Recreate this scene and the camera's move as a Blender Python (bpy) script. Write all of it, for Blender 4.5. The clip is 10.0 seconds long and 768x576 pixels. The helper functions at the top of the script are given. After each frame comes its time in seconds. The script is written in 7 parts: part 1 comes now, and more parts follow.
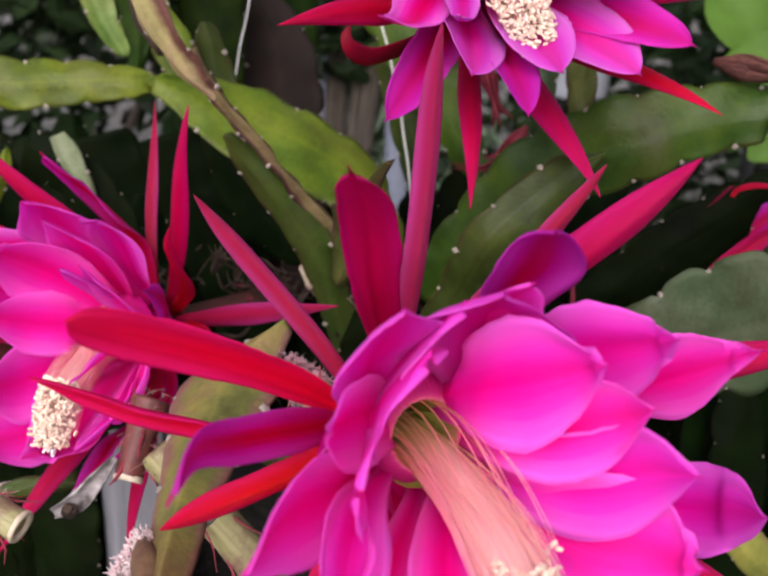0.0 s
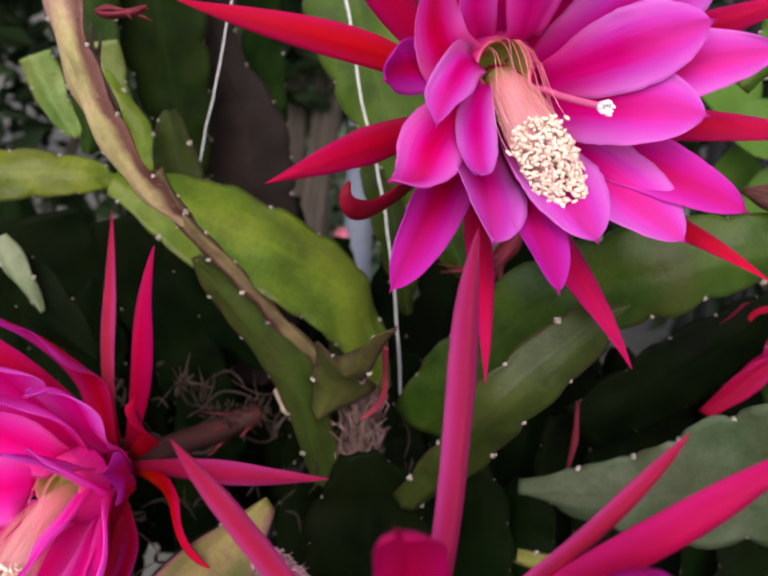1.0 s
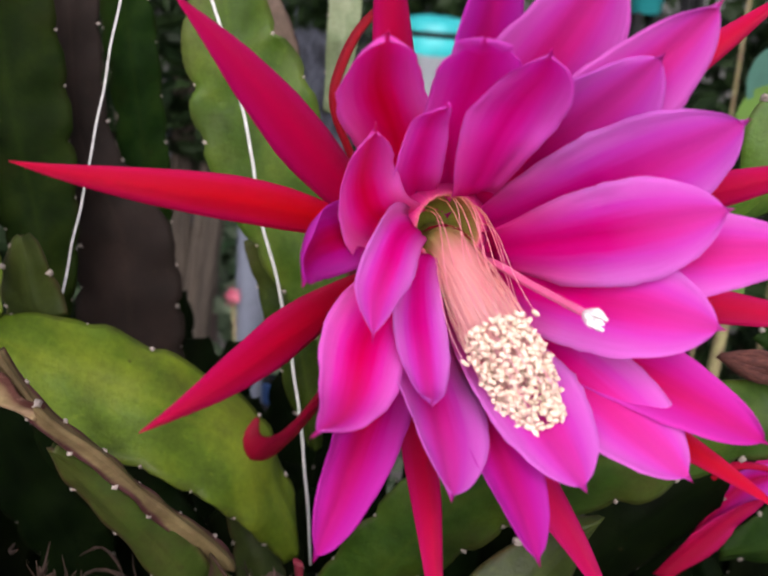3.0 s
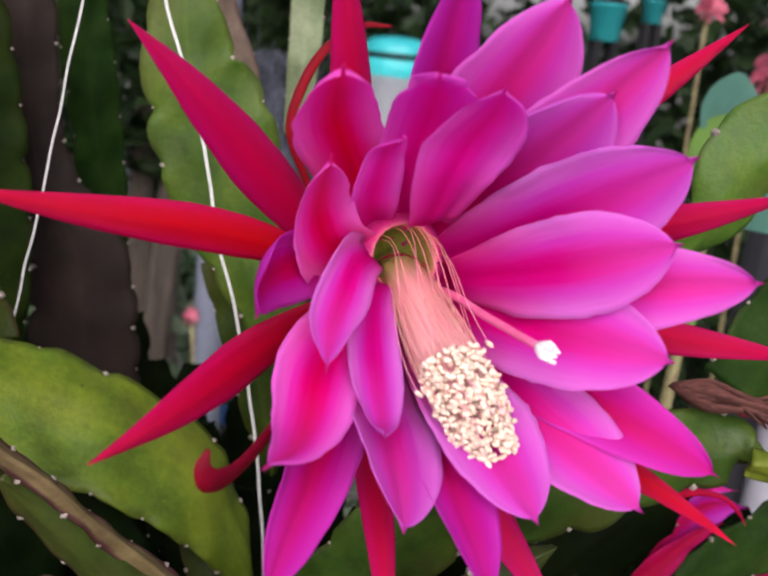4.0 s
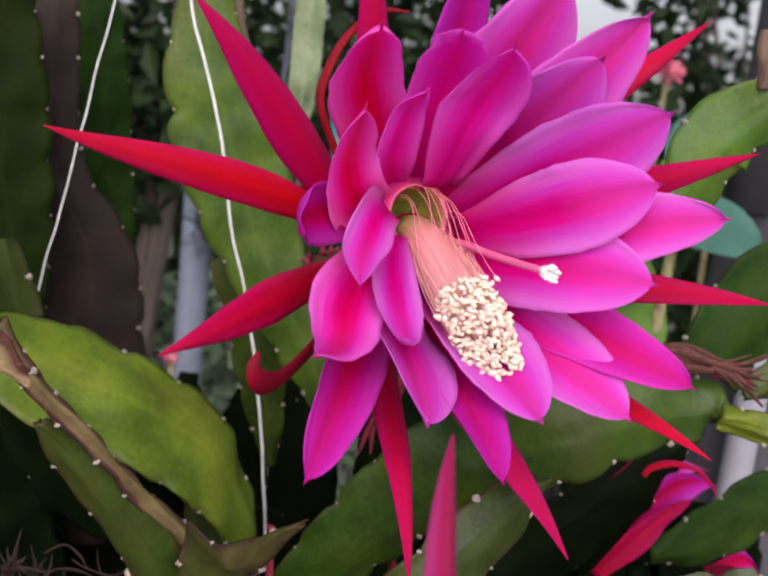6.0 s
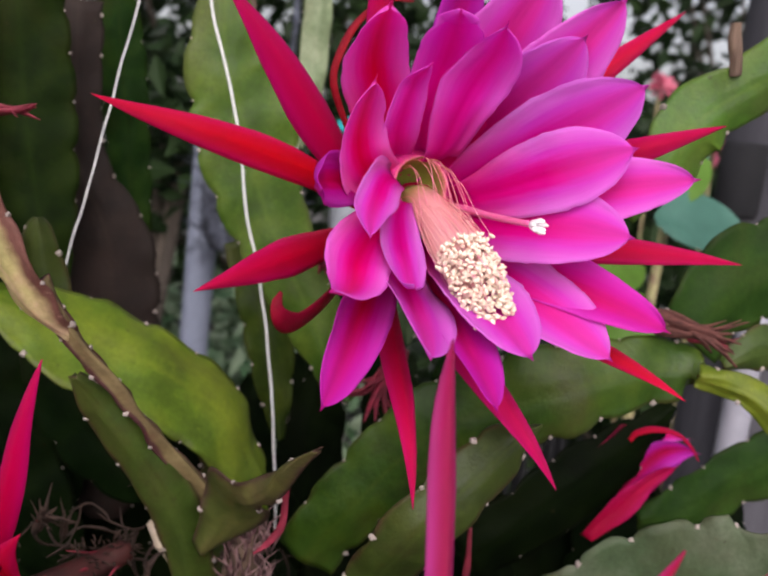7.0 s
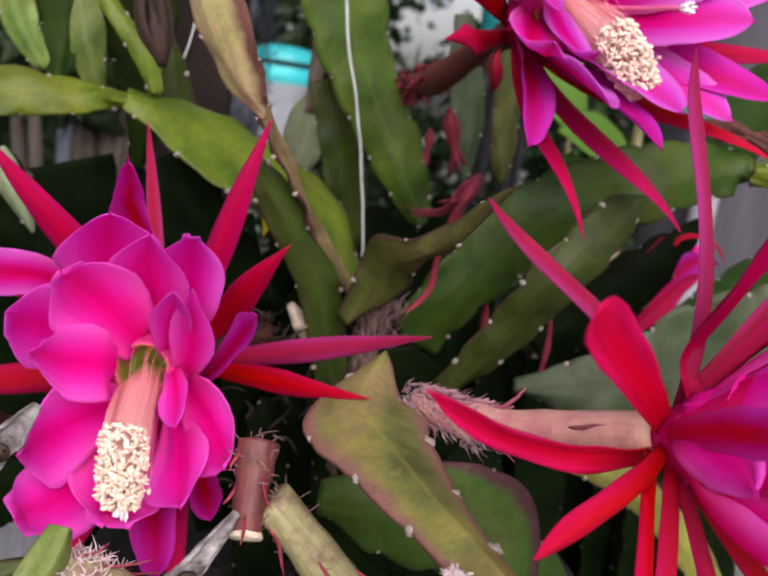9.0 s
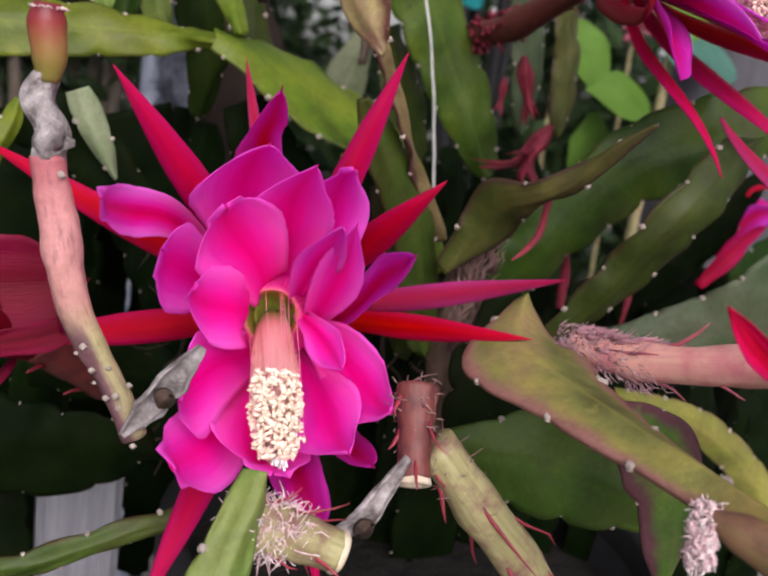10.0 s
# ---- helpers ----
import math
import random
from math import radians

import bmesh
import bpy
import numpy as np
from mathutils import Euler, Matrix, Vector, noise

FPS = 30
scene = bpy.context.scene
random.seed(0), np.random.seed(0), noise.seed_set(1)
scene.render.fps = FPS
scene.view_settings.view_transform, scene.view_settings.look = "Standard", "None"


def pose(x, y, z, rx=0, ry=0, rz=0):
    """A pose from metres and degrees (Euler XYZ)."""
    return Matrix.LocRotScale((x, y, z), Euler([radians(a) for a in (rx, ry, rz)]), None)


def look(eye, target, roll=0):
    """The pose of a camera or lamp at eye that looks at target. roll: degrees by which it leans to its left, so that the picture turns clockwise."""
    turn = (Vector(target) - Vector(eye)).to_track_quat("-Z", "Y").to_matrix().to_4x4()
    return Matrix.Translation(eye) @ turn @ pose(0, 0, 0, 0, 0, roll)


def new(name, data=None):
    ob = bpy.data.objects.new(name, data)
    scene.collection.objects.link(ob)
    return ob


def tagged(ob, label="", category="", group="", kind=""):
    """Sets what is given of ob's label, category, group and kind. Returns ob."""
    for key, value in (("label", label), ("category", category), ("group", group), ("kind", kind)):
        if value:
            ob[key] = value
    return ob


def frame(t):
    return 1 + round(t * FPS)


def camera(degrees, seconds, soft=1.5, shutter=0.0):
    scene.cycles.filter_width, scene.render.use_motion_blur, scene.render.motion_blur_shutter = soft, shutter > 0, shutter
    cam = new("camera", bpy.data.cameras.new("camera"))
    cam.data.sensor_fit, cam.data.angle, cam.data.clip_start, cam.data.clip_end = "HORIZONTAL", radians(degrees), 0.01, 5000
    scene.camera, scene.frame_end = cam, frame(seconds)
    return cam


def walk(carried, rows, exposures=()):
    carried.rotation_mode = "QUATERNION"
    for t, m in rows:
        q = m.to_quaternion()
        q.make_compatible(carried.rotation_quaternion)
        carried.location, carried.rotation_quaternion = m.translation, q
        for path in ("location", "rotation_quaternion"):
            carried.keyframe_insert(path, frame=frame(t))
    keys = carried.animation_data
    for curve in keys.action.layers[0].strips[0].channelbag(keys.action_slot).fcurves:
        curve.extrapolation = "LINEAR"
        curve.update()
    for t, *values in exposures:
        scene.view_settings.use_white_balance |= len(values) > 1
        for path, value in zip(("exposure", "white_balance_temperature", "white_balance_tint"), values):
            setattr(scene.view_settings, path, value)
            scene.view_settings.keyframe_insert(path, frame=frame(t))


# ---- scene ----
cam = camera(46.3, 10.0, soft=2.2)
cam.data.dof.use_dof, cam.data.dof.focus_distance, cam.data.dof.aperture_fstop = True, 0.27, 18.0
PATH = [
    (0, (0.0648, 0.0603, 1.2955), (-0.0177, 1.9502, 0.6462), 1.84),
    (0.5, (0.0524, 0.0939, 1.3124), (0.0241, 1.9817, 0.6525), 2.60),
    (1, (0.0438, 0.1222, 1.3375), (0.0733, 2.0116, 0.6823), 3.14),
    (1.5, (0.0402, 0.1485, 1.3528), (0.1304, 2.0400, 0.7091), 3.45),
    (2, (0.0419, 0.1682, 1.3661), (0.1979, 2.0620, 0.7423), 3.83),
    (3.5, (0.0336, 0.2100, 1.3667), (0.3505, 2.1002, 0.7951), 5.24),
    (4, (0.0372, 0.2039, 1.3692), (0.3907, 2.0956, 0.8249), 5.90),
    (4.5, (0.0359, 0.2024, 1.3673), (0.4124, 2.0980, 0.8525), 6.30),
    (5, (0.0356, 0.1887, 1.3614), (0.4356, 2.0917, 0.8940), 6.60),
    (5.5, (0.0275, 0.1766, 1.3507), (0.4439, 2.0852, 0.9220), 6.60),
    (7, (0.0111, 0.1360, 1.3274), (0.4322, 2.0606, 0.9831), 6.77),
    (7.5, (0.0111, 0.1077, 1.3153), (0.4507, 2.0270, 0.9650), 6.75),
    (8, (-0.0249, 0.0909, 1.2934), (0.4851, 1.9902, 0.9293), 7.21),
    (8.5, (-0.0601, 0.0818, 1.2762), (0.5264, 1.9533, 0.8844), 7.48),
    (9, (-0.1008, 0.0907, 1.2611), (0.5727, 1.9248, 0.8339), 8.02),
    (9.5, (-0.1331, 0.1043, 1.2466), (0.6133, 1.9039, 0.7947), 8.19),
    (10, (-0.1613, 0.1223, 1.2366), (0.6306, 1.9004, 0.7769), 8.38),
]
walk(cam, [(t, look(eye, target, roll)) for t, eye, target, roll in PATH])

# ---- light: an overcast garden, soft light from above and behind the camera ----
world = bpy.data.worlds.new("sky")
scene.world = world
world.use_nodes = True
wn = world.node_tree
sky = wn.nodes.new("ShaderNodeTexSky")
sky.sky_type, sky.sun_disc, sky.sun_elevation, sky.sun_rotation = "NISHITA", False, radians(36), radians(182)
sky.air_density, sky.dust_density, sky.ozone_density = 1.0, 4.0, 1.0
cloud = wn.nodes.new("ShaderNodeHueSaturation")
cloud.inputs["Saturation"].default_value = 0.3
wn.links.new(sky.outputs["Color"], cloud.inputs["Color"])
wn.links.new(cloud.outputs["Color"], wn.nodes["Background"].inputs["Color"])
wn.nodes["Background"].inputs["Strength"].default_value = 0.125
sun = new("sun", bpy.data.lights.new("sun", "SUN"))
sun.data.energy, sun.data.angle, sun.data.color = 2.35, radians(60), (1.0, 0.97, 0.93)
sun.matrix_world = look((-0.75, -2.1, 1.25), (0, 0, 0))
scene.view_settings.exposure = 0.52
scene.view_settings.use_white_balance = True
scene.view_settings.white_balance_temperature = 6500
scene.view_settings.white_balance_tint = 17.0


# ---- materials ----
def nodes(name, rough=0.5, spec=0.4):
    mat = bpy.data.materials.new(name)
    mat.use_nodes = True
    nt = mat.node_tree
    b = nt.nodes["Principled BSDF"]
    b.inputs["Roughness"].default_value = rough
    b.inputs["Specular IOR Level"].default_value = spec
    return mat, nt, b


def ramp(nt, fac, stops):
    n = nt.nodes.new("ShaderNodeValToRGB")
    while len(n.color_ramp.elements) < len(stops):
        n.color_ramp.elements.new(0.5)
    for el, (pos, col) in zip(n.color_ramp.elements, stops):
        el.position, el.color = pos, (*col, 1)
    nt.links.new(fac, n.inputs["Fac"])
    return n.outputs["Color"]


def calc(nt, op, a, b=None, c=None):
    n = nt.nodes.new("ShaderNodeMath")
    n.operation = op
    for i, v in enumerate((a, b, c)):
        if v is None:
            continue
        if isinstance(v, (int, float)):
            n.inputs[i].default_value = v
        else:
            nt.links.new(v, n.inputs[i])
    return n.outputs[0]


def blend(nt, fac, a, b, mode="MIX"):
    n = nt.nodes.new("ShaderNodeMix")
    n.data_type, n.blend_type = "RGBA", mode
    for sock, v in ((n.inputs[0], fac), (n.inputs[6], a), (n.inputs[7], b)):
        if isinstance(v, tuple):
            sock.default_value = (*v, 1)
        elif isinstance(v, (int, float)):
            sock.default_value = v
        else:
            nt.links.new(v, sock)
    return n.outputs[2]


def grain(nt, scale, detail=4.0, rough=0.6, vec=None, stretch=None):
    n = nt.nodes.new("ShaderNodeTexNoise")
    n.inputs["Scale"].default_value, n.inputs["Detail"].default_value, n.inputs["Roughness"].default_value = scale, detail, rough
    if vec is None:
        vec = nt.nodes.new("ShaderNodeTexCoord").outputs["Object"]
    if stretch:
        m = nt.nodes.new("ShaderNodeMapping")
        m.inputs["Scale"].default_value = stretch
        nt.links.new(vec, m.inputs["Vector"])
        vec = m.outputs["Vector"]
    nt.links.new(vec, n.inputs["Vector"])
    return n.outputs["Fac"]


def relief(nt, b, height, strength=0.3, dist=0.001):
    n = nt.nodes.new("ShaderNodeBump")
    n.inputs["Strength"].default_value, n.inputs["Distance"].default_value = strength, dist
    nt.links.new(height, n.inputs["Height"])
    nt.links.new(n.outputs["Normal"], b.inputs["Normal"])


def thin(nt, b, color, share):
    """Some of the light goes through, as in a petal."""
    tr = nt.nodes.new("ShaderNodeBsdfTranslucent")
    nt.links.new(color, tr.inputs["Color"])
    mx = nt.nodes.new("ShaderNodeMixShader")
    mx.inputs[0].default_value = share
    nt.links.new(b.outputs["BSDF"], mx.inputs[1])
    nt.links.new(tr.outputs["BSDF"], mx.inputs[2])
    nt.links.new(mx.outputs[0], nt.nodes["Material Output"].inputs["Surface"])


def uv_axes(nt):
    sep = nt.nodes.new("ShaderNodeSeparateXYZ")
    uv = nt.nodes.new("ShaderNodeUVMap").outputs["UV"]
    nt.links.new(uv, sep.inputs[0])
    return uv, sep.outputs[0], sep.outputs[1]


def petal_material(name, mid, body, outer, rim, base, tip, through_light=0.3, tip_share=0.6, value=0.90):
    """mid: along the rib; body and outer: the blade; rim: its folded margin; base: towards the throat; tip: at the point."""
    mat, nt, b = nodes(name, 0.5, 0.18)
    uv, u, v = uv_axes(nt)
    off = calc(nt, "ABSOLUTE", calc(nt, "SUBTRACT", u, 0.5))
    wob = calc(nt, "MULTIPLY", calc(nt, "SUBTRACT", grain(nt, 3.0, 3, 0.6, uv, (4.0, 0.8, 1)), 0.5), 0.14)
    col = ramp(nt, calc(nt, "ADD", off, wob), [(0.0, mid), (0.02, mid), (0.12, body), (0.25, outer), (0.45, rim)])
    col = blend(nt, calc(nt, "MULTIPLY", ramp(nt, v, [(0.08, (1, 1, 1)), (0.52, (0, 0, 0))]), 0.9), col, base)
    col = blend(nt, calc(nt, "MULTIPLY", ramp(nt, v, [(0.55, (0, 0, 0)), (1.0, (1, 1, 1))]), tip_share), col, tip)
    veins = grain(nt, 10.0, 3, 0.55, uv, (9.0, 0.5, 1))
    col = blend(nt, 0.45, col, ramp(nt, veins, [(0.3, (0.86, 0.72, 0.84)), (0.7, (1, 1, 1))]), "MULTIPLY")
    rnd = nt.nodes.new("ShaderNodeObjectInfo").outputs["Random"]
    hs = nt.nodes.new("ShaderNodeHueSaturation")
    nt.links.new(calc(nt, "MULTIPLY_ADD", rnd, 0.024, 0.488), hs.inputs["Hue"])
    nt.links.new(calc(nt, "MULTIPLY_ADD", rnd, 0.20, value), hs.inputs["Value"])
    nt.links.new(col, hs.inputs["Color"])
    col = hs.outputs["Color"]
    nt.links.new(col, b.inputs["Base Color"])
    relief(nt, b, veins, 0.5, 0.0008)
    thin(nt, b, col, through_light)
    return mat


PETAL = petal_material("petal_magenta", (0.86, 0.001, 0.30), (0.91, 0.006, 0.42), (0.88, 0.065, 0.72), (0.92, 0.28, 0.90), (0.89, 0.001, 0.29), (0.88, 0.13, 0.80), 0.54, 0.55, 0.78)
# pale pink, and brightened beyond PETAL to stand in for missing light
PALE_LIT_PETAL = petal_material("petal_pale_pink_lit", (0.91, 0.003, 0.40), (0.93, 0.014, 0.53), (0.93, 0.045, 0.67), (0.95, 0.18, 0.84), (0.93, 0.008, 0.38), (0.93, 0.07, 0.72), 0.55, 0.45, 0.93)
ROSE = petal_material("petal_rose", (0.84, 0.0, 0.15), (0.88, 0.002, 0.30), (0.91, 0.035, 0.58), (0.95, 0.22, 0.84), (0.88, 0.001, 0.20), (0.91, 0.09, 0.72), 0.54, 0.55, 0.86)
OUTER = petal_material("petal_crimson", (0.77, 0.0, 0.08), (0.79, 0.0, 0.19), (0.81, 0.012, 0.50), (0.86, 0.08, 0.76), (0.80, 0.001, 0.11), (0.82, 0.03, 0.62), 0.56, 0.7, 0.72)
SEPAL = petal_material("sepal_red", (0.60, 0.0, 0.040), (0.57, 0.0, 0.046), (0.56, 0.001, 0.056), (0.58, 0.003, 0.12), (0.53, 0.0, 0.026), (0.55, 0.001, 0.085), 0.36, 0.7, 0.86)
# SEPAL red brightened for two sepals whose seen side gets little light
SEPAL_LIT = petal_material("sepal_red_lit", (0.76, 0.0, 0.045), (0.74, 0.0, 0.055), (0.74, 0.002, 0.08), (0.76, 0.01, 0.18), (0.72, 0.0, 0.035), (0.74, 0.004, 0.12), 0.45, 0.6, 0.95)
BACK = petal_material("sepal_rose", (0.40, 0.004, 0.045), (0.38, 0.005, 0.055), (0.40, 0.010, 0.085), (0.47, 0.035, 0.20), (0.38, 0.003, 0.035), (0.36, 0.004, 0.05), 0.22, 0.6, 0.72)
HOOKED = petal_material("sepal_deep_red", (0.20, 0.0, 0.014), (0.19, 0.0, 0.014), (0.18, 0.0, 0.016), (0.18, 0.001, 0.02), (0.20, 0.0, 0.015), (0.15, 0.0, 0.012), 0.1)
DARKRED = petal_material("sepal_dark_red", (0.12, 0.0, 0.010), (0.15, 0.0, 0.013), (0.16, 0.0, 0.02), (0.17, 0.001, 0.026), (0.12, 0.0, 0.010), (0.14, 0.0, 0.013), 0.15)


def stem_material(name, body, patch, margin, rough=0.42, edge=0.36, gloss=0.22, second=None, foot=None):
    mat, nt, b = nodes(name, rough, gloss)
    uv, u, v = uv_axes(nt)
    pos = nt.nodes.new("ShaderNodeTexCoord").outputs["Object"]
    big = grain(nt, 32.0, 3, 0.55, pos)
    dim = tuple(c * 0.55 for c in body)
    col = ramp(nt, big, [(0.30, dim), (0.44, body), (0.66, patch)])
    rnd = nt.nodes.new("ShaderNodeObjectInfo").outputs["Random"]
    hs = nt.nodes.new("ShaderNodeHueSaturation")
    nt.links.new(calc(nt, "MULTIPLY_ADD", rnd, 0.03, 0.485), hs.inputs["Hue"])
    nt.links.new(calc(nt, "MULTIPLY_ADD", rnd, 0.4, 0.8), hs.inputs["Value"])
    nt.links.new(col, hs.inputs["Color"])
    col = hs.outputs["Color"]
    off = calc(nt, "ABSOLUTE", calc(nt, "SUBTRACT", u, 0.5))
    wob = calc(nt, "MULTIPLY", calc(nt, "SUBTRACT", grain(nt, 70.0, 3, 0.6, pos), 0.5), 0.30)
    em = ramp(nt, calc(nt, "ADD", off, wob), [(edge, (0, 0, 0)), (edge + 0.13, (1, 1, 1))])
    col = blend(nt, em, col, margin)
    tint = ramp(nt, grain(nt, 19.0, 4, 0.6, pos), [(0.50, (0, 0, 0)), (0.66, (1, 1, 1))])
    col = blend(nt, calc(nt, "MULTIPLY", tint, 0.6), col, margin)
    if second:
        half = ramp(nt, calc(nt, "ADD", u, wob), [(0.70, (0, 0, 0)), (0.88, (1, 1, 1))])
        col = blend(nt, half, col, second)
    if foot:
        # the old, corky end of the stem; v runs along it, 20 to the metre
        low = ramp(nt, calc(nt, "MULTIPLY", calc(nt, "ADD", v, wob), 0.25), [(0.58, (0, 0, 0)), (0.80, (1, 1, 1))])
        col = blend(nt, low, col, foot)
    rib = ramp(nt, off, [(0.0, (1, 1, 1)), (0.05, (0, 0, 0))])
    col = blend(nt, calc(nt, "MULTIPLY", rib, 0.35), col, patch)
    spots = nt.nodes.new("ShaderNodeTexVoronoi")
    spots.inputs["Scale"].default_value = 55.0
    nt.links.new(pos, spots.inputs["Vector"])
    dots = ramp(nt, spots.outputs["Distance"], [(0.035, (1, 1, 1)), (0.06, (0, 0, 0))])
    col = blend(nt, calc(nt, "MULTIPLY", dots, 0.5), col, (0.03, 0.025, 0.01))
    fine = grain(nt, 420.0, 4, 0.65, pos)
    col = blend(nt, 0.6, col, ramp(nt, fine, [(0.3, (0.55, 0.58, 0.5)), (0.7, (1, 1, 1))]), "MULTIPLY")
    flecks = ramp(nt, grain(nt, 160.0, 5, 0.7, pos), [(0.58, (0, 0, 0)), (0.70, (1, 1, 1))])
    col = blend(nt, calc(nt, "MULTIPLY", flecks, 0.35), col, patch)
    nt.links.new(col, b.inputs["Base Color"])
    nt.links.new(calc(nt, "MULTIPLY_ADD", fine, 0.3, rough - 0.12), b.inputs["Roughness"])
    relief(nt, b, calc(nt, "ADD", fine, calc(nt, "MULTIPLY", grain(nt, 90.0, 3, 0.5, pos), 1.6)), 0.28, 0.0012)
    thin(nt, b, col, 0.08)
    return mat


STEMS = {
    "green": stem_material("stem_green", (0.0251, 0.0502, 0.0048), (0.0554, 0.0811, 0.0076), (0.0447, 0.0406, 0.0106), 0.40, 0.44),
    "bright": stem_material("stem_bright_green", (0.045, 0.1008, 0.0099), (0.0936, 0.1485, 0.0171), (0.064, 0.075, 0.0220), 0.42, 0.45),
    "yellow": stem_material("stem_yellow_green", (0.0796, 0.1274, 0.0078), (0.1592, 0.1998, 0.0144), (0.0663, 0.0751, 0.0156), 0.42, 0.43),
    # dark: the stems' green with deep shade put into its colour
    "dark": stem_material("stem_green_deep_shade", (0.0023, 0.0062, 0.0012), (0.0050, 0.0113, 0.0019), (0.0056, 0.0067, 0.0024), 0.55, 0.45, 0.04),
    # shade: darker copy of the stem green, shade painted in, for rear stems
    "shade": stem_material("stem_green_in_shade", (0.0068, 0.0173, 0.0026), (0.0150, 0.0288, 0.0038), (0.0137, 0.0151, 0.0045), 0.6, 0.45, 0.04),
    "olive": stem_material("stem_olive", (0.0301, 0.0502, 0.0067), (0.0526, 0.0724, 0.0119), (0.0493, 0.0305, 0.0131), 0.45, 0.40),
    "khaki": stem_material("stem_khaki", (0.055, 0.064, 0.013), (0.115, 0.105, 0.030), (0.055, 0.030, 0.022), 0.48, 0.36),
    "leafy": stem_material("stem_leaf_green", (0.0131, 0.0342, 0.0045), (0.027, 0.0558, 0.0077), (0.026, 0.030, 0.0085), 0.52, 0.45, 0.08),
    "fresh": stem_material("stem_fresh_green", (0.030, 0.078, 0.0085), (0.058, 0.112, 0.014), (0.045, 0.060, 0.016), 0.44, 0.45),
    "umber": stem_material("stem_pinkish_brown", (0.105, 0.068, 0.055), (0.16, 0.11, 0.095), (0.06, 0.035, 0.03), 0.6, 0.38),
    "ashen": stem_material("stem_ashen_green", (0.16, 0.20, 0.11), (0.26, 0.29, 0.19), (0.12, 0.14, 0.07), 0.5, 0.44),
    "brown": stem_material("stem_ageing_brown", (0.145, 0.105, 0.050), (0.25, 0.19, 0.095), (0.065, 0.024, 0.026), 0.45, 0.30),
    "blush": stem_material("stem_blushed_pink", (0.42, 0.37, 0.16), (0.52, 0.33, 0.25), (0.36, 0.14, 0.16), 0.5, 0.44, 0.18, (0.13, 0.055, 0.045)),
    "grey": stem_material("stem_grey_green", (0.0428, 0.0643, 0.0294), (0.0857, 0.1010, 0.0643), (0.0398, 0.0428, 0.0184), 0.5, 0.45),
    "pale": stem_material("stem_pale_green", (0.0930, 0.1507, 0.0299), (0.1861, 0.2284, 0.0607), (0.0875, 0.0972, 0.0214), 0.42, 0.44),
    "faded": stem_material("stem_faded_yellow", (0.155, 0.160, 0.050), (0.29, 0.255, 0.065), (0.24, 0.115, 0.10), 0.55, 0.33, 0.12, None, (0.16, 0.078, 0.042)),
    "straw": stem_material("stem_straw_yellow", (0.15, 0.155, 0.030), (0.24, 0.22, 0.050), (0.16, 0.11, 0.05), 0.5, 0.40),
    "plum": stem_material("stem_green_plum_edge", (0.040, 0.082, 0.012), (0.085, 0.125, 0.022), (0.085, 0.032, 0.042), 0.45, 0.26),
    "bark": stem_material("stem_dry_brown", (0.0173, 0.0107, 0.0079), (0.0302, 0.0190, 0.0142), (0.0121, 0.0072, 0.0052), 0.7, 0.40),
}


def plain(name, a, b_, scale=60.0, rough=0.6, bump=0.3, metal=0.0, stretch=None, dist=0.001):
    mat, nt, b = nodes(name, rough, 0.35)
    n1 = grain(nt, scale, 5, 0.6, None, stretch)
    n2 = grain(nt, scale * 7.3, 3, 0.6, None, stretch)
    col = ramp(nt, n1, [(0.32, a), (0.70, b_)])
    col = blend(nt, 0.35, col, ramp(nt, n2, [(0.3, (0.6, 0.6, 0.6)), (0.7, (1, 1, 1))]), "MULTIPLY")
    rnd = nt.nodes.new("ShaderNodeObjectInfo").outputs["Random"]
    hs = nt.nodes.new("ShaderNodeHueSaturation")
    nt.links.new(calc(nt, "MULTIPLY_ADD", rnd, 0.3, 0.85), hs.inputs["Value"])
    nt.links.new(col, hs.inputs["Color"])
    nt.links.new(hs.outputs["Color"], b.inputs["Base Color"])
    b.inputs["Metallic"].default_value = metal
    relief(nt, b, calc(nt, "ADD", n1, n2), bump, dist)
    return mat


def tube_material(name, a, b_, c):
    """Lengthwise streaks and blotches on a flower tube."""
    mat, nt, b = nodes(name, 0.5, 0.3)
    uv, u, v = uv_axes(nt)
    streak = grain(nt, 4.0, 4, 0.6, uv, (7.0, 0.6, 1))
    blotch = grain(nt, 130.0, 4, 0.6)
    col = blend(nt, ramp(nt, blotch, [(0.45, (0, 0, 0)), (0.72, (1, 1, 1))]), ramp(nt, streak, [(0.35, a), (0.65, b_)]), c)
    nt.links.new(col, b.inputs["Base Color"])
    relief(nt, b, calc(nt, "ADD", streak, blotch), 0.25, 0.0008)
    return mat


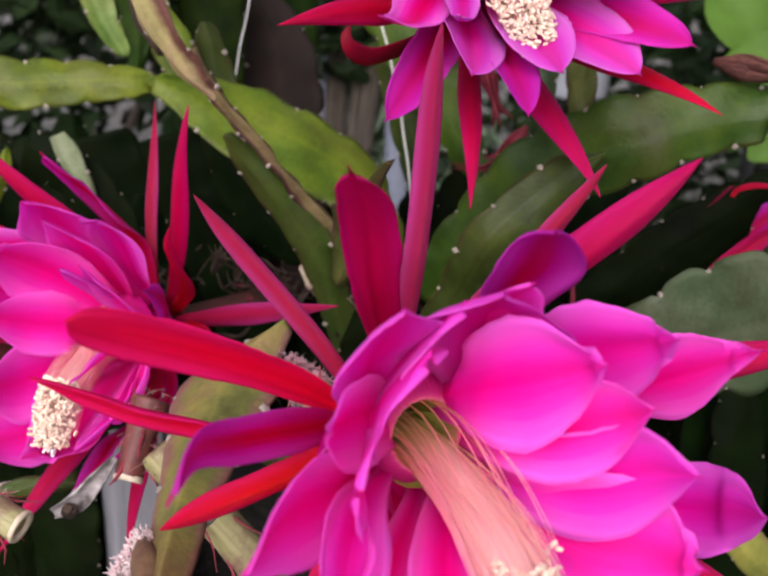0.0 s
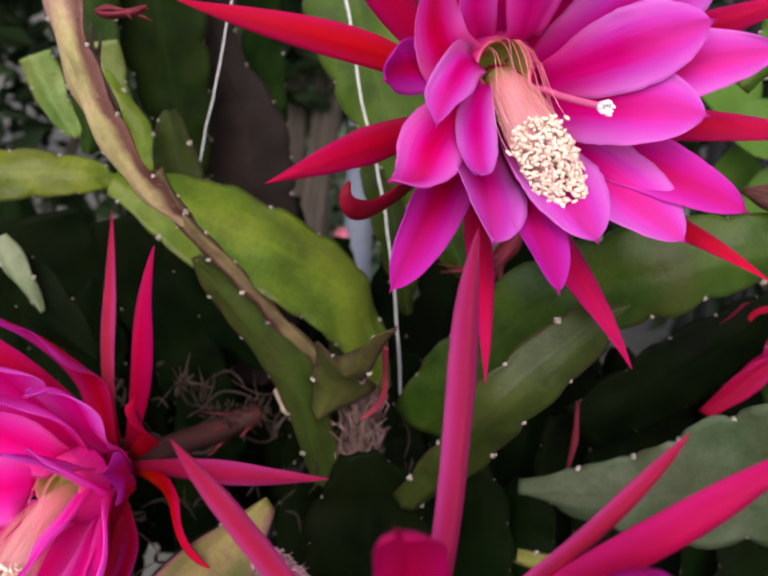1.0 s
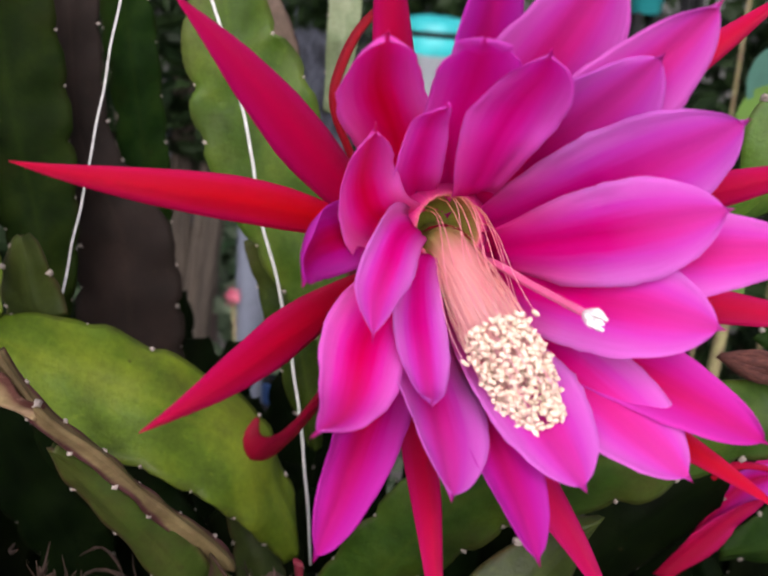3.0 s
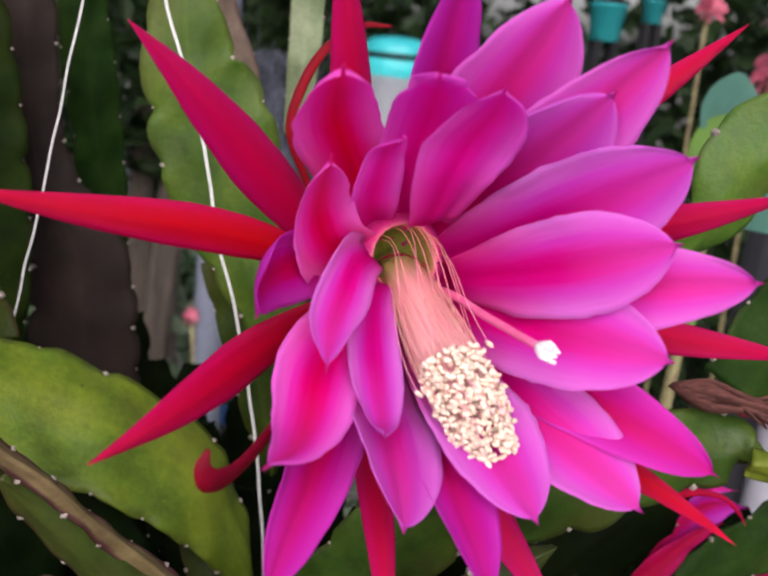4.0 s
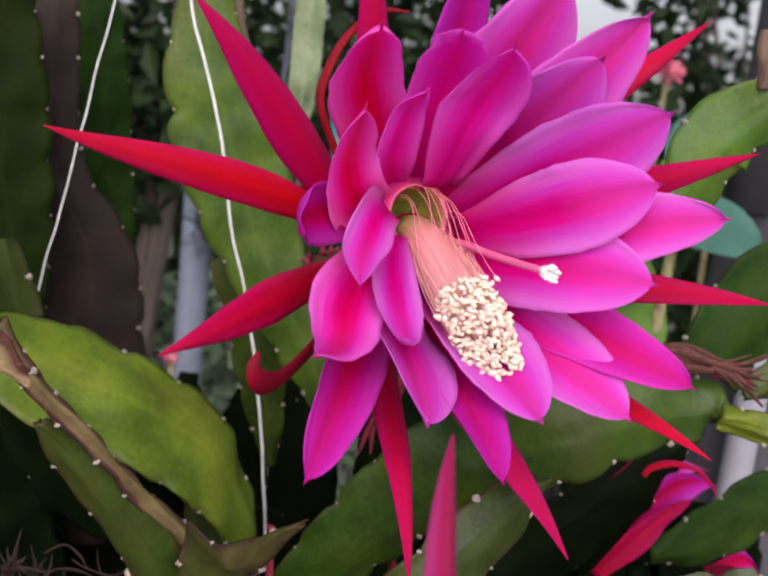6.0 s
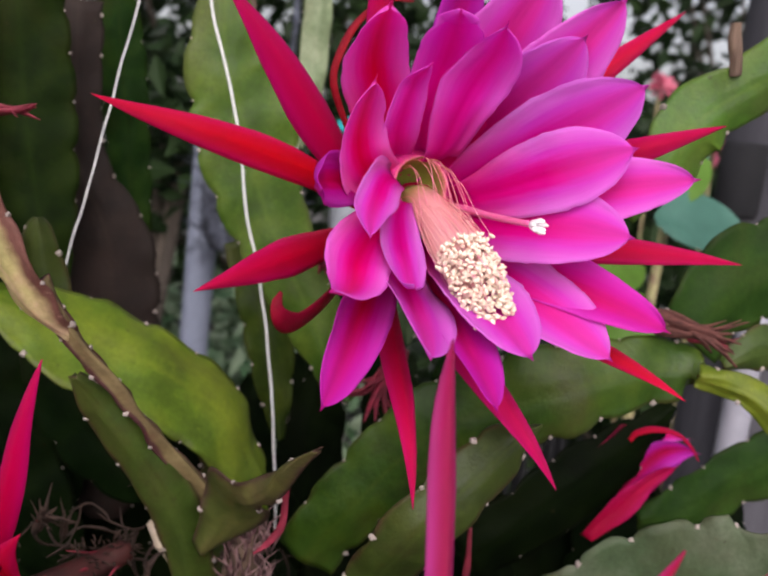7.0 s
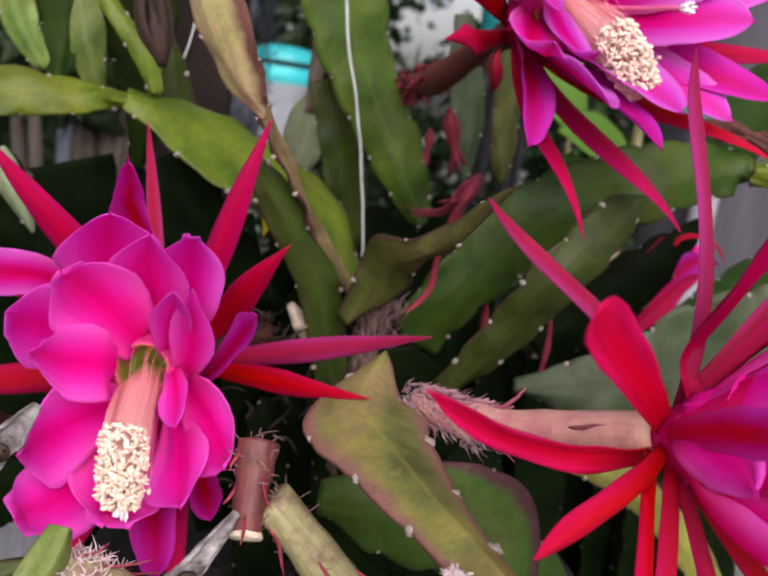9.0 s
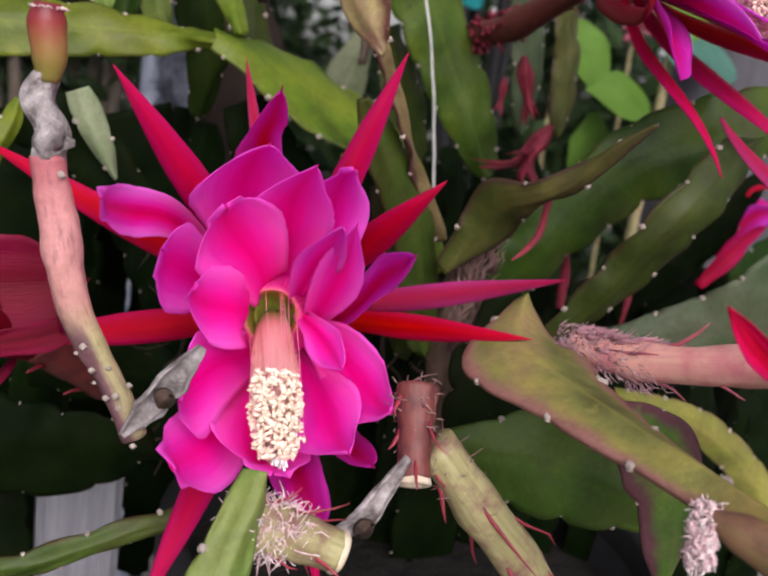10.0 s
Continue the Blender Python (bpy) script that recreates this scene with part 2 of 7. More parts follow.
TUBE_PINK = tube_material("flower_tube_pink", (0.60, 0.34, 0.27), (0.56, 0.25, 0.23), (0.48, 0.16, 0.18))
def stalk_material(name):
    """An old stalk: pink above, greenish below, with purple scars along it."""
    mat, nt, b = nodes(name, 0.55, 0.25)
    uv, u, v = uv_axes(nt)
    col = ramp(nt, v, [(0.0, (0.36, 0.10, 0.12)), (0.25, (0.50, 0.23, 0.23)), (0.50, (0.42, 0.21, 0.19)), (0.66, (0.33, 0.30, 0.15)), (1.0, (0.26, 0.22, 0.13))])
    low = ramp(nt, v, [(0.50, (0, 0, 0)), (0.62, (1, 1, 1))])
    wide = ramp(nt, calc(nt, "ADD", u, calc(nt, "MULTIPLY", grain(nt, 40.0, 3), 0.2)), [(0.42, (1, 1, 1)), (0.50, (0, 0, 0)), (0.92, (0, 0, 0)), (1.0, (1, 1, 1))])
    col = blend(nt, calc(nt, "MULTIPLY", low, wide), col, (0.13, 0.065, 0.075))
    scars = ramp(nt, grain(nt, 5.0, 4, 0.65, uv, (3.0, 1.6, 1)), [(0.52, (0, 0, 0)), (0.62, (1, 1, 1))])
    col = blend(nt, calc(nt, "MULTIPLY", scars, 0.35), col, (0.10, 0.035, 0.05))
    fine = grain(nt, 300.0, 4, 0.65)
    col = blend(nt, 0.6, col, ramp(nt, fine, [(0.3, (0.55, 0.5, 0.5)), (0.7, (1, 1, 1))]), "MULTIPLY")
    nt.links.new(col, b.inputs["Base Color"])
    relief(nt, b, fine, 0.4, 0.0008)
    return mat


TUBE_STALK = stalk_material("old_stalk_pink")


def bud_material(name):
    """A bud that turns from olive at its foot to dark red at its top."""
    mat, nt, b = nodes(name, 0.4, 0.3)
    uv, u, v = uv_axes(nt)
    fine = grain(nt, 220.0, 4, 0.6)
    col = ramp(nt, calc(nt, "MULTIPLY_ADD", fine, 0.25, v), [(0.30, (0.16, 0.13, 0.03)), (0.55, (0.20, 0.10, 0.035)), (0.78, (0.19, 0.025, 0.025)), (1.0, (0.12, 0.010, 0.018))])
    nt.links.new(col, b.inputs["Base Color"])
    relief(nt, b, fine, 0.3, 0.0006)
    return mat


BUDSKIN = bud_material("bud_olive_red")
TUBE_BROWN = tube_material("flower_tube_brown", (0.12, 0.032, 0.026), (0.10, 0.020, 0.020), (0.05, 0.014, 0.016))
# TUBE_BROWN about halved: shade round the low left tube, put into colour
TUBE_SHADED = tube_material("flower_tube_brown_shaded", (0.060, 0.018, 0.015), (0.045, 0.012, 0.012), (0.025, 0.010, 0.010))
TUBE_GREEN = tube_material("flower_tube_green", (0.30, 0.275, 0.14), (0.20, 0.18, 0.08), (0.13, 0.05, 0.055))
TUBE_CORAL = tube_material("flower_tube_coral", (0.15, 0.040, 0.034), (0.10, 0.026, 0.026), (0.045, 0.015, 0.018))
TUBE_UMBER = tube_material("old_stem_umber", (0.17, 0.088, 0.048), (0.12, 0.085, 0.038), (0.075, 0.03, 0.026))
CUT = plain("cut_flesh", (0.62, 0.54, 0.44), (0.48, 0.38, 0.26), 300, 0.6, 0.3)
BRACT = plain("bract_crimson", (0.27, 0.0225, 0.045), (0.18, 0.0225, 0.0375), 200, 0.5, 0.2)
BRACT_PINK = plain("bract_pink", (0.46, 0.13, 0.17), (0.34, 0.08, 0.12), 200, 0.5, 0.2)
WOOL = plain("areole_wool", (0.465, 0.42, 0.375), (0.3, 0.225, 0.21), 900, 0.9, 0.6)
HAIR = plain("dry_bristle", (0.22, 0.09, 0.11), (0.36, 0.25, 0.23), 400, 0.8, 0.3)
DRY = plain("dry_grey_tissue", (0.42, 0.38, 0.39), (0.07, 0.055, 0.055), 170, 0.85, 1.0)
DRYBROWN = plain("dry_brown_tissue", (0.0562, 0.03, 0.021), (0.0263, 0.015, 0.0105), 150, 0.75, 0.6)
DRYRUST = plain("withered_rust", (0.15, 0.05, 0.04), (0.06, 0.018, 0.016), 220, 0.75, 0.6, 0.0, (1, 4, 4))
DRYRED = plain("withered_crimson", (0.225, 0.015, 0.0375), (0.12, 0.0112, 0.0225), 160, 0.6, 0.5)
SCALE = plain("dry_purple_scale", (0.30, 0.12, 0.17), (0.46, 0.26, 0.28), 260, 0.7, 0.3)
FLUFF = plain("purple_fluff", (0.50, 0.34, 0.38), (0.20, 0.07, 0.10), 300, 0.9, 0.3)
TUFT = plain("white_pink_wool", (0.84, 0.76, 0.75), (0.66, 0.36, 0.42), 500, 0.9, 0.4)
STRING = plain("white_twine", (0.72, 0.72, 0.72), (0.55, 0.55, 0.54), 600, 0.8, 0.4)
ANTHER = plain("pollen_cream", (0.90, 0.73, 0.60), (0.84, 0.62, 0.49), 900, 0.8, 0.4)
STIGMA = plain("stigma_white", (0.88, 0.84, 0.86), (0.80, 0.74, 0.78), 900, 0.5, 0.2)
STYLE = plain("style_pink", (0.74, 0.16, 0.34), (0.72, 0.10, 0.30), 300, 0.45, 0.1)
WOOD = plain("woody_base", (0.15, 0.0975, 0.0675), (0.075, 0.045, 0.0338), 70, 0.8, 0.8, 0.0, (2.25, 2.25, 0.375))
PIPE = plain("painted_steel_grey", (0.135, 0.15, 0.20), (0.175, 0.195, 0.25), 12, 0.5, 0.1)
POST = plain("weathered_grey_post", (0.075, 0.072, 0.085), (0.048, 0.046, 0.056), 14, 0.8, 0.4, 0.0, (4.5, 4.5, 0.45))
MAUVE = plain("pinkish_brown_wood", (0.20, 0.145, 0.135), (0.13, 0.092, 0.09), 14, 0.8, 0.4, 0.0, (4.5, 4.5, 0.45))
BLUE = plain("blue_plastic", (0.06, 0.16, 0.50), (0.08, 0.20, 0.56), 6, 0.4, 0.05)
BLOSSOM = plain("blossom_pink", (0.62, 0.10, 0.20), (0.72, 0.24, 0.32), 40, 0.6, 0.1)
BENCHWOOD = plain("dark_weathered_wood", (0.020, 0.018, 0.018), (0.010, 0.009, 0.009), 25, 0.95, 0.6, 0.0, (1.5, 6, 0.375))
BOARD = plain("grey_weathered_wood", (0.20, 0.20, 0.225), (0.12, 0.12, 0.14), 25, 0.85, 0.6, 0.0, (6, 1.5, 0.375))
WHITE = plain("white_plastic_pipe", (0.33, 0.32, 0.37), (0.27, 0.265, 0.31), 10, 0.4, 0.05)
BLACK = plain("black_plastic", (0.004, 0.004, 0.005), (0.007, 0.007, 0.009), 40, 0.9, 0.15)
BUCKET = plain("pale_plastic", (0.34, 0.36, 0.40), (0.27, 0.29, 0.33), 20, 0.5, 0.1)
TEAL = plain("teal_plastic", (0.015, 0.375, 0.42), (0.0375, 0.45, 0.48), 6, 0.4, 0.05)
FIBRE = plain("grey_fibre", (0.006, 0.007, 0.012), (0.21, 0.23, 0.31), 75, 0.95, 1.0, 0.0, (1.0, 1.0, 0.6), 0.012)
SOIL = plain("dark_soil", (0.006, 0.005, 0.004), (0.012, 0.010, 0.008), 6, 0.95, 0.8, 0.0, None, 0.02)
BARK = plain("tree_bark", (0.09, 0.0713, 0.0562), (0.045, 0.036, 0.03), 18, 0.9, 0.9, 0.0, (1.5, 1.5, 0.3), 0.01)
YELLOWLEAF = plain("yellow_leaf", (0.75, 0.55, 0.02), (0.62, 0.42, 0.02), 200, 0.5, 0.2)
PAVING = plain("pale_dusty_paving", (0.17, 0.165, 0.155), (0.11, 0.105, 0.10), 5, 0.9, 0.5, 0.0, None, 0.01)
FLESH = plain("throat_green", (0.50, 0.52, 0.10), (0.42, 0.44, 0.08), 200, 0.5, 0.1)


def leaf_material(name, a, b_):
    mat, nt, b = nodes(name, 0.5, 0.15)
    g = nt.nodes.new("ShaderNodeNewGeometry").outputs["Random Per Island"]
    col = ramp(nt, g, [(0.0, a), (1.0, b_)])
    col = blend(nt, 0.5, col, ramp(nt, grain(nt, 40.0), [(0.3, (0.5, 0.5, 0.5)), (0.7, (1, 1, 1))]), "MULTIPLY")
    nt.links.new(col, b.inputs["Base Color"])
    thin(nt, b, col, 0.25)
    return mat


# near-black leaves: shade within the foliage is put into their colour
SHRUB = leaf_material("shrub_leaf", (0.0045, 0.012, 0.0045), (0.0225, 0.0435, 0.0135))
SHRUB_LIGHT = leaf_material("shrub_leaf_light", (0.06, 0.13, 0.06), (0.30, 0.38, 0.26))
BROAD = leaf_material("broad_leaf_green", (0.075, 0.165, 0.0225), (0.12, 0.225, 0.0375))
BLUISH = leaf_material("broad_leaf_bluish", (0.0525, 0.1425, 0.1125), (0.075, 0.18, 0.1425))


def filament_material(name, stops, streaks=0.0):
    mat, nt, b = nodes(name, 0.5, 0.2)
    uv, u, v = uv_axes(nt)
    col = ramp(nt, v, stops)
    if streaks:
        lines = grain(nt, 12.0, 3, 0.6, uv, (16.0, 0.35, 1))
        col = blend(nt, streaks, col, ramp(nt, lines, [(0.35, (0.62, 0.42, 0.40)), (0.6, (1, 1, 1))]), "MULTIPLY")
        relief(nt, b, lines, 0.3, 0.0006)
    nt.links.new(col, b.inputs["Base Color"])
    thin(nt, b, col, 0.45)
    return mat


COLUMN = filament_material("filament_column", [(0.0, (0.26, 0.27, 0.04)), (0.22, (0.60, 0.46, 0.16)), (0.42, (0.84, 0.38, 0.38)), (0.7, (0.88, 0.46, 0.49)), (1.0, (0.93, 0.64, 0.60))], 0.12)
LIP = filament_material("throat_lip", [(0.0, (0.90, 0.010, 0.40)), (0.20, (0.90, 0.05, 0.40)), (0.34, (0.88, 0.20, 0.34)), (0.42, (0.82, 0.38, 0.28)), (0.50, (0.66, 0.48, 0.18)), (0.60, (0.50, 0.46, 0.11)), (0.78, (0.36, 0.37, 0.06)), (0.92, (0.16, 0.18, 0.025))], 0.5)
FILAMENT = filament_material("filament_salmon", [(0.0, (0.30, 0.30, 0.05)), (0.22, (0.66, 0.50, 0.20)), (0.45, (0.90, 0.48, 0.45)), (1.0, (0.94, 0.62, 0.60))])
FILAMENT_PINK = filament_material("filament_pink", [(0.0, (0.80, 0.42, 0.20)), (0.3, (0.94, 0.36, 0.46)), (1.0, (0.95, 0.50, 0.66))])


# ---- building helpers ----
def part(name, bm, material, parent=None, label="", smooth=True):
    """Links a bmesh as one mesh object, under a thing or a part."""
    me = bpy.data.meshes.new(name)
    bm.to_mesh(me)
    bm.free()
    if smooth:
        me.polygons.foreach_set("use_smooth", [True] * len(me.polygons))
    me.materials.append(material)
    ob = new(name, me)
    if parent is not None:
        ob.parent = parent
    if label:
        ob["label"] = label
    return ob


def thing(name, place, label, category, group="", kind=""):
    ob = new(name)
    ob.empty_display_size = 0.01
    ob.location = place
    return tagged(ob, label, category, group, kind)


def spline(pts, n):
    """n + 1 places along a smooth curve through the points."""
    pts = [Vector(p) for p in pts]
    out, last = [], len(pts) - 1
    for k in range(n + 1):
        x = k / n * last
        i = min(int(x), last - 1)
        f = x - i
        a, b, c, d = pts[max(i - 1, 0)], pts[i], pts[i + 1], pts[min(i + 2, last)]
        if i == 0:
            a = b * 2 - c
        if i == last - 1:
            d = c * 2 - b
        out.append(0.5 * (2 * b + (c - a) * f + (2 * a - 5 * b + 4 * c - d) * f * f + (3 * b - a - 3 * c + d) * f ** 3))
    return out


def bezier(a, b, c, d, s):
    r = 1 - s
    return a * r ** 3 + b * 3 * r * r * s + c * 3 * r * s * s + d * s ** 3


def sheet(bm, grid, uvs=None, close=False):
    """Faces between rows of places."""
    vs = [[bm.verts.new(p) for p in row] for row in grid]
    layer = bm.loops.layers.uv.verify()
    n = len(vs[0])
    for i in range(len(vs) - 1):
        for j in range(n if close else n - 1):
            k = (j + 1) % n
            f = bm.faces.new((vs[i][j], vs[i][k], vs[i + 1][k], vs[i + 1][j]))
            if uvs:
                for loop, (a, b) in zip(f.loops, ((i, j), (i, j + 1), (i + 1, j + 1), (i + 1, j))):
                    loop[layer].uv = uvs(a, b)
    return vs


def tube(bm, pts, radii, sides=8, wob=0.0, caps=True, flat=1.0):
    """A round rod along places, with a radius at each."""
    rows, up = [], None
    n = len(pts)
    for i, p in enumerate(pts):
        d = (pts[min(i + 1, n - 1)] - pts[max(i - 1, 0)]).normalized()
        if up is None:
            up = d.orthogonal().normalized()
        up = (up - d * up.dot(d)).normalized()
        side = d.cross(up)
        r = radii[i] if hasattr(radii, "__len__") else radii
        row = []
        for k in range(sides):
            t = 2 * math.pi * k / sides
            rr = r * (1 + wob * noise.noise(p * 90 + Vector((math.cos(t), math.sin(t), 0)) * 1.3))
            row.append(p + (side * math.cos(t) + up * math.sin(t) * flat) * rr)
        rows.append(row)
    vs = sheet(bm, rows, lambda a, b: (b / sides, a / (n - 1)), close=True)
    if caps:
        bm.faces.new(vs[0][::-1])
        bm.faces.new(vs[-1])
    return vs


def mm(p):
    return Vector(p) / 1000


# ---- flowers ----
def blade_width(s, pointed, blunt=0.0):
    """Share of the full width at s, from the base (0) to the tip (1)."""
    if pointed and blunt:
        return (0.62 + 0.38 * math.sin(math.pi * min(s / 0.55, 1) / 2)) * (1 - max(0, (s - 0.62) / 0.38) ** 2.6) + 0.012
    if pointed:
        return (0.40 + 0.60 * math.sin(math.pi * min(s / 0.5, 1) / 2)) * (1 - max(0, (s - 0.45) / 0.55) ** 1.7) + 0.015
    peak = 0.60
    if s < peak:
        return 0.42 + 0.58 * math.sin(math.pi * s / peak / 2) ** 1.2
    x = (s - peak) / (1 - peak)
    return max(0.0, 1 - x ** (2.1 + 0.6 * blunt)) ** (0.72 - 0.14 * blunt) + 0.012


def tepal(name, flower, axis, right, up, row, base_h, base_r, material, pointed, cup, hook=0.0, rise=0.36, wave=1.0, bulge=0.0, turn=0.0, blunt=0.0):
    """One petal or sepal. row: the tip's angle round the axis, its distance from and its height along the axis, and the width, in degrees and mm."""
    ang, rad, high, width = row[:4]
    out = right * math.cos(radians(ang)) + up * math.sin(radians(ang))
    root = radians(ang + turn)
    belly = right * math.cos(root) + up * math.sin(root)
    side = axis.cross(out).normalized()
    face = axis * 0.5 - (out + belly).normalized() * 0.86
    a = (belly * base_r + axis * base_h) / 1000
    d = (out * rad + axis * high) / 1000
    size = (d - a).length
    flare = 0.10 if not pointed else 0.34
    b = a + (axis * (rise * (1 - bulge) + 0.14 * bulge) + belly * (flare + 0.42 * bulge)) * size
    spread_way = ((d - a).normalized() * 0.8 + out * 0.35 - axis * 0.1).normalized()
    c = d - spread_way.lerp(axis * 0.95 - out * 0.05, bulge).normalized() * size * (0.34 + 0.08 * bulge)
    n_len, n_side = (30, 14) if not pointed else (16, 8)
    steps = [1 - (1 - k / n_len) ** (1.0 if hook else 1.5) for k in range(n_len + 1)]
    spine = [bezier(a, b, c, d, s) for s in steps]
    if hook:
        cut = int(n_len * 0.68)
        step = (spine[cut] - spine[cut - 1]).length
        way = (spine[cut] - spine[cut - 1]).normalized()
        for k in range(cut + 1, n_len + 1):
            way = Matrix.Rotation(radians(hook) / (n_len - cut), 3, side) @ way
            spine[k] = spine[k - 1] + way * step
    seed = random.uniform(0, 50)
    lean = random.uniform(-0.10, 0.10)
    fold = random.uniform(0.1, 0.6) if not pointed else 0.4
    top, low = [], []
    for k, p in enumerate(spine):
        s = steps[k]
        t = (spine[min(k + 1, n_len)] - spine[max(k - 1, 0)]).normalized()
        if not hook and not pointed:
            side = t.cross(face).normalized()
        n = side.cross(t).normalized()
        w = width / 2000 * blade_width(s, pointed, blunt)
        r1, r2 = [], []
        for j in range(n_side + 1):
            u = 2 * j / n_side - 1
            edge = abs(u) ** 3
            ripple = noise.noise(Vector((s * 5, u * 1.5, seed))) * 0.0024 * edge * wave
            curl = cup * w * (u * u) * (1.0 - 0.25 * s) + fold * w * max(0, abs(u) - 0.72) ** 1.5 + lean * w * u
            groove = -0.07 * w * math.exp(-(u / 0.16) ** 2)
            slim = 1 + 0.05 * noise.noise(Vector((s * 7, u, seed + 9))) * edge + (0.0 if pointed else 0.05 * noise.noise(Vector((s * 24, u * 2, seed + 20))) * edge * min(1, s * 2))
            q = p + side * (u * w * slim * (1 - 0.10 * cup * u * u)) + n * (curl + groove + ripple)
            if not pointed:
                q += t * 0.0022 * math.exp(-(u / 0.40) ** 2) * max(0, (s - 0.80) / 0.20) ** 2
            th = 0.00022 + 0.00055 * (1 - u * u) * (1 - 0.6 * s)
            r1.append(q + n * th * 0.5)
            r2.append(q - n * th * 0.5)
        top.append(r1)
        low.append(r2)
    bm = bmesh.new()
    rows = [r1 + r2[::-1] for r1, r2 in zip(top, low)]
    m = n_side + 1

    def coords(i, j):
        j = j % (2 * m)
        return ((j if j < m else 2 * m - 1 - j) / n_side, steps[i])

    vs = sheet(bm, rows, coords, close=True)
    bm.faces.new(vs[0][::-1])
    bm.faces.new(vs[-1])
    return part(name, bm, material, flower)


def anther_mesh():
    bm = bmesh.new()
    bmesh.ops.create_icosphere(bm, subdivisions=1, radius=1.0)
    for v in bm.verts:
        v.co = Vector((v.co.x * 0.55, v.co.y * 0.42, v.co.z)) * (1 + 0.12 * noise.noise(v.co * 3))
    me = bpy.data.meshes.new("anther")
    bm.to_mesh(me)
    bm.free()
    me.polygons.foreach_set("use_smooth", [True] * len(me.polygons))
    me.materials.append(ANTHER)
    return me


ANTHER_MESH = anther_mesh()


def stamens(flower, axis, right, up, near, far, spread, count, ring, loose=40, lift=0, throat=(0, 0)):
    """Filaments from the throat to a bunch of anthers between two places (angle, distance, height): most lie in one smooth bundle, some hang free from the rim. throat: the angle and distance by which the throat stands off the axis."""
    def local(p):
        return ((right * math.cos(radians(p[0])) + up * math.sin(radians(p[0]))) * p[1] + axis * p[2]) / 1000
    a, b = local(near), local(far)
    hole = local((*throat, 0))
    along = (b - a).normalized()
    across = along.cross(axis).normalized()
    depth = across.cross(along)
    # the packed filaments stand as one fluted column, open at the throat
    down = right * math.cos(radians(far[0])) + up * math.sin(radians(far[0]))
    top = a.lerp(b, 0.55)
    c0, c1, c2 = hole + axis * 0.012 + down * 0.0030, hole * 0.9 + axis * 0.042 + down * 0.0040, top - (along * 0.8 + axis * 0.45).normalized() * 0.026
    line = [bezier(c0, c1, c2, top, q / 20) for q in range(21)]
    bm = bmesh.new()
    rows = []
    for q, p in enumerate(line):
        t = (line[min(q + 1, 20)] - line[max(q - 1, 0)]).normalized()
        s1 = t.cross(across).normalized()
        rad = np.interp(q / 20, [0, 0.12, 0.4, 0.75, 0.93, 1.0], [ring * 0.56, ring * 0.60, ring * 0.72, spread * 860, spread * 760, spread * 200]) / 1000
        rows.append([p + (across * math.cos(g) + s1 * math.sin(g)) * rad * (1 + 0.012 * math.sin(g * 19 + q * 0.1) + 0.05 * noise.noise(Vector((g * 3, q * 0.05, ring)))) for g in [2 * math.pi * j / 96 for j in range(96)]])
    vs = sheet(bm, rows, lambda i, j: (j / 96, i / 20), close=True)
    bm.faces.new(vs[-1])
    tagged(part("stamen_column", bm, COLUMN, flower, "salmon column of packed filaments, greenish at its foot"), kind="stuff")
    # a thin soft rim that runs out into the petals and down into a green hollow
    bm = bmesh.new()
    prof = [(1.75, 25), (1.48, 30), (1.24, 33.5), (1.10, 35.2), (1.03, 35.6), (0.98, 35.0), (0.95, 33.5), (0.92, 31), (0.88, 28), (0.80, 24.5), (0.62, 21.5), (0.3, 20), (0.05, 19.5)]
    sheet(bm, [[hole + (right * math.cos(2 * math.pi * j / 48) + up * math.sin(2 * math.pi * j / 48)) * ring * r * (1 + 0.02 * math.sin(j * 2.9)) / 1000 + axis * (h + lift) / 1000 for j in range(48)] for r, h in prof], lambda i, j: (j / 48, i / 12), close=True)
    part("throat_lip", bm, LIP, flower, "soft peach rim of the throat, olive green inside")
    mass = bmesh.new()
    for k in range(count + loose):
        free = k >= count
        th = random.uniform(0, 2 * math.pi)
        o = across * math.cos(th) + depth * math.sin(th)
        f = random.random() ** 0.85
        wide = (0.75 + 0.45 * math.sin(math.pi * min(f * 0.8 + 0.15, 1))) * math.sqrt(random.uniform(0.45, 1.0) if k < 300 or free else random.uniform(0.30, 0.85))
        if free:
            wide *= 1.35
        end = a.lerp(b, f) + o * spread * wide
        root = hole + (across * math.cos(th) + down * math.sin(th)) * ring * (random.uniform(0.94, 1.0) if free else random.uniform(0.50, 0.57)) / 1000 + down * (0.0 if free else 0.0030) + axis * (random.uniform(0.0335, 0.035) + lift / 1000 if free else random.uniform(0.013, 0.020))
        mid = root + axis * (0.024 if not free else 0.022)
        pre = end - (along * 0.85 + axis * 0.35).normalized() * 0.020
        single = free or k < 240
        bm = bmesh.new() if single else mass
        pts = [bezier(root, mid, pre, end, q / 10) for q in range(11)]
        w = 0.00013 if free else 0.00010
        z = random.uniform(0.0011, 0.0017)
        turned = (random.uniform(0, 3), random.uniform(0, 3), random.uniform(0, 3))
        if not single:
            grain_at = Matrix.Translation(end) @ Euler(turned).to_matrix().to_4x4() @ Matrix.Diagonal((z * 0.55, z * 0.42, z, 1))
            bmesh.ops.create_icosphere(mass, subdivisions=1, radius=1.0, matrix=grain_at)
            continue
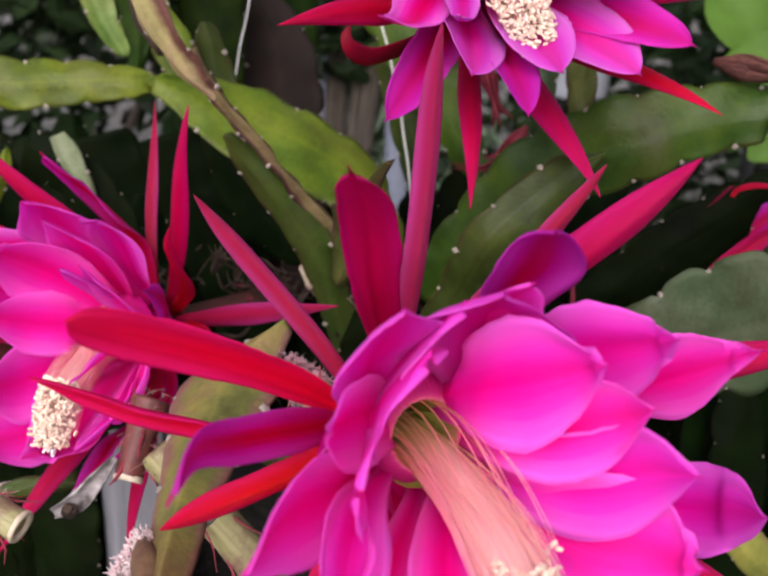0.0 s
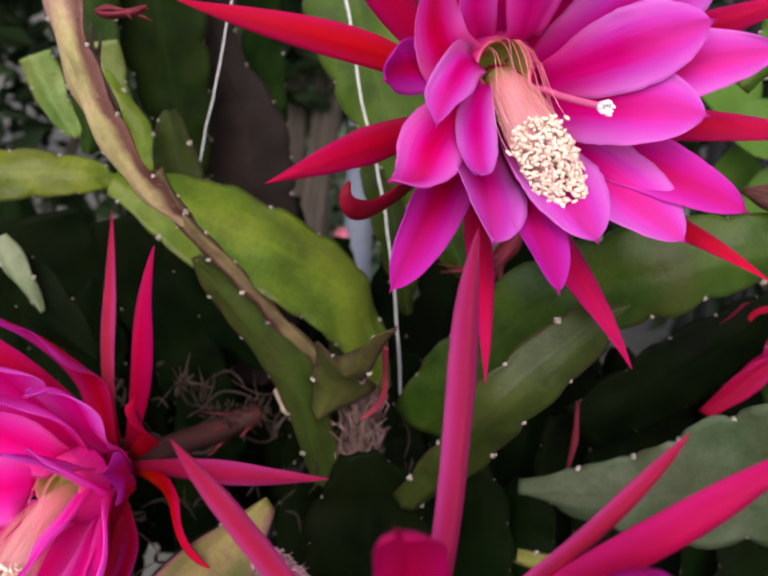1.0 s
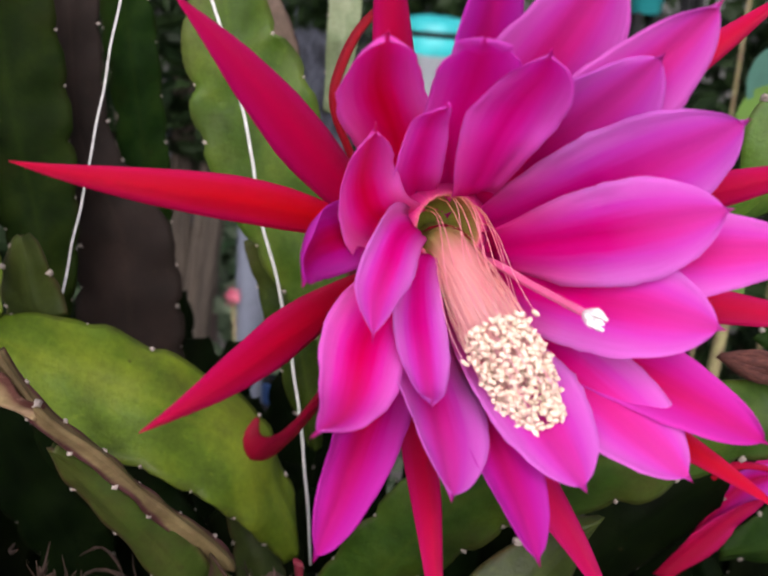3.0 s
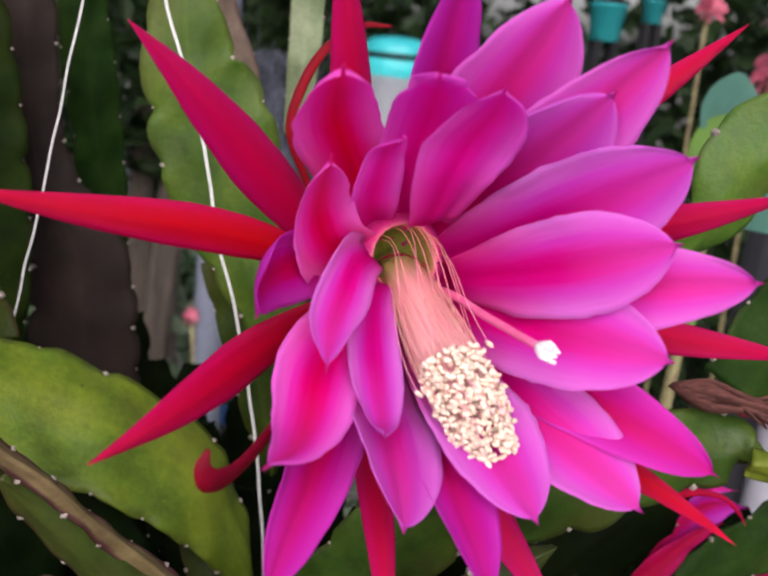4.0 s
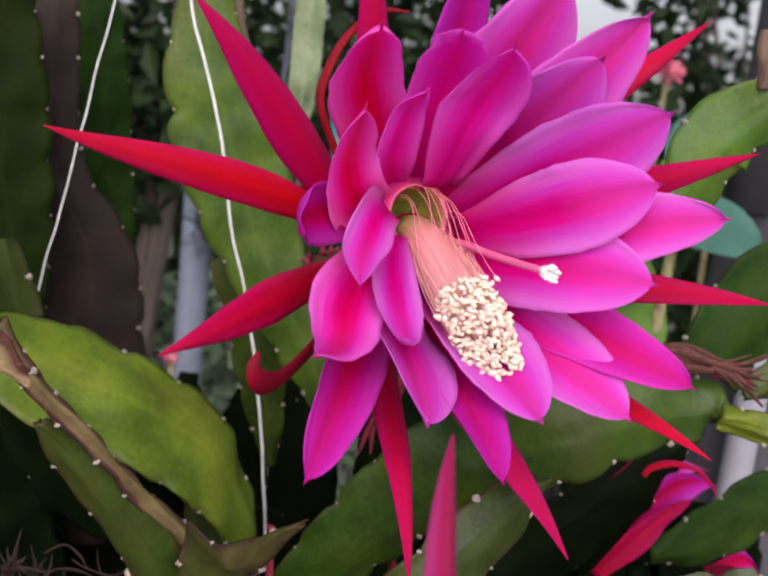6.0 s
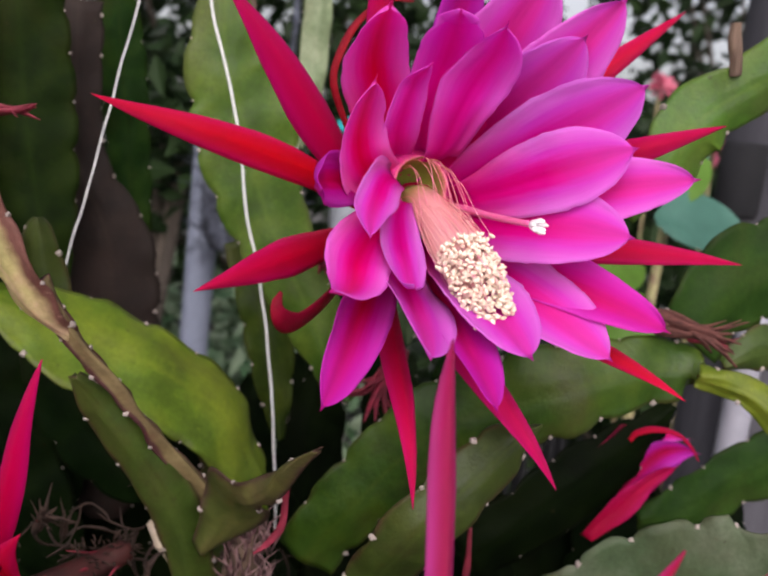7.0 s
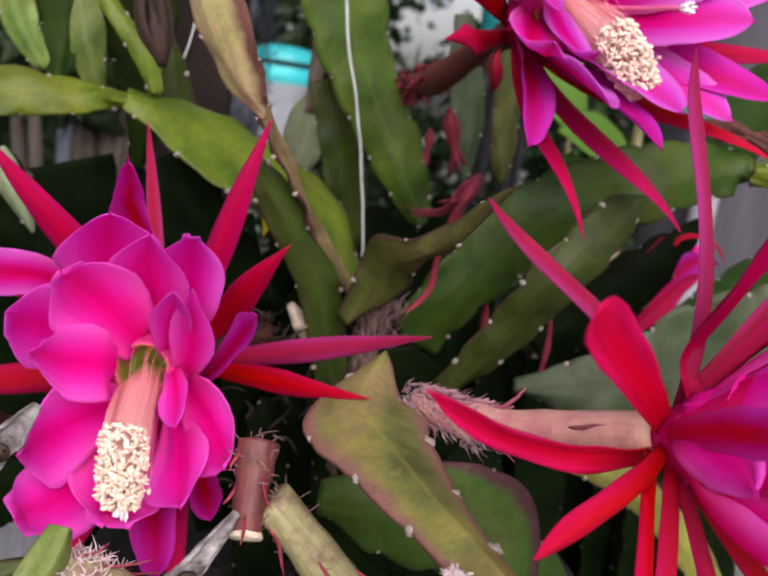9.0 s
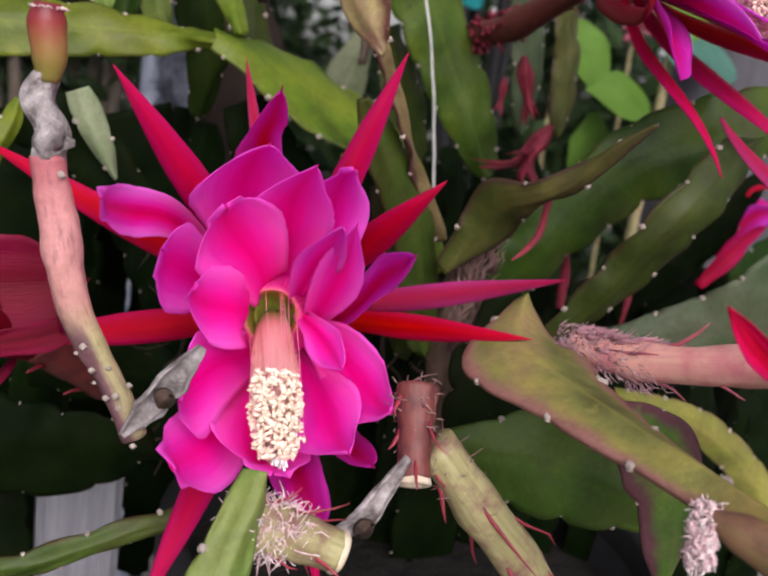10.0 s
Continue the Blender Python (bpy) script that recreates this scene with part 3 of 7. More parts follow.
        tube(bm, pts, [w * (1 - 0.3 * q / 10) for q in range(11)], 4, caps=False)
        ob = part("stamen", bm, FILAMENT_PINK if free else FILAMENT, flower)
        tip = new("anther", ANTHER_MESH)
        tip.parent = ob
        tip.location = end
        tip.rotation_euler = turned
        tip.scale = (z, z, z)
    tagged(part("anther_mass", mass, ANTHER, flower, "packed cream anthers"), kind="stuff")


def pistil(flower, axis, right, up, out, end):
    """A style that leaves the throat at one place (angle, distance, height) and ends in a white stigma at another."""
    def local(p):
        return ((right * math.cos(radians(p[0])) + up * math.sin(radians(p[0]))) * p[1] + axis * p[2]) / 1000
    leave, tip = local(out), local(end)
    bm = bmesh.new()
    pts = spline([axis * 0.012 + leave * 0.3, leave, leave.lerp(tip, 0.5) - axis * 0.0006, tip], 18)
    tube(bm, pts, [0.0013 - 0.0003 * q / 18 for q in range(19)], 8)
    style = part("style", bm, STYLE, flower, "slender pink style")
    way = (pts[-1] - pts[-2]).normalized()
    s1 = way.orthogonal().normalized()
    s2 = way.cross(s1)
    for k in range(7):
        t = 2 * math.pi * k / 7
        r = s1 * math.cos(t) + s2 * math.sin(t)
        bm = bmesh.new()
        p0 = tip - way * 0.0005
        ln = random.uniform(0.8, 1.15)
        tube(bm, [p0, p0 + way * 0.0018 + r * 0.0010, p0 + way * 0.0040 * ln + r * 0.0017, p0 + way * 0.0060 * ln + r * random.uniform(0.0012, 0.0026)], [0.0008, 0.00085, 0.0008, 0.0004], 6)
        part("stigma_lobe", bm, STIGMA, style, "white stigma lobe")


def flower_tube(flower, pts, radii, material, bracts=8, bract_len=0.016, bract_mat=None, wool=True, start=0.1, stop=0.95):
    """The tube under a flower with small pointed bracts; places relative to the flower."""
    bm = bmesh.new()
    fine = spline(pts, 24)
    rr = [np.interp(k / 24, np.linspace(0, 1, len(radii)), radii) for k in range(25)]
    tube(bm, fine, [r * (1 + 0.03 * math.sin(k * 0.9)) for k, r in enumerate(rr)], 16, 0.12)
    ob = part("flower_tube", bm, material, flower)
    for k in range(bracts):
        f = start + (stop - start) * (k + 0.5 * random.random()) / bracts
        i = min(int(f * 24), 23)
        d = (fine[i + 1] - fine[i]).normalized()
        o = d.orthogonal().normalized()
        o = Matrix.Rotation(k * 2.4 + random.random(), 3, d) @ o
        p = fine[i] + o * rr[i] * 0.85
        ln = bract_len * random.uniform(0.5, 1.2)
        bm = bmesh.new()
        tube(bm, [p, p + d * ln * 0.35 + o * ln * 0.10, p + d * ln * 0.75 + o * ln * 0.32, p + d * ln + o * ln * random.uniform(0.3, 0.7)], [0.0009, 0.0009, 0.0006, 0.0002], 5, flat=0.5)
        part("bract", bm, bract_mat or BRACT, flower)
    return ob


def cactus_flower(centre, axis, label, skin=None, flare=0.0):
    f = thing("cactus_flower", centre, label, "flower", "orchid cactus flowers")
    axis = Vector(axis).normalized()
    right = axis.cross(Vector((0, 0, 1))).normalized()
    up = right.cross(axis)
    bm = bmesh.new()
    hs = [0, 6, 12, 18, 24, 30]
    rs = [5.5, 6.5, 7.5, 8.5, 9.6, 10.8]
    outer = [[(right * math.cos(2 * math.pi * k / 16) + up * math.sin(2 * math.pi * k / 16)) * (r + flare * h) / 1000 + axis * h / 1000 for k in range(16)] for h, r in zip(hs, rs)]
    inner = [[(right * math.cos(2 * math.pi * k / 16) + up * math.sin(2 * math.pi * k / 16)) * (r - 1.2) / 1000 + axis * (h + 0.5) / 1000 for k in range(16)] for h, r in zip(hs, rs)][::-1]
    vs = sheet(bm, outer, lambda i, j: (0.3 + 0.15 * math.sin(j * 2.4), 0.02), close=True)
    bm.faces.new(vs[0][::-1])
    part("cup", bm, skin or OUTER, f, "crimson outside of the flower's cup")
    bm = bmesh.new()
    vs = sheet(bm, inner, None, close=True)
    bm.faces.new(vs[-1])
    part("throat", bm, FLESH, f, "yellow-green throat of the flower")
    return f, axis, right, up


def add_petals(fl, rows, base_h, base_r, material=None, cup=0.3, rise=0.36, bulge=0.0, blunt=0.45):
    for row in rows:
        tepal("petal", *fl, row, base_h, base_r, material or PETAL, False, cup, 0.0, rise, 1.0, row[4] if len(row) > 4 else bulge, row[5] if len(row) > 5 else 0.0, blunt)


def add_sepals(fl, rows, base_h=4.0, base_r=7.0, material=None, cup=0.35, rise=0.1, strap=0.0):
    for row in rows:
        tepal("sepal", *fl, row, base_h + random.uniform(-1, 4), base_r, material or SEPAL, True, cup, row[4] if len(row) > 4 else 0.0, rise, 0.4, turn=row[5] if len(row) > 5 else 0.0, blunt=strap)


THROATS = {}


def spoon_petal(fl, stations, material, fold_a=0.3, fold_b=0.3, cup=0.22, full=0.0, tip=3.6, name="petal"):
    """A broad petal through stations (middle and half-width vector, in mm from the flower's foot), its margins curled in by fold_a and fold_b; full: how much fuller the blade is; tip: the length of its point."""
    flower, axis, right, up = fl
    n_len, n_side = 34, 14
    steps = [1 - (1 - k / n_len) ** 1.4 for k in range(n_len + 1)]
    fine_mid, fine_half = spline([mm(m) for m, _ in stations], 100), spline([mm(h) for _, h in stations], 100)
    if flower.name in THROATS:
        # near its foot the petal keeps outside the throat
        ang, off, ring, rim = THROATS[flower.name]
        hole = (right * math.cos(radians(ang)) + up * math.sin(radians(ang))) * off / 1000
        way = fine_mid[-1] - hole - axis * (fine_mid[-1] - hole).dot(axis)
        way.normalize()
        for q, p in enumerate(fine_mid):
            h = p.dot(axis) * 1000
            flat_off = p - hole - axis * (p - hole).dot(axis)
            along = flat_off.dot(way)
            rest = flat_off - way * along
            need = math.sqrt(max(0.0, (ring / 1000) ** 2 - rest.length_squared)) - along
            share = min(1.0, max(0.0, (h - 6) / 12)) * min(1.0, max(0.0, (rim + 16 - h) / 14))
            if need > 0:
                fine_mid[q] = p + way * need * share
    seed = random.uniform(0, 50)
    lean = random.uniform(-0.08, 0.08)
    top, low = [], []
    for k, s in enumerate(steps):
        i = min(100, round(s * 100))
        p, h = fine_mid[i], fine_half[i] * (1 + full * math.sin(math.pi * s ** 1.3) ** 2)
        t = (fine_mid[min(i + 4, 100)] - fine_mid[max(i - 4, 0)]).normalized()
        n = h.cross(t).normalized()
        if n.dot(axis) < 0:
            n = -n
        w = h.length
        shut = 1.0 if s < 0.9 else math.sqrt(max(0.02, 1 - ((s - 0.9) / 0.1) ** 2))
        r1, r2 = [], []
        for j in range(n_side + 1):
            u = 2 * j / n_side - 1
            edge = abs(u) ** 3
            fold = (fold_a if u < 0 else fold_b) * w * max(0, abs(u) - 0.66) ** 1.4
            curl = cup * w * u * u * (1.0 - 0.4 * s) + fold + lean * w * u
            ripple = noise.noise(Vector((s * 5, u * 1.5, seed))) * 0.0018 * edge + noise.noise(Vector((s * 1.6, u * 3.6, seed + 5))) * 0.0007 * min(1, s * 3)
            slim = 1 + 0.05 * noise.noise(Vector((s * 8, u, seed + 9))) * edge + 0.045 * noise.noise(Vector((s * 27, u * 2, seed + 20))) * edge * min(1, s * 2)
            q = p + h * (u * slim * shut) + n * (curl - 0.06 * w * math.exp(-(u / 0.16) ** 2) + ripple - 0.10 * w)
            q += t * (tip / 1000) * (1 - full) * math.exp(-(u / 0.32) ** 2) * max(0, (s - 0.86) / 0.14) ** 2
            th = 0.00022 + 0.0005 * (1 - u * u) * (1 - 0.6 * s)
            r1.append(q + n * th * 0.5)
            r2.append(q - n * th * 0.5)
        top.append(r1)
        low.append(r2)
    bm = bmesh.new()
    m = n_side + 1

    def coords(i, j):
        j = j % (2 * m)
        return ((j if j < m else 2 * m - 1 - j) / n_side, steps[i])

    vs = sheet(bm, [a + b[::-1] for a, b in zip(top, low)], coords, close=True)
    bm.faces.new(vs[0][::-1])
    bm.faces.new(vs[-1])
    return part(name, bm, material, flower)


# The open flower in the middle of the plant
J = (0.081, 0.468, 1.293)
main = cactus_flower(J, (0.15, -0.95, 0.25), "fully open magenta orchid cactus flower with cream anthers")
THROATS[main[0].name] = (92, 9.5, 10.5, 34)
add_petals(main, [(162, 43, 97, 25)], 35, 13, PETAL, 0.10, 0.46)
add_petals(main, [(-163, 43, 95, 27)], 25, 11, PETAL, 0.12, 0.38)
add_petals(main, [(-105, 50, 87, 25, 0.2)], 30, 11, PETAL, 0.13, 0.42)
add_petals(main, [(144, 55, 97, 28)], 26, 17, PETAL, 0.12, 0.34)
add_petals(main, [(120, 53, 92, 30)], 7, 17.5, PETAL, 0.14, 0.18)
add_petals(main, [(-71, 52, 83, 26, 0.25, 10), (-130, 63, 86, 27)], 20, 10.5, PETAL, 0.16, 0.30)
add_petals(main, [(175, 60, 101, 23)], 17, 9.5, PETAL, 0.16, 0.24)
add_petals(main, [(122, 66, 100, 26)], 16, 17, PETAL, 0.16, 0.22)
add_petals(main, [(104, 68, 90, 30, 0.2)], 13, 17, PETAL, 0.16, 0.22)
add_petals(main, [(-145, 69, 92, 21)], 9, 9.5, OUTER, 0.35, 0.16)
add_petals(main, [(-91, 63, 89, 19, 0.1), (-55, 78, 72, 19, 0.1), (88, 75, 78, 20, 0.1)], 11, 8.5, OUTER, 0.3, 0.18)
# its left and upper inner petals stand up round the throat
spoon_petal(main, [((-1, -9, 11), (6.1, 1.4, 1.7)), ((-5, -10, 27), (5.3, -0.9, 0.6)), ((-13, -31, 43), (10.3, -1.6, 1.4)), ((-19, -47, 54), (10.4, -1.4, 2.3)), ((-21, -62, 63), (7.8, -1.1, 1.6)), ((-22, -78, 68), (3.3, -0.6, 0.3))], ROSE, 0.5, 0.1)
# three upper petals use the brightened colour in place of light on them
spoon_petal(main, [((-1, -9, 11), (6.1, 1.4, 1.7)), ((-3, -22, 24), (5.2, -0.4, 2.1)), ((-7, -38, 32), (6.6, -0.8, 1.6)), ((-8, -49, 41), (5.8, -0.7, 1.5)), ((-8, -59, 50), (4.0, -0.8, 0.0)), ((-7, -70, 54), (1.4, -0.3, -0.0))], PALE_LIT_PETAL, 1.2, 0.0)
spoon_petal(main, [((-5, -10, 9), (4.4, 1.9, 4.4)), ((-5, -21, 14), (4.7, 0.8, 6.6)), ((-16, -37, 21), (7.9, 0.2, 6.5)), ((-21, -47, 31), (7.6, -0.2, 4.9)), ((-22, -58, 41), (5.2, -0.4, 2.2)), ((-22, -68, 48), (1.4, -0.1, 0.5))], ROSE, 1.4, 0)
spoon_petal(main, [((-6, -10, 8), (-3.5, -1.9, -5.1)), ((-8, -12, 10), (1.0, -1.5, -4.8)), ((-19, -33, 16), (2.1, -2.5, -8.0)), ((-30, -48, 17), (1.8, -2.6, -8.4)), ((-35, -64, 16), (1.4, -1.5, -4.5)), ((-36, -79, 16), (0.7, -0.4, -0.9))], OUTER, 1.2, 0)
spoon_petal(main, [((-2, -9, 11), (5.7, 1.6, 2.7)), ((-1, -25, 17), (2.1, -0.7, -1.1)), ((-9, -40, 19), (4.6, -2.0, -4.3)), ((-14, -53, 14), (6.2, -2.0, -2.9)), ((-18, -65, 9), (5.6, -1.2, -0.5)), ((-20, -77, 4), (1.4, -0.3, -0.0))], PETAL, 1.4, 0)
spoon_petal(main, [((-1, -9, 11), (6.0, 1.5, 2.0)), ((2, -27, 14), (2.7, -0.4, 0.3)), ((-4, -41, 10), (4.1, -1.0, -0.8)), ((-6, -54, 2), (6.3, -1.1, 0.7)), ((-6, -66, -5), (6.3, -1.2, 0.1)), ((-6, -77, -10), (3.9, -0.7, 0.1)), ((-7, -86, -9), (1.3, -0.2, 0.1))], PETAL, 0.7, 0.1)
spoon_petal(main, [((-7, -11, 5), (-1.4, -1.8, -6.1)), ((0, -20, 6), (5.0, -1.6, -2.2)), ((-11, -42, 3), (7.6, -2.6, -4.2)), ((-19, -59, -4), (10.0, -3.0, -3.9)), ((-23, -76, -10), (8.8, -2.3, -2.3)), ((-27, -89, -11), (4.9, -1.4, -1.8)), ((-33, -101, -9), (1.0, -0.2, 0.1))], ROSE, 0.4, 0.2)
spoon_petal(main, [((3, -8, 11), (6.3, 0.6, -1.4)), ((6, -19, 25), (6.4, -0.7, 1.6)), ((1, -39, 41), (8.4, -1.5, 0.2)), ((2, -54, 57), (10.6, -1.7, 1.4)), ((0, -69, 65), (8.3, -1.5, 0.4)), ((-3, -83, 69), (2.5, -0.5, 0.1))], PALE_LIT_PETAL, 0.4, 0.1)
spoon_petal(main, [((3, -8, 11), (6.3, 0.6, -1.4)), ((10, -30, 28), (6.0, -0.6, 1.8)), ((10, -47, 42), (8.8, -1.6, 0.2)), ((12, -57, 53), (10.5, -2.2, -0.6)), ((14, -67, 61), (7.6, -1.6, -0.3)), ((12, -79, 67), (1.7, -0.4, -0.2))], PALE_LIT_PETAL, 0.2, 0.2)
add_sepals(main, [(12, 112, 49, 12.5, 0, 14), (40, 97, 52, 16), (-22, 89, 76, 13), (-82, 96, 65, 10), (-111, 97, 67, 13), (-140, 96, 81, 11), (-171, 102, 76, 13), (162, 86, 90, 14), (140, 118, 60, 13), (74, 95, 54, 13)])
bm = bmesh.new()
tube(bm, spline([mm(p) for p in ((-4, 0, -6), (-13, -10, -13), (-22, -36, -20), (-31, -58, -23), (-39, -75, -24), (-44, -85, -21), (-46, -87, -17), (-45, -86, -13))], 30), [np.interp(k / 30, [0, 0.3, 0.65, 0.9, 1], [0.003, 0.0040, 0.0035, 0.0020, 0.0006]) for k in range(31)], 10, 0.05, True, 0.35)
part("sepal", bm, HOOKED, main[0], "dark red sepal with a hooked tip")
bm = bmesh.new()
tube(bm, spline([Vector((x, -0.024, z)) for x, z in ((-0.020, 0.030), (-0.028, 0.047), (-0.027, 0.058), (-0.022, 0.069), (-0.013, 0.077), (-0.004, 0.078))], 24), [np.interp(k / 24, [0, 0.4, 0.8, 1], [0.0014, 0.0018, 0.0013, 0.0005]) for k in range(25)], 7, 0.1, True, 0.5)
part("sepal", bm, HOOKED, main[0], "thin curled dark red sepal")
stamens(main[0], *main[1:], (-92, 13, 63), (-106, 40, 71), 0.0080, 980, 9.2, 24, -2, (92, 9.5))
pistil(main[0], *main[1:], (176, 8, 44), (-144, 16.6, 86))
flower_tube(main[0], [Vector((-0.004, 0.115, -0.029)), Vector((0.000, 0.08, -0.022)), Vector((0.001, 0.03, -0.006)), Vector((0.0005, -0.002, 0.001))], [0.0065, 0.0078, 0.0062, 0.0064], TUBE_BROWN, 12, 0.008)
for k in range(46):
    f, g = random.random() ** 1.5 * 0.5, random.uniform(0, 2 * math.pi)
    o = Vector((math.cos(g), 0.1, math.sin(g)))
    p = Vector((-0.004, 0.115, -0.029)).lerp(Vector((0.000, 0.08, -0.022)), f * 2) + o * 0.0066
    bm = bmesh.new()
    tube(bm, [p, p + o * 0.002 + Vector((0, -0.003, 0)), p + o * 0.0042 + Vector((0, -0.005, random.uniform(-0.002, 0.002)))], [0.0018, 0.0016, 0.0003], 6, 0.3, True, 0.5)
    part("scale", bm, DRYRED, main[0])

# The flower low on the left
JL = (-0.056, 0.455, 1.138)
left = cactus_flower(JL, (-0.3, -0.9, 0.25), "magenta orchid cactus flower facing out, green throat, red sepals")
THROATS[left[0].name] = (-10, 3, 10.8, 40)
spoon_petal(left, [((-7, -7, 10), (5.6, -1.0, 3.1)), ((-15, -13, 23), (7.2, -1.6, 2.8)), ((-28, -30, 44), (11.0, -3.3, 1.5)), ((-31, -43, 58), (12.2, -3.2, 2.9)), ((-32, -56, 68), (6.9, -2.0, 1.0)), ((-32, -69, 73), (2.3, -0.7, 0.3))], PALE_LIT_PETAL, full=0.4)
spoon_petal(left, [((-4, -7, 11), (6.2, -1.7, 1.1)), ((-9, -21, 17), (4.5, -1.1, 1.5)), ((-14, -40, 39), (9.4, -3.0, 0.4)), ((-18, -54, 53), (9.5, -2.9, 0.9)), ((-19, -67, 62), (5.7, -2.0, -0.4)), ((-20, -80, 69), (1.7, -0.6, 0.1))], PALE_LIT_PETAL, full=0.4)
spoon_petal(left, [((2, -10, 10), (4.9, -2.6, -3.4)), ((2, -20, 18), (4.6, -1.4, 0.6)), ((-1, -40, 37), (7.4, -3.2, -2.5)), ((-3, -52, 54), (8.3, -3.2, -1.3)), ((-5, -64, 65), (3.8, -1.3, -0.1)), ((-7, -77, 69), (1.6, -0.5, 0.1))], PALE_LIT_PETAL, full=0.4)
spoon_petal(left, [((3, -10, 9), (4.2, -2.6, -4.3)), ((-4, -28, 13), (2.6, -0.7, 0.8)), ((-8, -53, 31), (4.8, -1.6, -0.2)), ((-10, -71, 43), (4.7, -1.7, -0.5)), ((-12, -87, 53), (1.5, -0.5, -0.1))], PALE_LIT_PETAL, full=0.4)
spoon_petal(left, [((5, -13, 2), (1.2, 1.3, 6.2)), ((2, -30, 6), (2.7, -0.9, -0.1)), ((0, -54, 25), (5.4, -2.1, -1.0)), ((-3, -70, 40), (4.5, -1.8, -1.0)), ((-6, -83, 53), (1.0, -0.3, 0.1))], PALE_LIT_PETAL, full=0.4)
spoon_petal(left, [((-8, -7, 10), (5.3, -0.8, 3.7)), ((-10, -22, 10), (2.5, 0.4, 4.5)), ((-23, -41, 29), (6.5, -0.1, 7.3)), ((-35, -53, 41), (8.5, -0.5, 8.4)), ((-42, -65, 50), (5.8, -0.3, 5.8)), ((-45, -78, 55), (2.3, -0.2, 1.9))], PALE_LIT_PETAL, full=0.4)
spoon_petal(left, [((-11, -7, 6), (2.5, 0.8, 6.0)), ((-19, -15, 10), (0.6, 1.1, 4.7)), ((-38, -32, 21), (0.4, 2.0, 7.7)), ((-51, -45, 28), (2.6, 2.0, 10.3)), ((-58, -57, 33), (2.0, 1.3, 7.1)), ((-61, -69, 39), (0.7, 0.3, 2.1))], PALE_LIT_PETAL, full=0.4)
spoon_petal(left, [((-7, -11, -5), (-5.5, 2.5, 2.3)), ((-10, -26, 4), (0.6, 1.2, 5.1)), ((-28, -44, 14), (0.3, 2.6, 9.5)), ((-42, -56, 19), (1.1, 2.1, 8.7)), ((-50, -67, 25), (1.4, 0.6, 4.0)), ((-53, -80, 30), (0.6, 0.1, 1.1))], PALE_LIT_PETAL, full=0.4)
spoon_petal(left, [((-7, -11, -5), (-5.7, 2.5, 2.0)), ((-13, -25, -6), (-1.2, 1.6, 4.4)), ((-32, -45, -5), (-0.6, 2.8, 9.3)), ((-45, -60, -7), (-0.7, 3.5, 11.7)), ((-52, -73, -5), (0.2, 1.6, 6.0)), ((-55, -86, -2), (0.5, 0.1, 1.0))], PALE_LIT_PETAL, full=0.4)
spoon_petal(left, [((-6, -11, -6), (-5.8, 2.4, 1.7)), ((-14, -22, -16), (-2.9, 1.6, 2.4)), ((-28, -47, -23), (-4.2, 3.2, 6.3)), ((-41, -63, -28), (-5.7, 4.1, 8.0)), ((-52, -75, -27), (-4.4, 3.3, 6.5)), ((-55, -88, -23), (-0.9, 0.8, 1.9))], PALE_LIT_PETAL, full=0.4)
spoon_petal(left, [((-5, -12, -6), (-6.0, 2.3, 0.9)), ((-12, -27, -13), (-5.4, 1.6, -0.7)), ((-21, -53, -21), (-10.4, 3.6, 0.3)), ((-24, -71, -25), (-10.9, 4.2, 1.8)), ((-26, -86, -24), (-6.8, 2.6, 1.2)), ((-28, -99, -20), (-2.9, 1.1, 0.5))], PALE_LIT_PETAL, full=0.4)
spoon_petal(left, [((0, -13, -5), (5.6, -1.0, 3.1)), ((-2, -32, -7), (2.9, -0.8, 0.4)), ((-2, -57, -11), (5.5, -0.5, 5.0)), ((-4, -75, -14), (7.7, -0.7, 6.6)), ((-5, -89, -15), (5.4, -0.7, 4.2)), ((-6, -102, -13), (1.7, -0.3, 0.9))], PALE_LIT_PETAL, full=0.4)
spoon_petal(left, [((4, -14, -1), (2.8, 0.7, 5.8)), ((2, -26, 2), (2.1, 0.0, 2.6)), ((5, -52, 1), (3.1, 1.3, 8.3)), ((9, -72, -4), (4.4, 0.8, 8.1)), ((9, -87, -4), (3.1, 0.1, 4.1)), ((7, -99, -1), (1.6, -0.1, 1.5))], PALE_LIT_PETAL, full=0.4)
spoon_petal(left, [((5, -12, 6), (1.4, -2.1, -6.0)), ((-3, -30, 10), (2.0, -0.6, 0.3)), ((-5, -58, 11), (2.8, -0.4, 2.0)), ((-7, -77, 11), (3.1, -0.1, 3.6)), ((-9, -94, 11), (1.6, -0.3, 0.9))], PALE_LIT_PETAL, full=0.4)
spoon_petal(left, [((5, -13, 1), (1.8, 1.1, 6.1)), ((9, -20, 1), (1.2, 0.6, 3.5)), ((12, -42, 15), (1.3, 1.6, 7.5)), ((16, -56, 30), (-0.4, 2.1, 7.1)), ((17, -69, 38), (-0.8, 1.5, 4.5)), ((16, -80, 44), (0.3, 0.1, 0.6))], OUTER)
spoon_petal(left, [((0, -13, -5), (5.6, -1.0, 3.0)), ((8, -24, -23), (3.7, -0.8, 1.4)), ((8, -58, -27), (5.5, -1.2, 2.4)), ((7, -79, -24), (4.8, -0.9, 2.6)), ((5, -96, -20), (2.2, -0.5, 0.8))], OUTER)
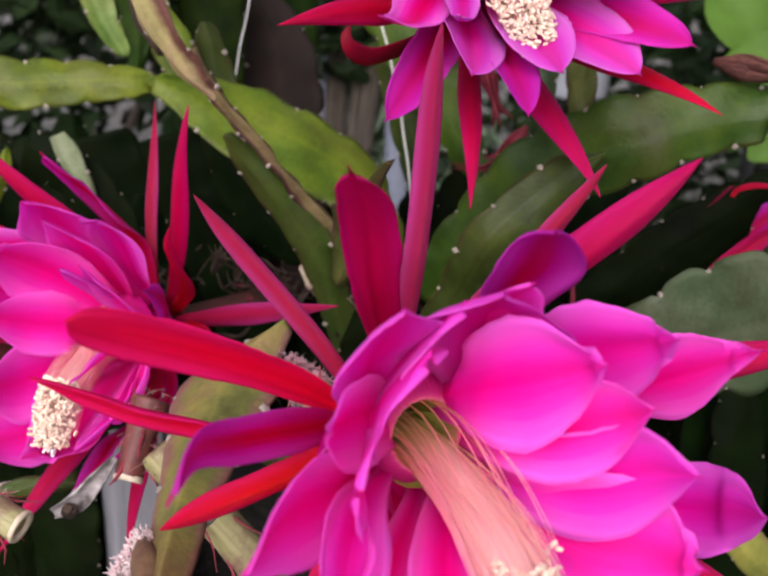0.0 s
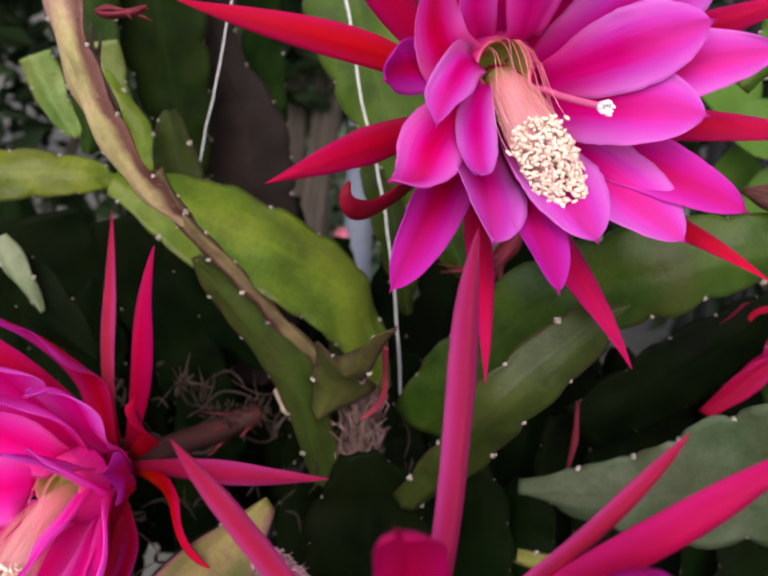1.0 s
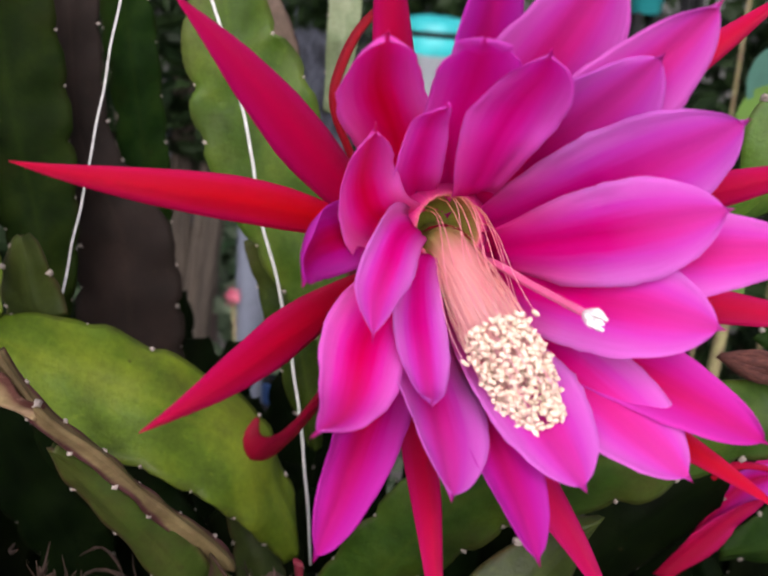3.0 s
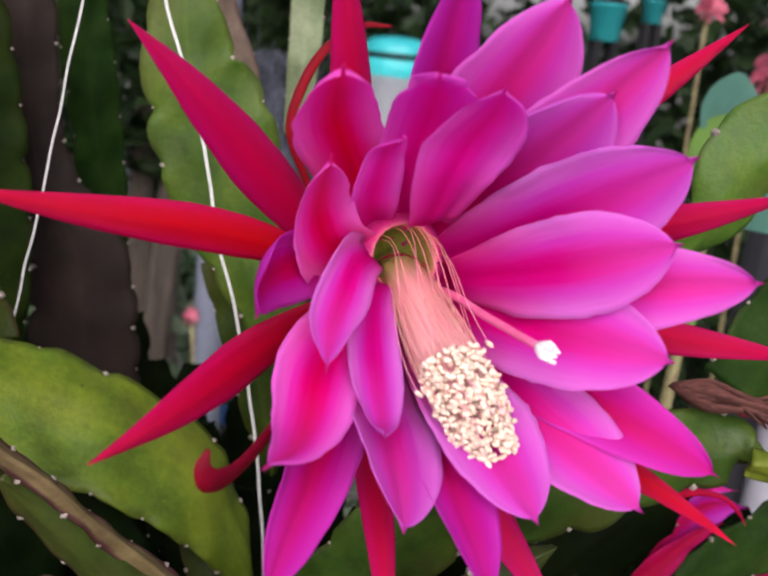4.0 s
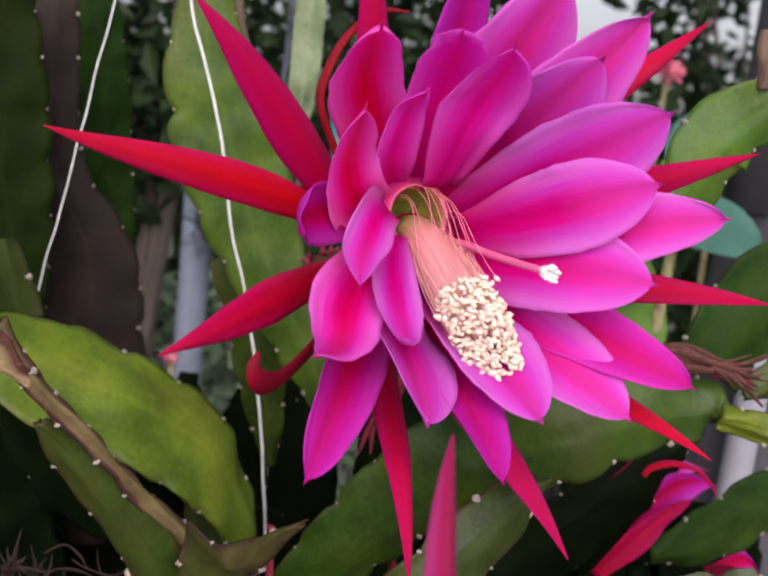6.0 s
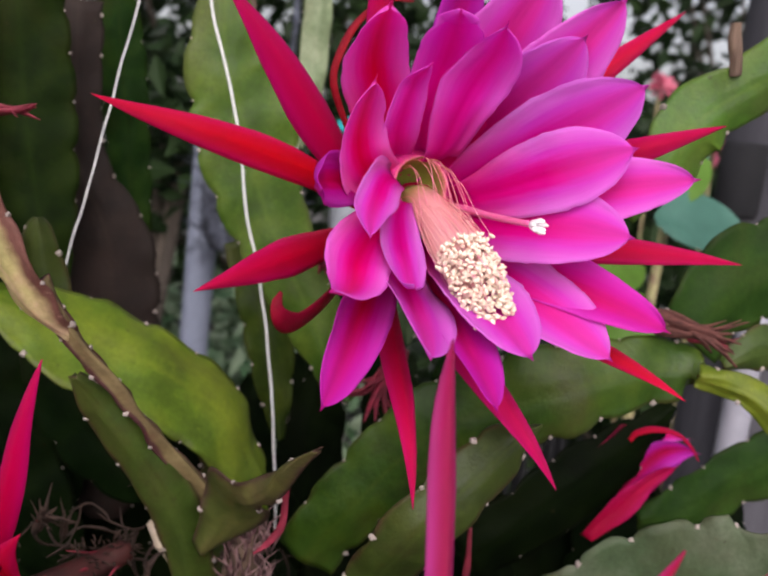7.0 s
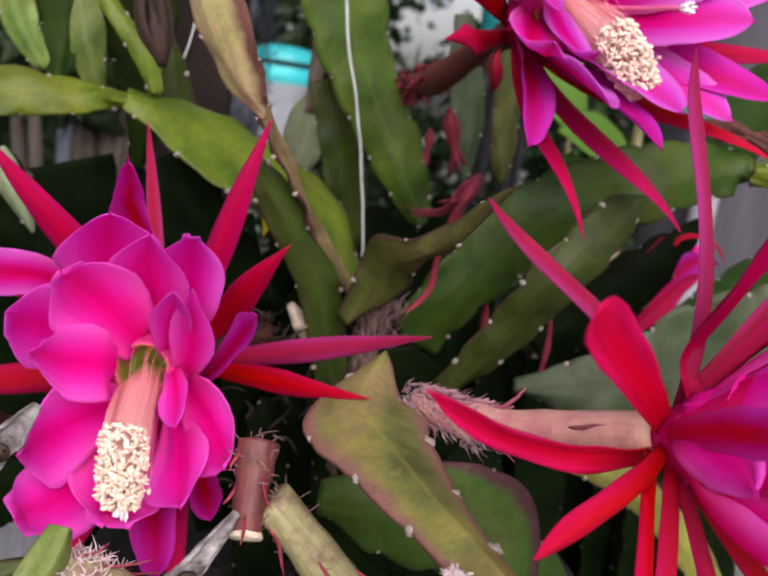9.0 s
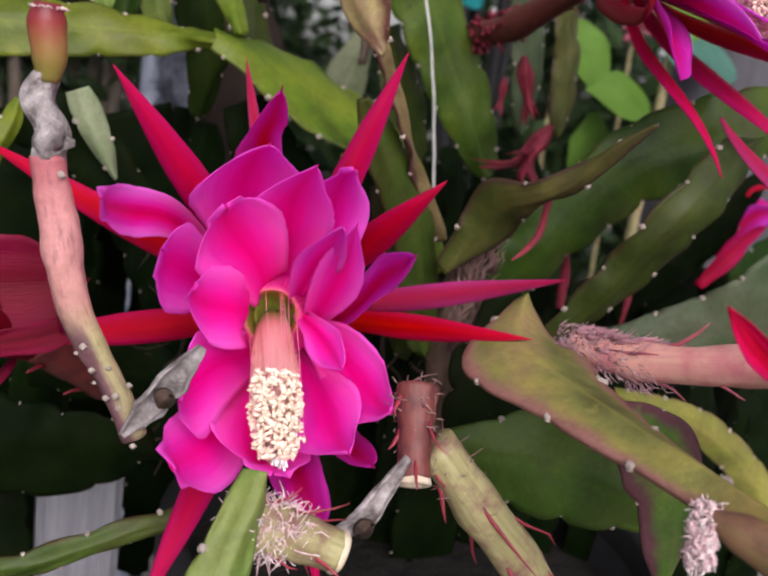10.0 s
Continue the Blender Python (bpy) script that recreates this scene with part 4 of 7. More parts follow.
spoon_petal(left, [((-10, -7, 8), (3.9, 0.1, 5.2)), ((-30, -3, 23), (-0.3, 1.7, 5.6)), ((-50, -20, 39), (0.5, 1.7, 6.6)), ((-66, -32, 43), (-0.5, 2.4, 8.1)), ((-75, -45, 47), (-0.4, 1.8, 5.9)), ((-78, -58, 51), (-0.1, 0.3, 1.1))], ROSE)
spoon_petal(left, [((-5, -7, 11), (6.1, -1.5, 1.8)), ((-11, -1, 37), (6.5, -1.6, 1.8)), ((-19, -19, 59), (8.6, -4.0, -4.2)), ((-24, -33, 72), (5.6, -2.0, -0.5)), ((-25, -46, 80), (4.3, -1.6, -0.4)), ((-27, -58, 89), (1.8, -0.6, -0.1))], OUTER)
spoon_petal(left, [((-3, -12, -6), (6.2, -1.9, 0.5)), ((-4, -22, -36), (5.5, -1.1, 2.6)), ((-9, -54, -34), (8.0, -1.4, 4.5)), ((-10, -78, -37), (6.9, -1.2, 4.1)), ((-11, -99, -38), (3.7, -0.9, 1.2))], OUTER)
add_sepals(left, [(109, 103, 51, 12), (50, 98, 65, 14), (134, 70, 77, 13), (178, 82, 79, 10), (24, 118, 50, 11), (-12, 95, 40, 13), (-72, 110, 60, 13), (-105, 100, 50, 11)])
add_sepals(left, [(166, 107, 38, 10), (75, 108, -13, 7)], 4, 7, BACK)
stamens(left[0], *left[1:], (-95, 17, 73), (-97, 44, 80), 0.0072, 900, 9.4, 12, 5, (-10, 3))
pistil(left[0], *left[1:], (-100, 6, 50), (-98, 42, 79))
flower_tube(left[0], [Vector((0.050, 0.048, 0.002)), Vector((0.034, 0.036, -0.001)), Vector((0.012, 0.014, -0.001)), Vector((0, -0.002, 0.001))], [0.0050, 0.0058, 0.0056, 0.0062], TUBE_SHADED, 10, 0.012)
bm = bmesh.new()
for k in range(110):
    o = Vector((random.gauss(0, 1), random.gauss(0, 1), random.gauss(0, 1))).normalized()
    p = Vector((0.050, 0.048, 0.004)) - Vector((0.020, 0.016, 0)) * random.random() + o * 0.006
    tube(bm, [p, p + o * 0.002, p + o * 0.0035], [0.0005, 0.0004, 0.0001], 3)
tagged(part("bristles", bm, DRYBROWN, left[0], "brown dry bristles at the tube's foot"), kind="stuff")

# The nearest flower, low on the right
JC = (0.053, 0.281, 1.181)
near = cactus_flower(JC, (0.43, -0.88, 0.22), "large magenta orchid cactus flower on a pink tube, swept-back sepals", ROSE, 0.36)
THROATS[near[0].name] = (88, 5, 9.8, 36)
spoon_petal(near, [((1, -9, 11), (5.3, 3.1, 2.0)), ((8, -24, 16), (2.9, 1.7, 1.3)), ((2, -41, 32), (4.3, 2.7, 2.5)), ((5, -50, 42), (7.9, 4.2, 1.3)), ((8, -58, 51), (5.7, 2.8, 0.2)), ((9, -66, 57), (1.0, 0.5, 0.1))], PALE_LIT_PETAL, 1.0, 0.2, full=0.55)
spoon_petal(near, [((0, -10, 10), (4.7, 3.1, 3.2)), ((7, -25, 14), (0.4, 1.2, 4.0)), ((2, -44, 24), (0.7, 2.1, 6.9)), ((-3, -59, 29), (1.1, 2.0, 5.9)), ((-4, -70, 33), (0.5, 0.9, 2.5)), ((-3, -79, 38), (0.1, 0.1, 0.3))], PALE_LIT_PETAL, 0.9, 0.2, full=0.4)
spoon_petal(near, [((11, -5, 7), (3.7, 0.5, -5.3)), ((24, -10, 16), (5.1, 2.3, -0.8)), ((27, -24, 33), (12.0, 5.3, -2.3)), ((28, -34, 43), (12.5, 5.6, -2.2)), ((28, -44, 51), (7.3, 3.2, -1.3)), ((28, -54, 57), (1.1, 0.5, -0.2))], PALE_LIT_PETAL, 0.2, 0.2, full=0.55)
spoon_petal(near, [((8, -6, 10), (-5.3, -1.8, 3.3)), ((17, -19, 17), (1.0, 1.4, 3.4)), ((24, -34, 27), (-1.0, 1.5, 7.8)), ((35, -42, 33), (-1.7, 1.6, 9.5)), ((45, -48, 39), (-1.9, 0.7, 6.5)), ((49, -56, 44), (-0.3, 0.1, 1.1))], PALE_LIT_PETAL, 0.2, 0.3, full=0.55)
spoon_petal(near, [((11, -5, 7), (-3.5, -0.4, 5.5)), ((19, -19, 11), (-0.2, 0.8, 3.6)), ((30, -35, 17), (-0.3, 1.2, 5.6)), ((44, -43, 22), (-0.5, 1.6, 7.2)), ((54, -49, 29), (-1.5, 1.0, 6.8)), ((59, -58, 36), (-0.3, 0.1, 1.1))], PALE_LIT_PETAL, 0.2, 0.3, full=0.55)
spoon_petal(near, [((13, -6, 2), (-0.1, 1.5, 6.3)), ((21, -19, 5), (-0.2, 1.0, 4.3)), ((35, -35, 8), (-1.0, 1.3, 7.2)), ((50, -44, 10), (-1.7, 1.2, 8.1)), ((62, -51, 18), (-1.7, 1.2, 7.9)), ((69, -59, 22), (-0.4, 0.2, 1.4))], PALE_LIT_PETAL, 0.2, 0.3, full=0.55)
spoon_petal(near, [((12, -7, -2), (2.6, 2.6, 5.3)), ((23, -19, -2), (-0.2, 1.0, 4.4)), ((36, -37, -2), (-0.5, 2.0, 8.9)), ((51, -46, -4), (0.4, 3.1, 11.7)), ((66, -53, -2), (1.3, 3.2, 10.4)), ((72, -62, 2), (-0.2, 0.4, 1.9))], PALE_LIT_PETAL, 0.2, 0.3, full=0.55)
spoon_petal(near, [((11, -5, 7), (-3.3, -0.2, 5.6)), ((31, -3, 18), (-0.2, 0.8, 3.8)), ((43, -17, 28), (-2.3, 0.6, 7.0)), ((54, -26, 34), (-3.7, 0.3, 8.3)), ((63, -34, 40), (-2.0, 0.3, 5.3)), ((66, -43, 45), (-0.2, 0.1, 0.7))], PALE_LIT_PETAL, 0.2, 0.2, full=0.55)
spoon_petal(near, [((13, -6, 3), (-0.9, 1.1, 6.3)), ((46, 8, 5), (-0.2, 0.7, 3.4)), ((66, -4, 15), (-1.8, 0.5, 5.6)), ((77, -13, 24), (-2.0, 0.9, 7.7)), ((84, -22, 32), (-0.4, 0.9, 4.2)), ((88, -32, 39), (-0.2, -0.0, 0.3))], PALE_LIT_PETAL, 0.2, 0.2, full=0.4)
spoon_petal(near, [((13, -7, -1), (1.5, 2.2, 5.9)), ((55, 5, -16), (-0.2, 0.8, 3.5)), ((72, -12, -13), (-0.5, 1.3, 6.1)), ((84, -21, -9), (-0.1, 2.1, 8.5)), ((90, -32, -2), (-0.6, 1.3, 6.3)), ((91, -44, 4), (-0.3, 0.0, 0.5))], PALE_LIT_PETAL, 0.2, 0.2, full=0.4)
spoon_petal(near, [((-2, -14, -1), (-2.7, 0.1, 5.9)), ((3, -25, 2), (-1.3, 0.2, 3.3)), ((-3, -49, 9), (-0.7, 1.0, 5.3)), ((-9, -65, 13), (-1.6, 1.0, 7.2)), ((-13, -79, 16), (-1.0, 0.9, 5.8)), ((-16, -92, 17), (-0.0, 0.4, 1.7))], PALE_LIT_PETAL, 0.2, 0.9, full=0.55)
spoon_petal(near, [((-2, -14, -2), (-3.2, -0.2, 5.6)), ((5, -28, 2), (-1.8, -0.7, 0.7)), ((2, -49, 7), (-4.1, -1.0, 3.8)), ((0, -65, 6), (-6.2, -1.4, 6.5)), ((0, -79, 3), (-4.7, -1.1, 4.6)), ((0, -90, 5), (-0.8, -0.2, 0.8))], PALE_LIT_PETAL, 0.2, 0.7)
spoon_petal(near, [((-3, -13, 5), (1.1, 2.1, 6.1)), ((-8, -16, 7), (-0.7, 0.5, 3.3)), ((-15, -41, 18), (-0.7, 1.0, 5.2)), ((-24, -60, 25), (-0.6, 1.0, 5.0)), ((-28, -75, 31), (-0.4, 0.7, 3.8)), ((-29, -89, 30), (-0.0, 0.3, 1.1))], OUTER, 0.2, 0.3)
spoon_petal(near, [((12, -5, 6), (3.0, 0.1, -5.7)), ((32, 4, 17), (7.5, 3.7, 0.2)), ((33, -11, 39), (8.3, 3.8, -1.0)), ((38, -20, 52), (11.9, 5.5, -1.2)), ((39, -30, 62), (7.4, 3.3, -1.1)), ((39, -40, 66), (1.5, 0.7, -0.2))], OUTER, 0.2, 0.2)
spoon_petal(near, [((4, -8, 11), (5.9, 2.7, -0.5)), ((3, -2, 24), (3.7, 2.0, 0.7)), ((1, -17, 44), (5.4, 2.9, 1.1)), ((0, -27, 59), (6.3, 3.1, -0.0)), ((-1, -36, 70), (5.6, 2.8, 0.1)), ((-3, -43, 77), (3.6, 1.8, -0.1))], SEPAL, 0.2, 0.2)
spoon_petal(near, [((11, -9, -4), (4.1, 3.0, 4.0)), ((20, -22, -4), (4.4, 1.9, -0.9)), ((20, -51, -6), (8.5, 3.7, -2.1)), ((21, -71, -8), (8.1, 3.5, -1.8)), ((21, -87, -5), (2.1, 0.9, -0.4))], PALE_LIT_PETAL, 0.2, 0.2)
spoon_petal(near, [((11, -8, -4), (3.9, 3.0, 4.2)), ((27, -13, -16), (3.2, 1.7, 0.6)), ((34, -40, -17), (7.1, 3.6, 0.5)), ((41, -58, -20), (9.1, 4.4, -0.1)), ((44, -74, -16), (2.6, 1.3, 0.1))], PALE_LIT_PETAL, 0.2, 0.2)
spoon_petal(near, [((8, -10, -6), (5.5, 3.1, 1.7)), ((13, -18, -9), (2.5, 1.0, -1.2)), ((8, -51, -10), (5.5, 1.8, -3.6)), ((5, -72, -11), (5.8, 1.8, -3.9)), ((6, -88, -7), (1.2, 0.4, -0.8))], PALE_LIT_PETAL, 0.2, 0.2)
spoon_petal(near, [((-4, -10, 6), (1.2, 0.4, 2.5)), ((-8, -25, 10), (3.1, -1.6, 7.0)), ((-9, -37, 9), (2.3, -3.3, 7.9)), ((-10, -45, 9), (0.9, -1.5, 5.5)), ((-12, -50, 8), (0.2, -0.5, 1.5))], PALE_LIT_PETAL, 0.2, 0.2)
spoon_petal(near, [((-1, -14, 7), (0.6, -4.4, -1.3)), ((0, -30, 15), (-1.0, -5.0, -4.1)), ((4, -43, 24), (-2.6, -8.0, -5.0)), ((8, -50, 33), (-4.8, -9.2, -4.7)), ((14, -55, 42), (-5.0, -7.9, -2.3))], PALE_LIT_PETAL, 0.2, 0.2)
spoon_petal(near, [((0, -14, 0), (3.1, -0.2, -5.3)), ((0, -33, 5), (1.9, -1.1, -8.8)), ((2, -53, 14), (0.5, -4.0, -9.4)), ((3, -68, 21), (-0.8, -4.1, -9.9)), ((2, -79, 26), (-0.7, -2.4, -5.4))], PALE_LIT_PETAL, 0.2, 0.2)
spoon_petal(near, [((-2, -12, 8), (0.5, -2.9, -0.3)), ((1, -25, 20), (-1.4, -5.0, -1.6)), ((8, -35, 31), (-3.2, -7.7, -1.1)), ((16, -42, 43), (-5.1, -9.1, -1.2)), ((21, -47, 51), (-4.1, -5.6, -0.6))], PALE_LIT_PETAL, 0.2, 0.2, full=0.4)
spoon_petal(near, [((0, -13, -3), (2.6, 0.3, -3.3)), ((-1, -30, -3), (1.5, -5.3, 2.9)), ((3, -43, -6), (-1.1, -11.8, 9.7)), ((5, -57, -6), (-2.5, -12.0, 11.6)), ((1, -73, -2), (-0.0, -5.3, 5.8))], PALE_LIT_PETAL, 0.2, 0.2)
add_petals(near, [(-45, 40, 66, 27, 0.5), (-80, 46, 70, 27, 0.4), (105, 44, 66, 26, 0.5)], 12, 9.5, PALE_LIT_PETAL, 0.3)
# the next two sepals carry their light in the brighter red
spoon_petal(near, [((-3.5, -6, 4.8), (1.6, 0, 2.4)), ((-15.1, -14, 14.9), (2.5, 0, 3.8)), ((-28.2, -23, 24.7), (3.1, 0, 4.7)), ((-40.5, -33, 33.0), (3.4, 0, 5.2)), ((-51.5, -43, 40.1), (3.3, 0, 5.0)), ((-60.4, -52, 45.9), (2.4, 0, 3.6))], SEPAL_LIT, 0.2, 0.2, 0.18, 0.0, 0.5, "sepal")
spoon_petal(near, [((-2.6, -3, -4.2), (0, -1.5, 3.0)), ((-16.0, -5, -4.2), (0, -1.8, 3.6)), ((-31.2, -9, -1.6), (0.4, -2.0, 3.7)), ((-45.6, -13, 2.4), (1.0, -2.0, 3.5)), ((-59.4, -18, 8.0), (1.2, -1.6, 2.9)), ((-69.9, -22, 14.0), (1.2, -1.2, 2.0)), ((-80.9, -27, 20.6), (0.3, -0.3, 0.5))], SEPAL_LIT, 0.3, 0.3, 0.4, 0.0, 1.0, "sepal")
add_sepals(near, [(-17, 62, 2, 8), (135, 94, 55, 12), (-60, 84, 18, 9), (-88, 96, 30, 9), (-118, 92, 36, 9), (170, 104, 60, 11), (-150, 96, 50, 9), (-38, 88, 30, 9)], cup=0.6, strap=1.0)
add_sepals(near, [(105, 111, -3, 7.5), (59, 75, -26, 6), (128, 84, 38, 6)], 3, 7, BACK, 0.5, strap=1.0)
stamens(near[0], *near[1:], (-108, 14, 70), (-102, 42, 74), 0.0074, 600, 8.6, 36, 0, (88, 5))
pistil(near[0], *near[1:], (-120, 6, 48), (-112, 40, 86))
flower_tube(near[0], [Vector((-0.036, 0.082, -0.022)), Vector((-0.025, 0.064, -0.0225)), Vector((-0.012, 0.030, -0.012)), Vector((0, -0.002, 0.0005))], [0.0040, 0.0062, 0.0062, 0.0066], TUBE_PINK, 9, 0.018, BRACT_PINK)
bm = bmesh.new()
for k in range(800):
    o = Vector((random.gauss(0, 1), random.gauss(0, 1), random.gauss(0, 1))).normalized()
    f = random.random() ** 1.6
    p = Vector((-0.037, 0.083, -0.022)) + Vector((0.015, -0.026, 0)) * f + o * (0.0045 + 0.003 * f)
    ln = random.uniform(0.35, 0.9)
    tube(bm, [p, p + (o * 0.002 + Vector((0.0005, -0.001, 0.0))) * ln, p + (o * 0.003 + Vector((0.002, -0.004, random.uniform(-0.003, 0.003)))) * ln], [0.00022, 0.00018, 0.00005], 3)
tagged(part("bristles", bm, FLUFF, near[0], "dry purplish bristles at the tube's foot"), kind="stuff")
for k in range(34):
    f, g = random.random(), random.uniform(0, 2 * math.pi)
    o = Vector((math.cos(g) * 0.9, 0.2, math.sin(g)))
    p = Vector((-0.037, 0.083, -0.022)).lerp(Vector((-0.022, 0.057, -0.0215)), f) + o * (0.0040 + 0.0020 * f)
    way = Vector((0.012, -0.020, 0)).normalized()
    ln = random.uniform(0.005, 0.010)
    bm = bmesh.new()
    tube(bm, [p, p + way * ln * 0.4 + o * 0.0014, p + way * ln * 0.8 + o * 0.0022, p + way * ln + o * 0.0034], [0.0012, 0.0013, 0.0007, 0.0002], 6, 0.3, True, 0.4)
    part("scale", bm, SCALE, near[0])


# ---- flat notched stems ----
def areole_mesh():
    bm = bmesh.new()
    bmesh.ops.create_icosphere(bm, subdivisions=2, radius=1.0)
    for v in bm.verts:
        v.co *= 1 + 0.9 * noise.noise(v.co * 2.6)
    me = bpy.data.meshes.new("areole")
    bm.to_mesh(me)
    bm.free()
    me.polygons.foreach_set("use_smooth", [True] * len(me.polygons))
    me.materials.append(WOOL)
    return me


AREOLE = areole_mesh()
cactus = thing("orchid_cactus", (0.043, 0.49, 1.02), "large orchid cactus with flat notched green stems", "cactus")


def flat_stem(label, look_, stations, lobe=0.024, notch=0.16, wool=0.0011, thick=1.0, seed=0, swell=1.0):
    """A leaf-like cactus stem. stations: middle and half-width vector, in mm."""
    mids = [mm(m) for m, _ in stations]
    halves = [mm(h) for _, h in stations]
    n = 12 * (len(mids) - 1)
    mid, half = spline(mids, n), spline(halves, n)
    origin = mid[0].copy()
    run = [0.0]
    for a, b in zip(mid, mid[1:]):
        run.append(run[-1] + (b - a).length)
    n_side = 14
    top, low, marks = [], [], []
    for k, p in enumerate(mid):
        t = (mid[min(k + 1, n)] - mid[max(k - 1, 0)]).normalized()
        h = half[k] - t * half[k].dot(t)
        w = max(h.length, 0.0008)
        side = h.normalized()
        nor = side.cross(t).normalized()
        if nor.dot(Vector((0, -1, 0.5))) < 0:
            nor = -nor
        r1, r2 = [], []
        for j in range(n_side + 1):
            u = 2 * j / n_side - 1
            phase = run[k] / lobe + (0.0 if u < 0 else 0.5) + seed * 0.37
            bite = (1 - abs(math.sin(math.pi * phase))) ** 2.2
            ww = w * (1 - notch * bite * abs(u) ** 2)
            bulge = swell * 0.0022 * noise.noise(Vector((run[k] * 45, u * 1.3, seed * 7.1)))
            cup = 0.0016 * math.cos(u * 2.6) + swell * 0.0010 * abs(u) ** 2 * math.sin(run[k] / lobe * 6.28 + u * 2)
            th = (0.0008 + 0.0018 * math.exp(-(u / 0.16) ** 2) + 0.0009 * (1 - u * u)) * thick
            q = p + side * (u * ww) + nor * (bulge + cup - 0.0013 * math.exp(-(u / 0.11) ** 2))
            q -= origin
            r1.append(q + nor * th * 0.5)
            r2.append(q - nor * th * 0.5)
        top.append(r1)
        low.append(r2)
    for side_j, shift in ((0, 0.0), (n_side, 0.5)):
        k0 = math.ceil(run[0] / lobe + shift + seed * 0.37)
        while True:
            s = (k0 - shift - seed * 0.37) * lobe
            if s > run[-1]:
                break
            i = min(range(n + 1), key=lambda q: abs(run[q] - s))
            if s > 0.002:
                marks.append((top[i][side_j] + low[i][side_j]) / 2)
            k0 += 1
    bm = bmesh.new()
    m = n_side + 1
    rows = [a + b[::-1] for a, b in zip(top, low)]

    def coords(i, j):
        j = j % (2 * m)
        return ((j if j < m else 2 * m - 1 - j) / n_side, run[i] * 20)

    vs = sheet(bm, rows, coords, close=True)
    bm.faces.new(vs[0][::-1])
    bm.faces.new(vs[-1])
    ob = part("stem", bm, STEMS[look_], cactus, label)
    ob.location = origin - cactus.location
    for p in marks:
        dot = new("areole", AREOLE)
        dot.parent = ob
        dot.location = p
        # smaller wool where the stem colour already holds shade
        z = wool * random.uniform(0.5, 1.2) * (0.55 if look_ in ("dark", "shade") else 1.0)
        dot.scale = (z, z, z * random.uniform(0.8, 1.5))
        dot.rotation_euler = (random.uniform(0, 3), random.uniform(0, 3), 0)
    return ob


flat_stem("yellow-green flat cactus stem arching away from a joint", "yellow", [((-77, 530, 1240), (1, 0, -3)), ((-90, 550, 1239), (1, -5, -6)), ((-113, 555, 1238), (1, -5, -10)), ((-134, 555, 1237), (1, -5, -12)), ((-169, 555, 1235), (1, -5, -14)), ((-200, 555, 1240), (1, -5, -14)), ((-213, 555, 1242), (0, -2, -5))], seed=0)
flat_stem("twisted yellow cactus stem blushed with pink", "blush", [((-70, 440, 1334), (8, -8, 2)), ((-64, 440, 1312), (8, -9, 3)), ((-57, 440, 1290), (8, -9, 3)), ((-47, 442, 1269), (8, -8, 3)), ((-38, 448, 1254), (6, -5, 2)), ((-28, 455, 1245), (3, -1, 1))], seed=1, notch=0.10)
flat_stem("upright bright green flat cactus stem behind white twine", "bright", [((16, 585, 1392), (9, 0, 1)), ((19, 585, 1352), (20, 0, 0)), ((28, 585, 1329), (28, 0, -1)), ((45, 585, 1280), (24, 0, -1)), ((71, 580, 1233), (18, -5, 2)), ((92, 577, 1195), (8, -3, 3)), ((96, 576, 1188), (3, -1, 1))], seed=2)
flat_stem("dark green flat cactus stem in the shade", "green", [((34, 610, 1262), (7, 0, 5)), ((52, 610, 1220), (14, 0, 0)), ((61, 610, 1181), (10, 0, 1)), ((66, 610, 1153), (3, 0, 0))], seed=3)
flat_stem("short olive-brown cactus stem with a curled tip", "khaki", [((24, 476, 1155), (5, 0, 1)), ((34, 464, 1175), (13, 0, -4)), ((32, 448, 1191), (10, -1, -8)), ((36, 429, 1199), (5, -1, -4)), ((41, 412, 1208), (3, -1, -4)), ((44, 398, 1220), (0, -1, -3)), ((52, 385, 1233), (0, 0, -1))], seed=4, lobe=0.045, notch=0.07)
flat_stem("thin ageing brown cactus stem with small white spines", "brown", [((-38, 450, 1265), (2, 2, 2)), ((-28, 455, 1245), (2, 2, 2)), ((-14, 466, 1225), (2, 3, 1)), ((4, 478, 1199), (2, 3, 1)), ((21, 488, 1177), (3, 3, 2)), ((29, 492, 1166), (2, 1, 2))], seed=5, lobe=0.02, notch=0.06, wool=0.0008)
flat_stem("olive-green wing of a ridged cactus stem", "olive", [((-28, 470, 1226), (3, 0, 0)), ((-17, 475, 1211), (8, 0, 3)), ((-3, 480, 1192), (9, 0, 4)), ((11, 485, 1170), (10, 0, 3)), ((21, 490, 1140), (9, 0, 2)), ((27, 490, 1115), (7, 0, 1)), ((28, 490, 1109), (2, 0, 0))], seed=6, notch=0.05)
flat_stem("faded yellow cactus stem blushed with pink, woolly white areoles", "faded", [((12, 388, 1165), (4, 0, 0)), ((-3, 362, 1155), (20, 2, 5)), ((-3, 332, 1152), (16, 2, 2)), ((-2, 304, 1151), (11.5, 2, 1)), ((-1, 284, 1151), (8.5, 2, 1)), ((1, 266, 1150), (7, 2, 1)), ((3, 248, 1149), (6, 1, 1)), ((4, 236, 1148), (4, 1, 0))], seed=7, lobe=0.030, notch=0.09, wool=0.0021, thick=2.2, swell=0.15)
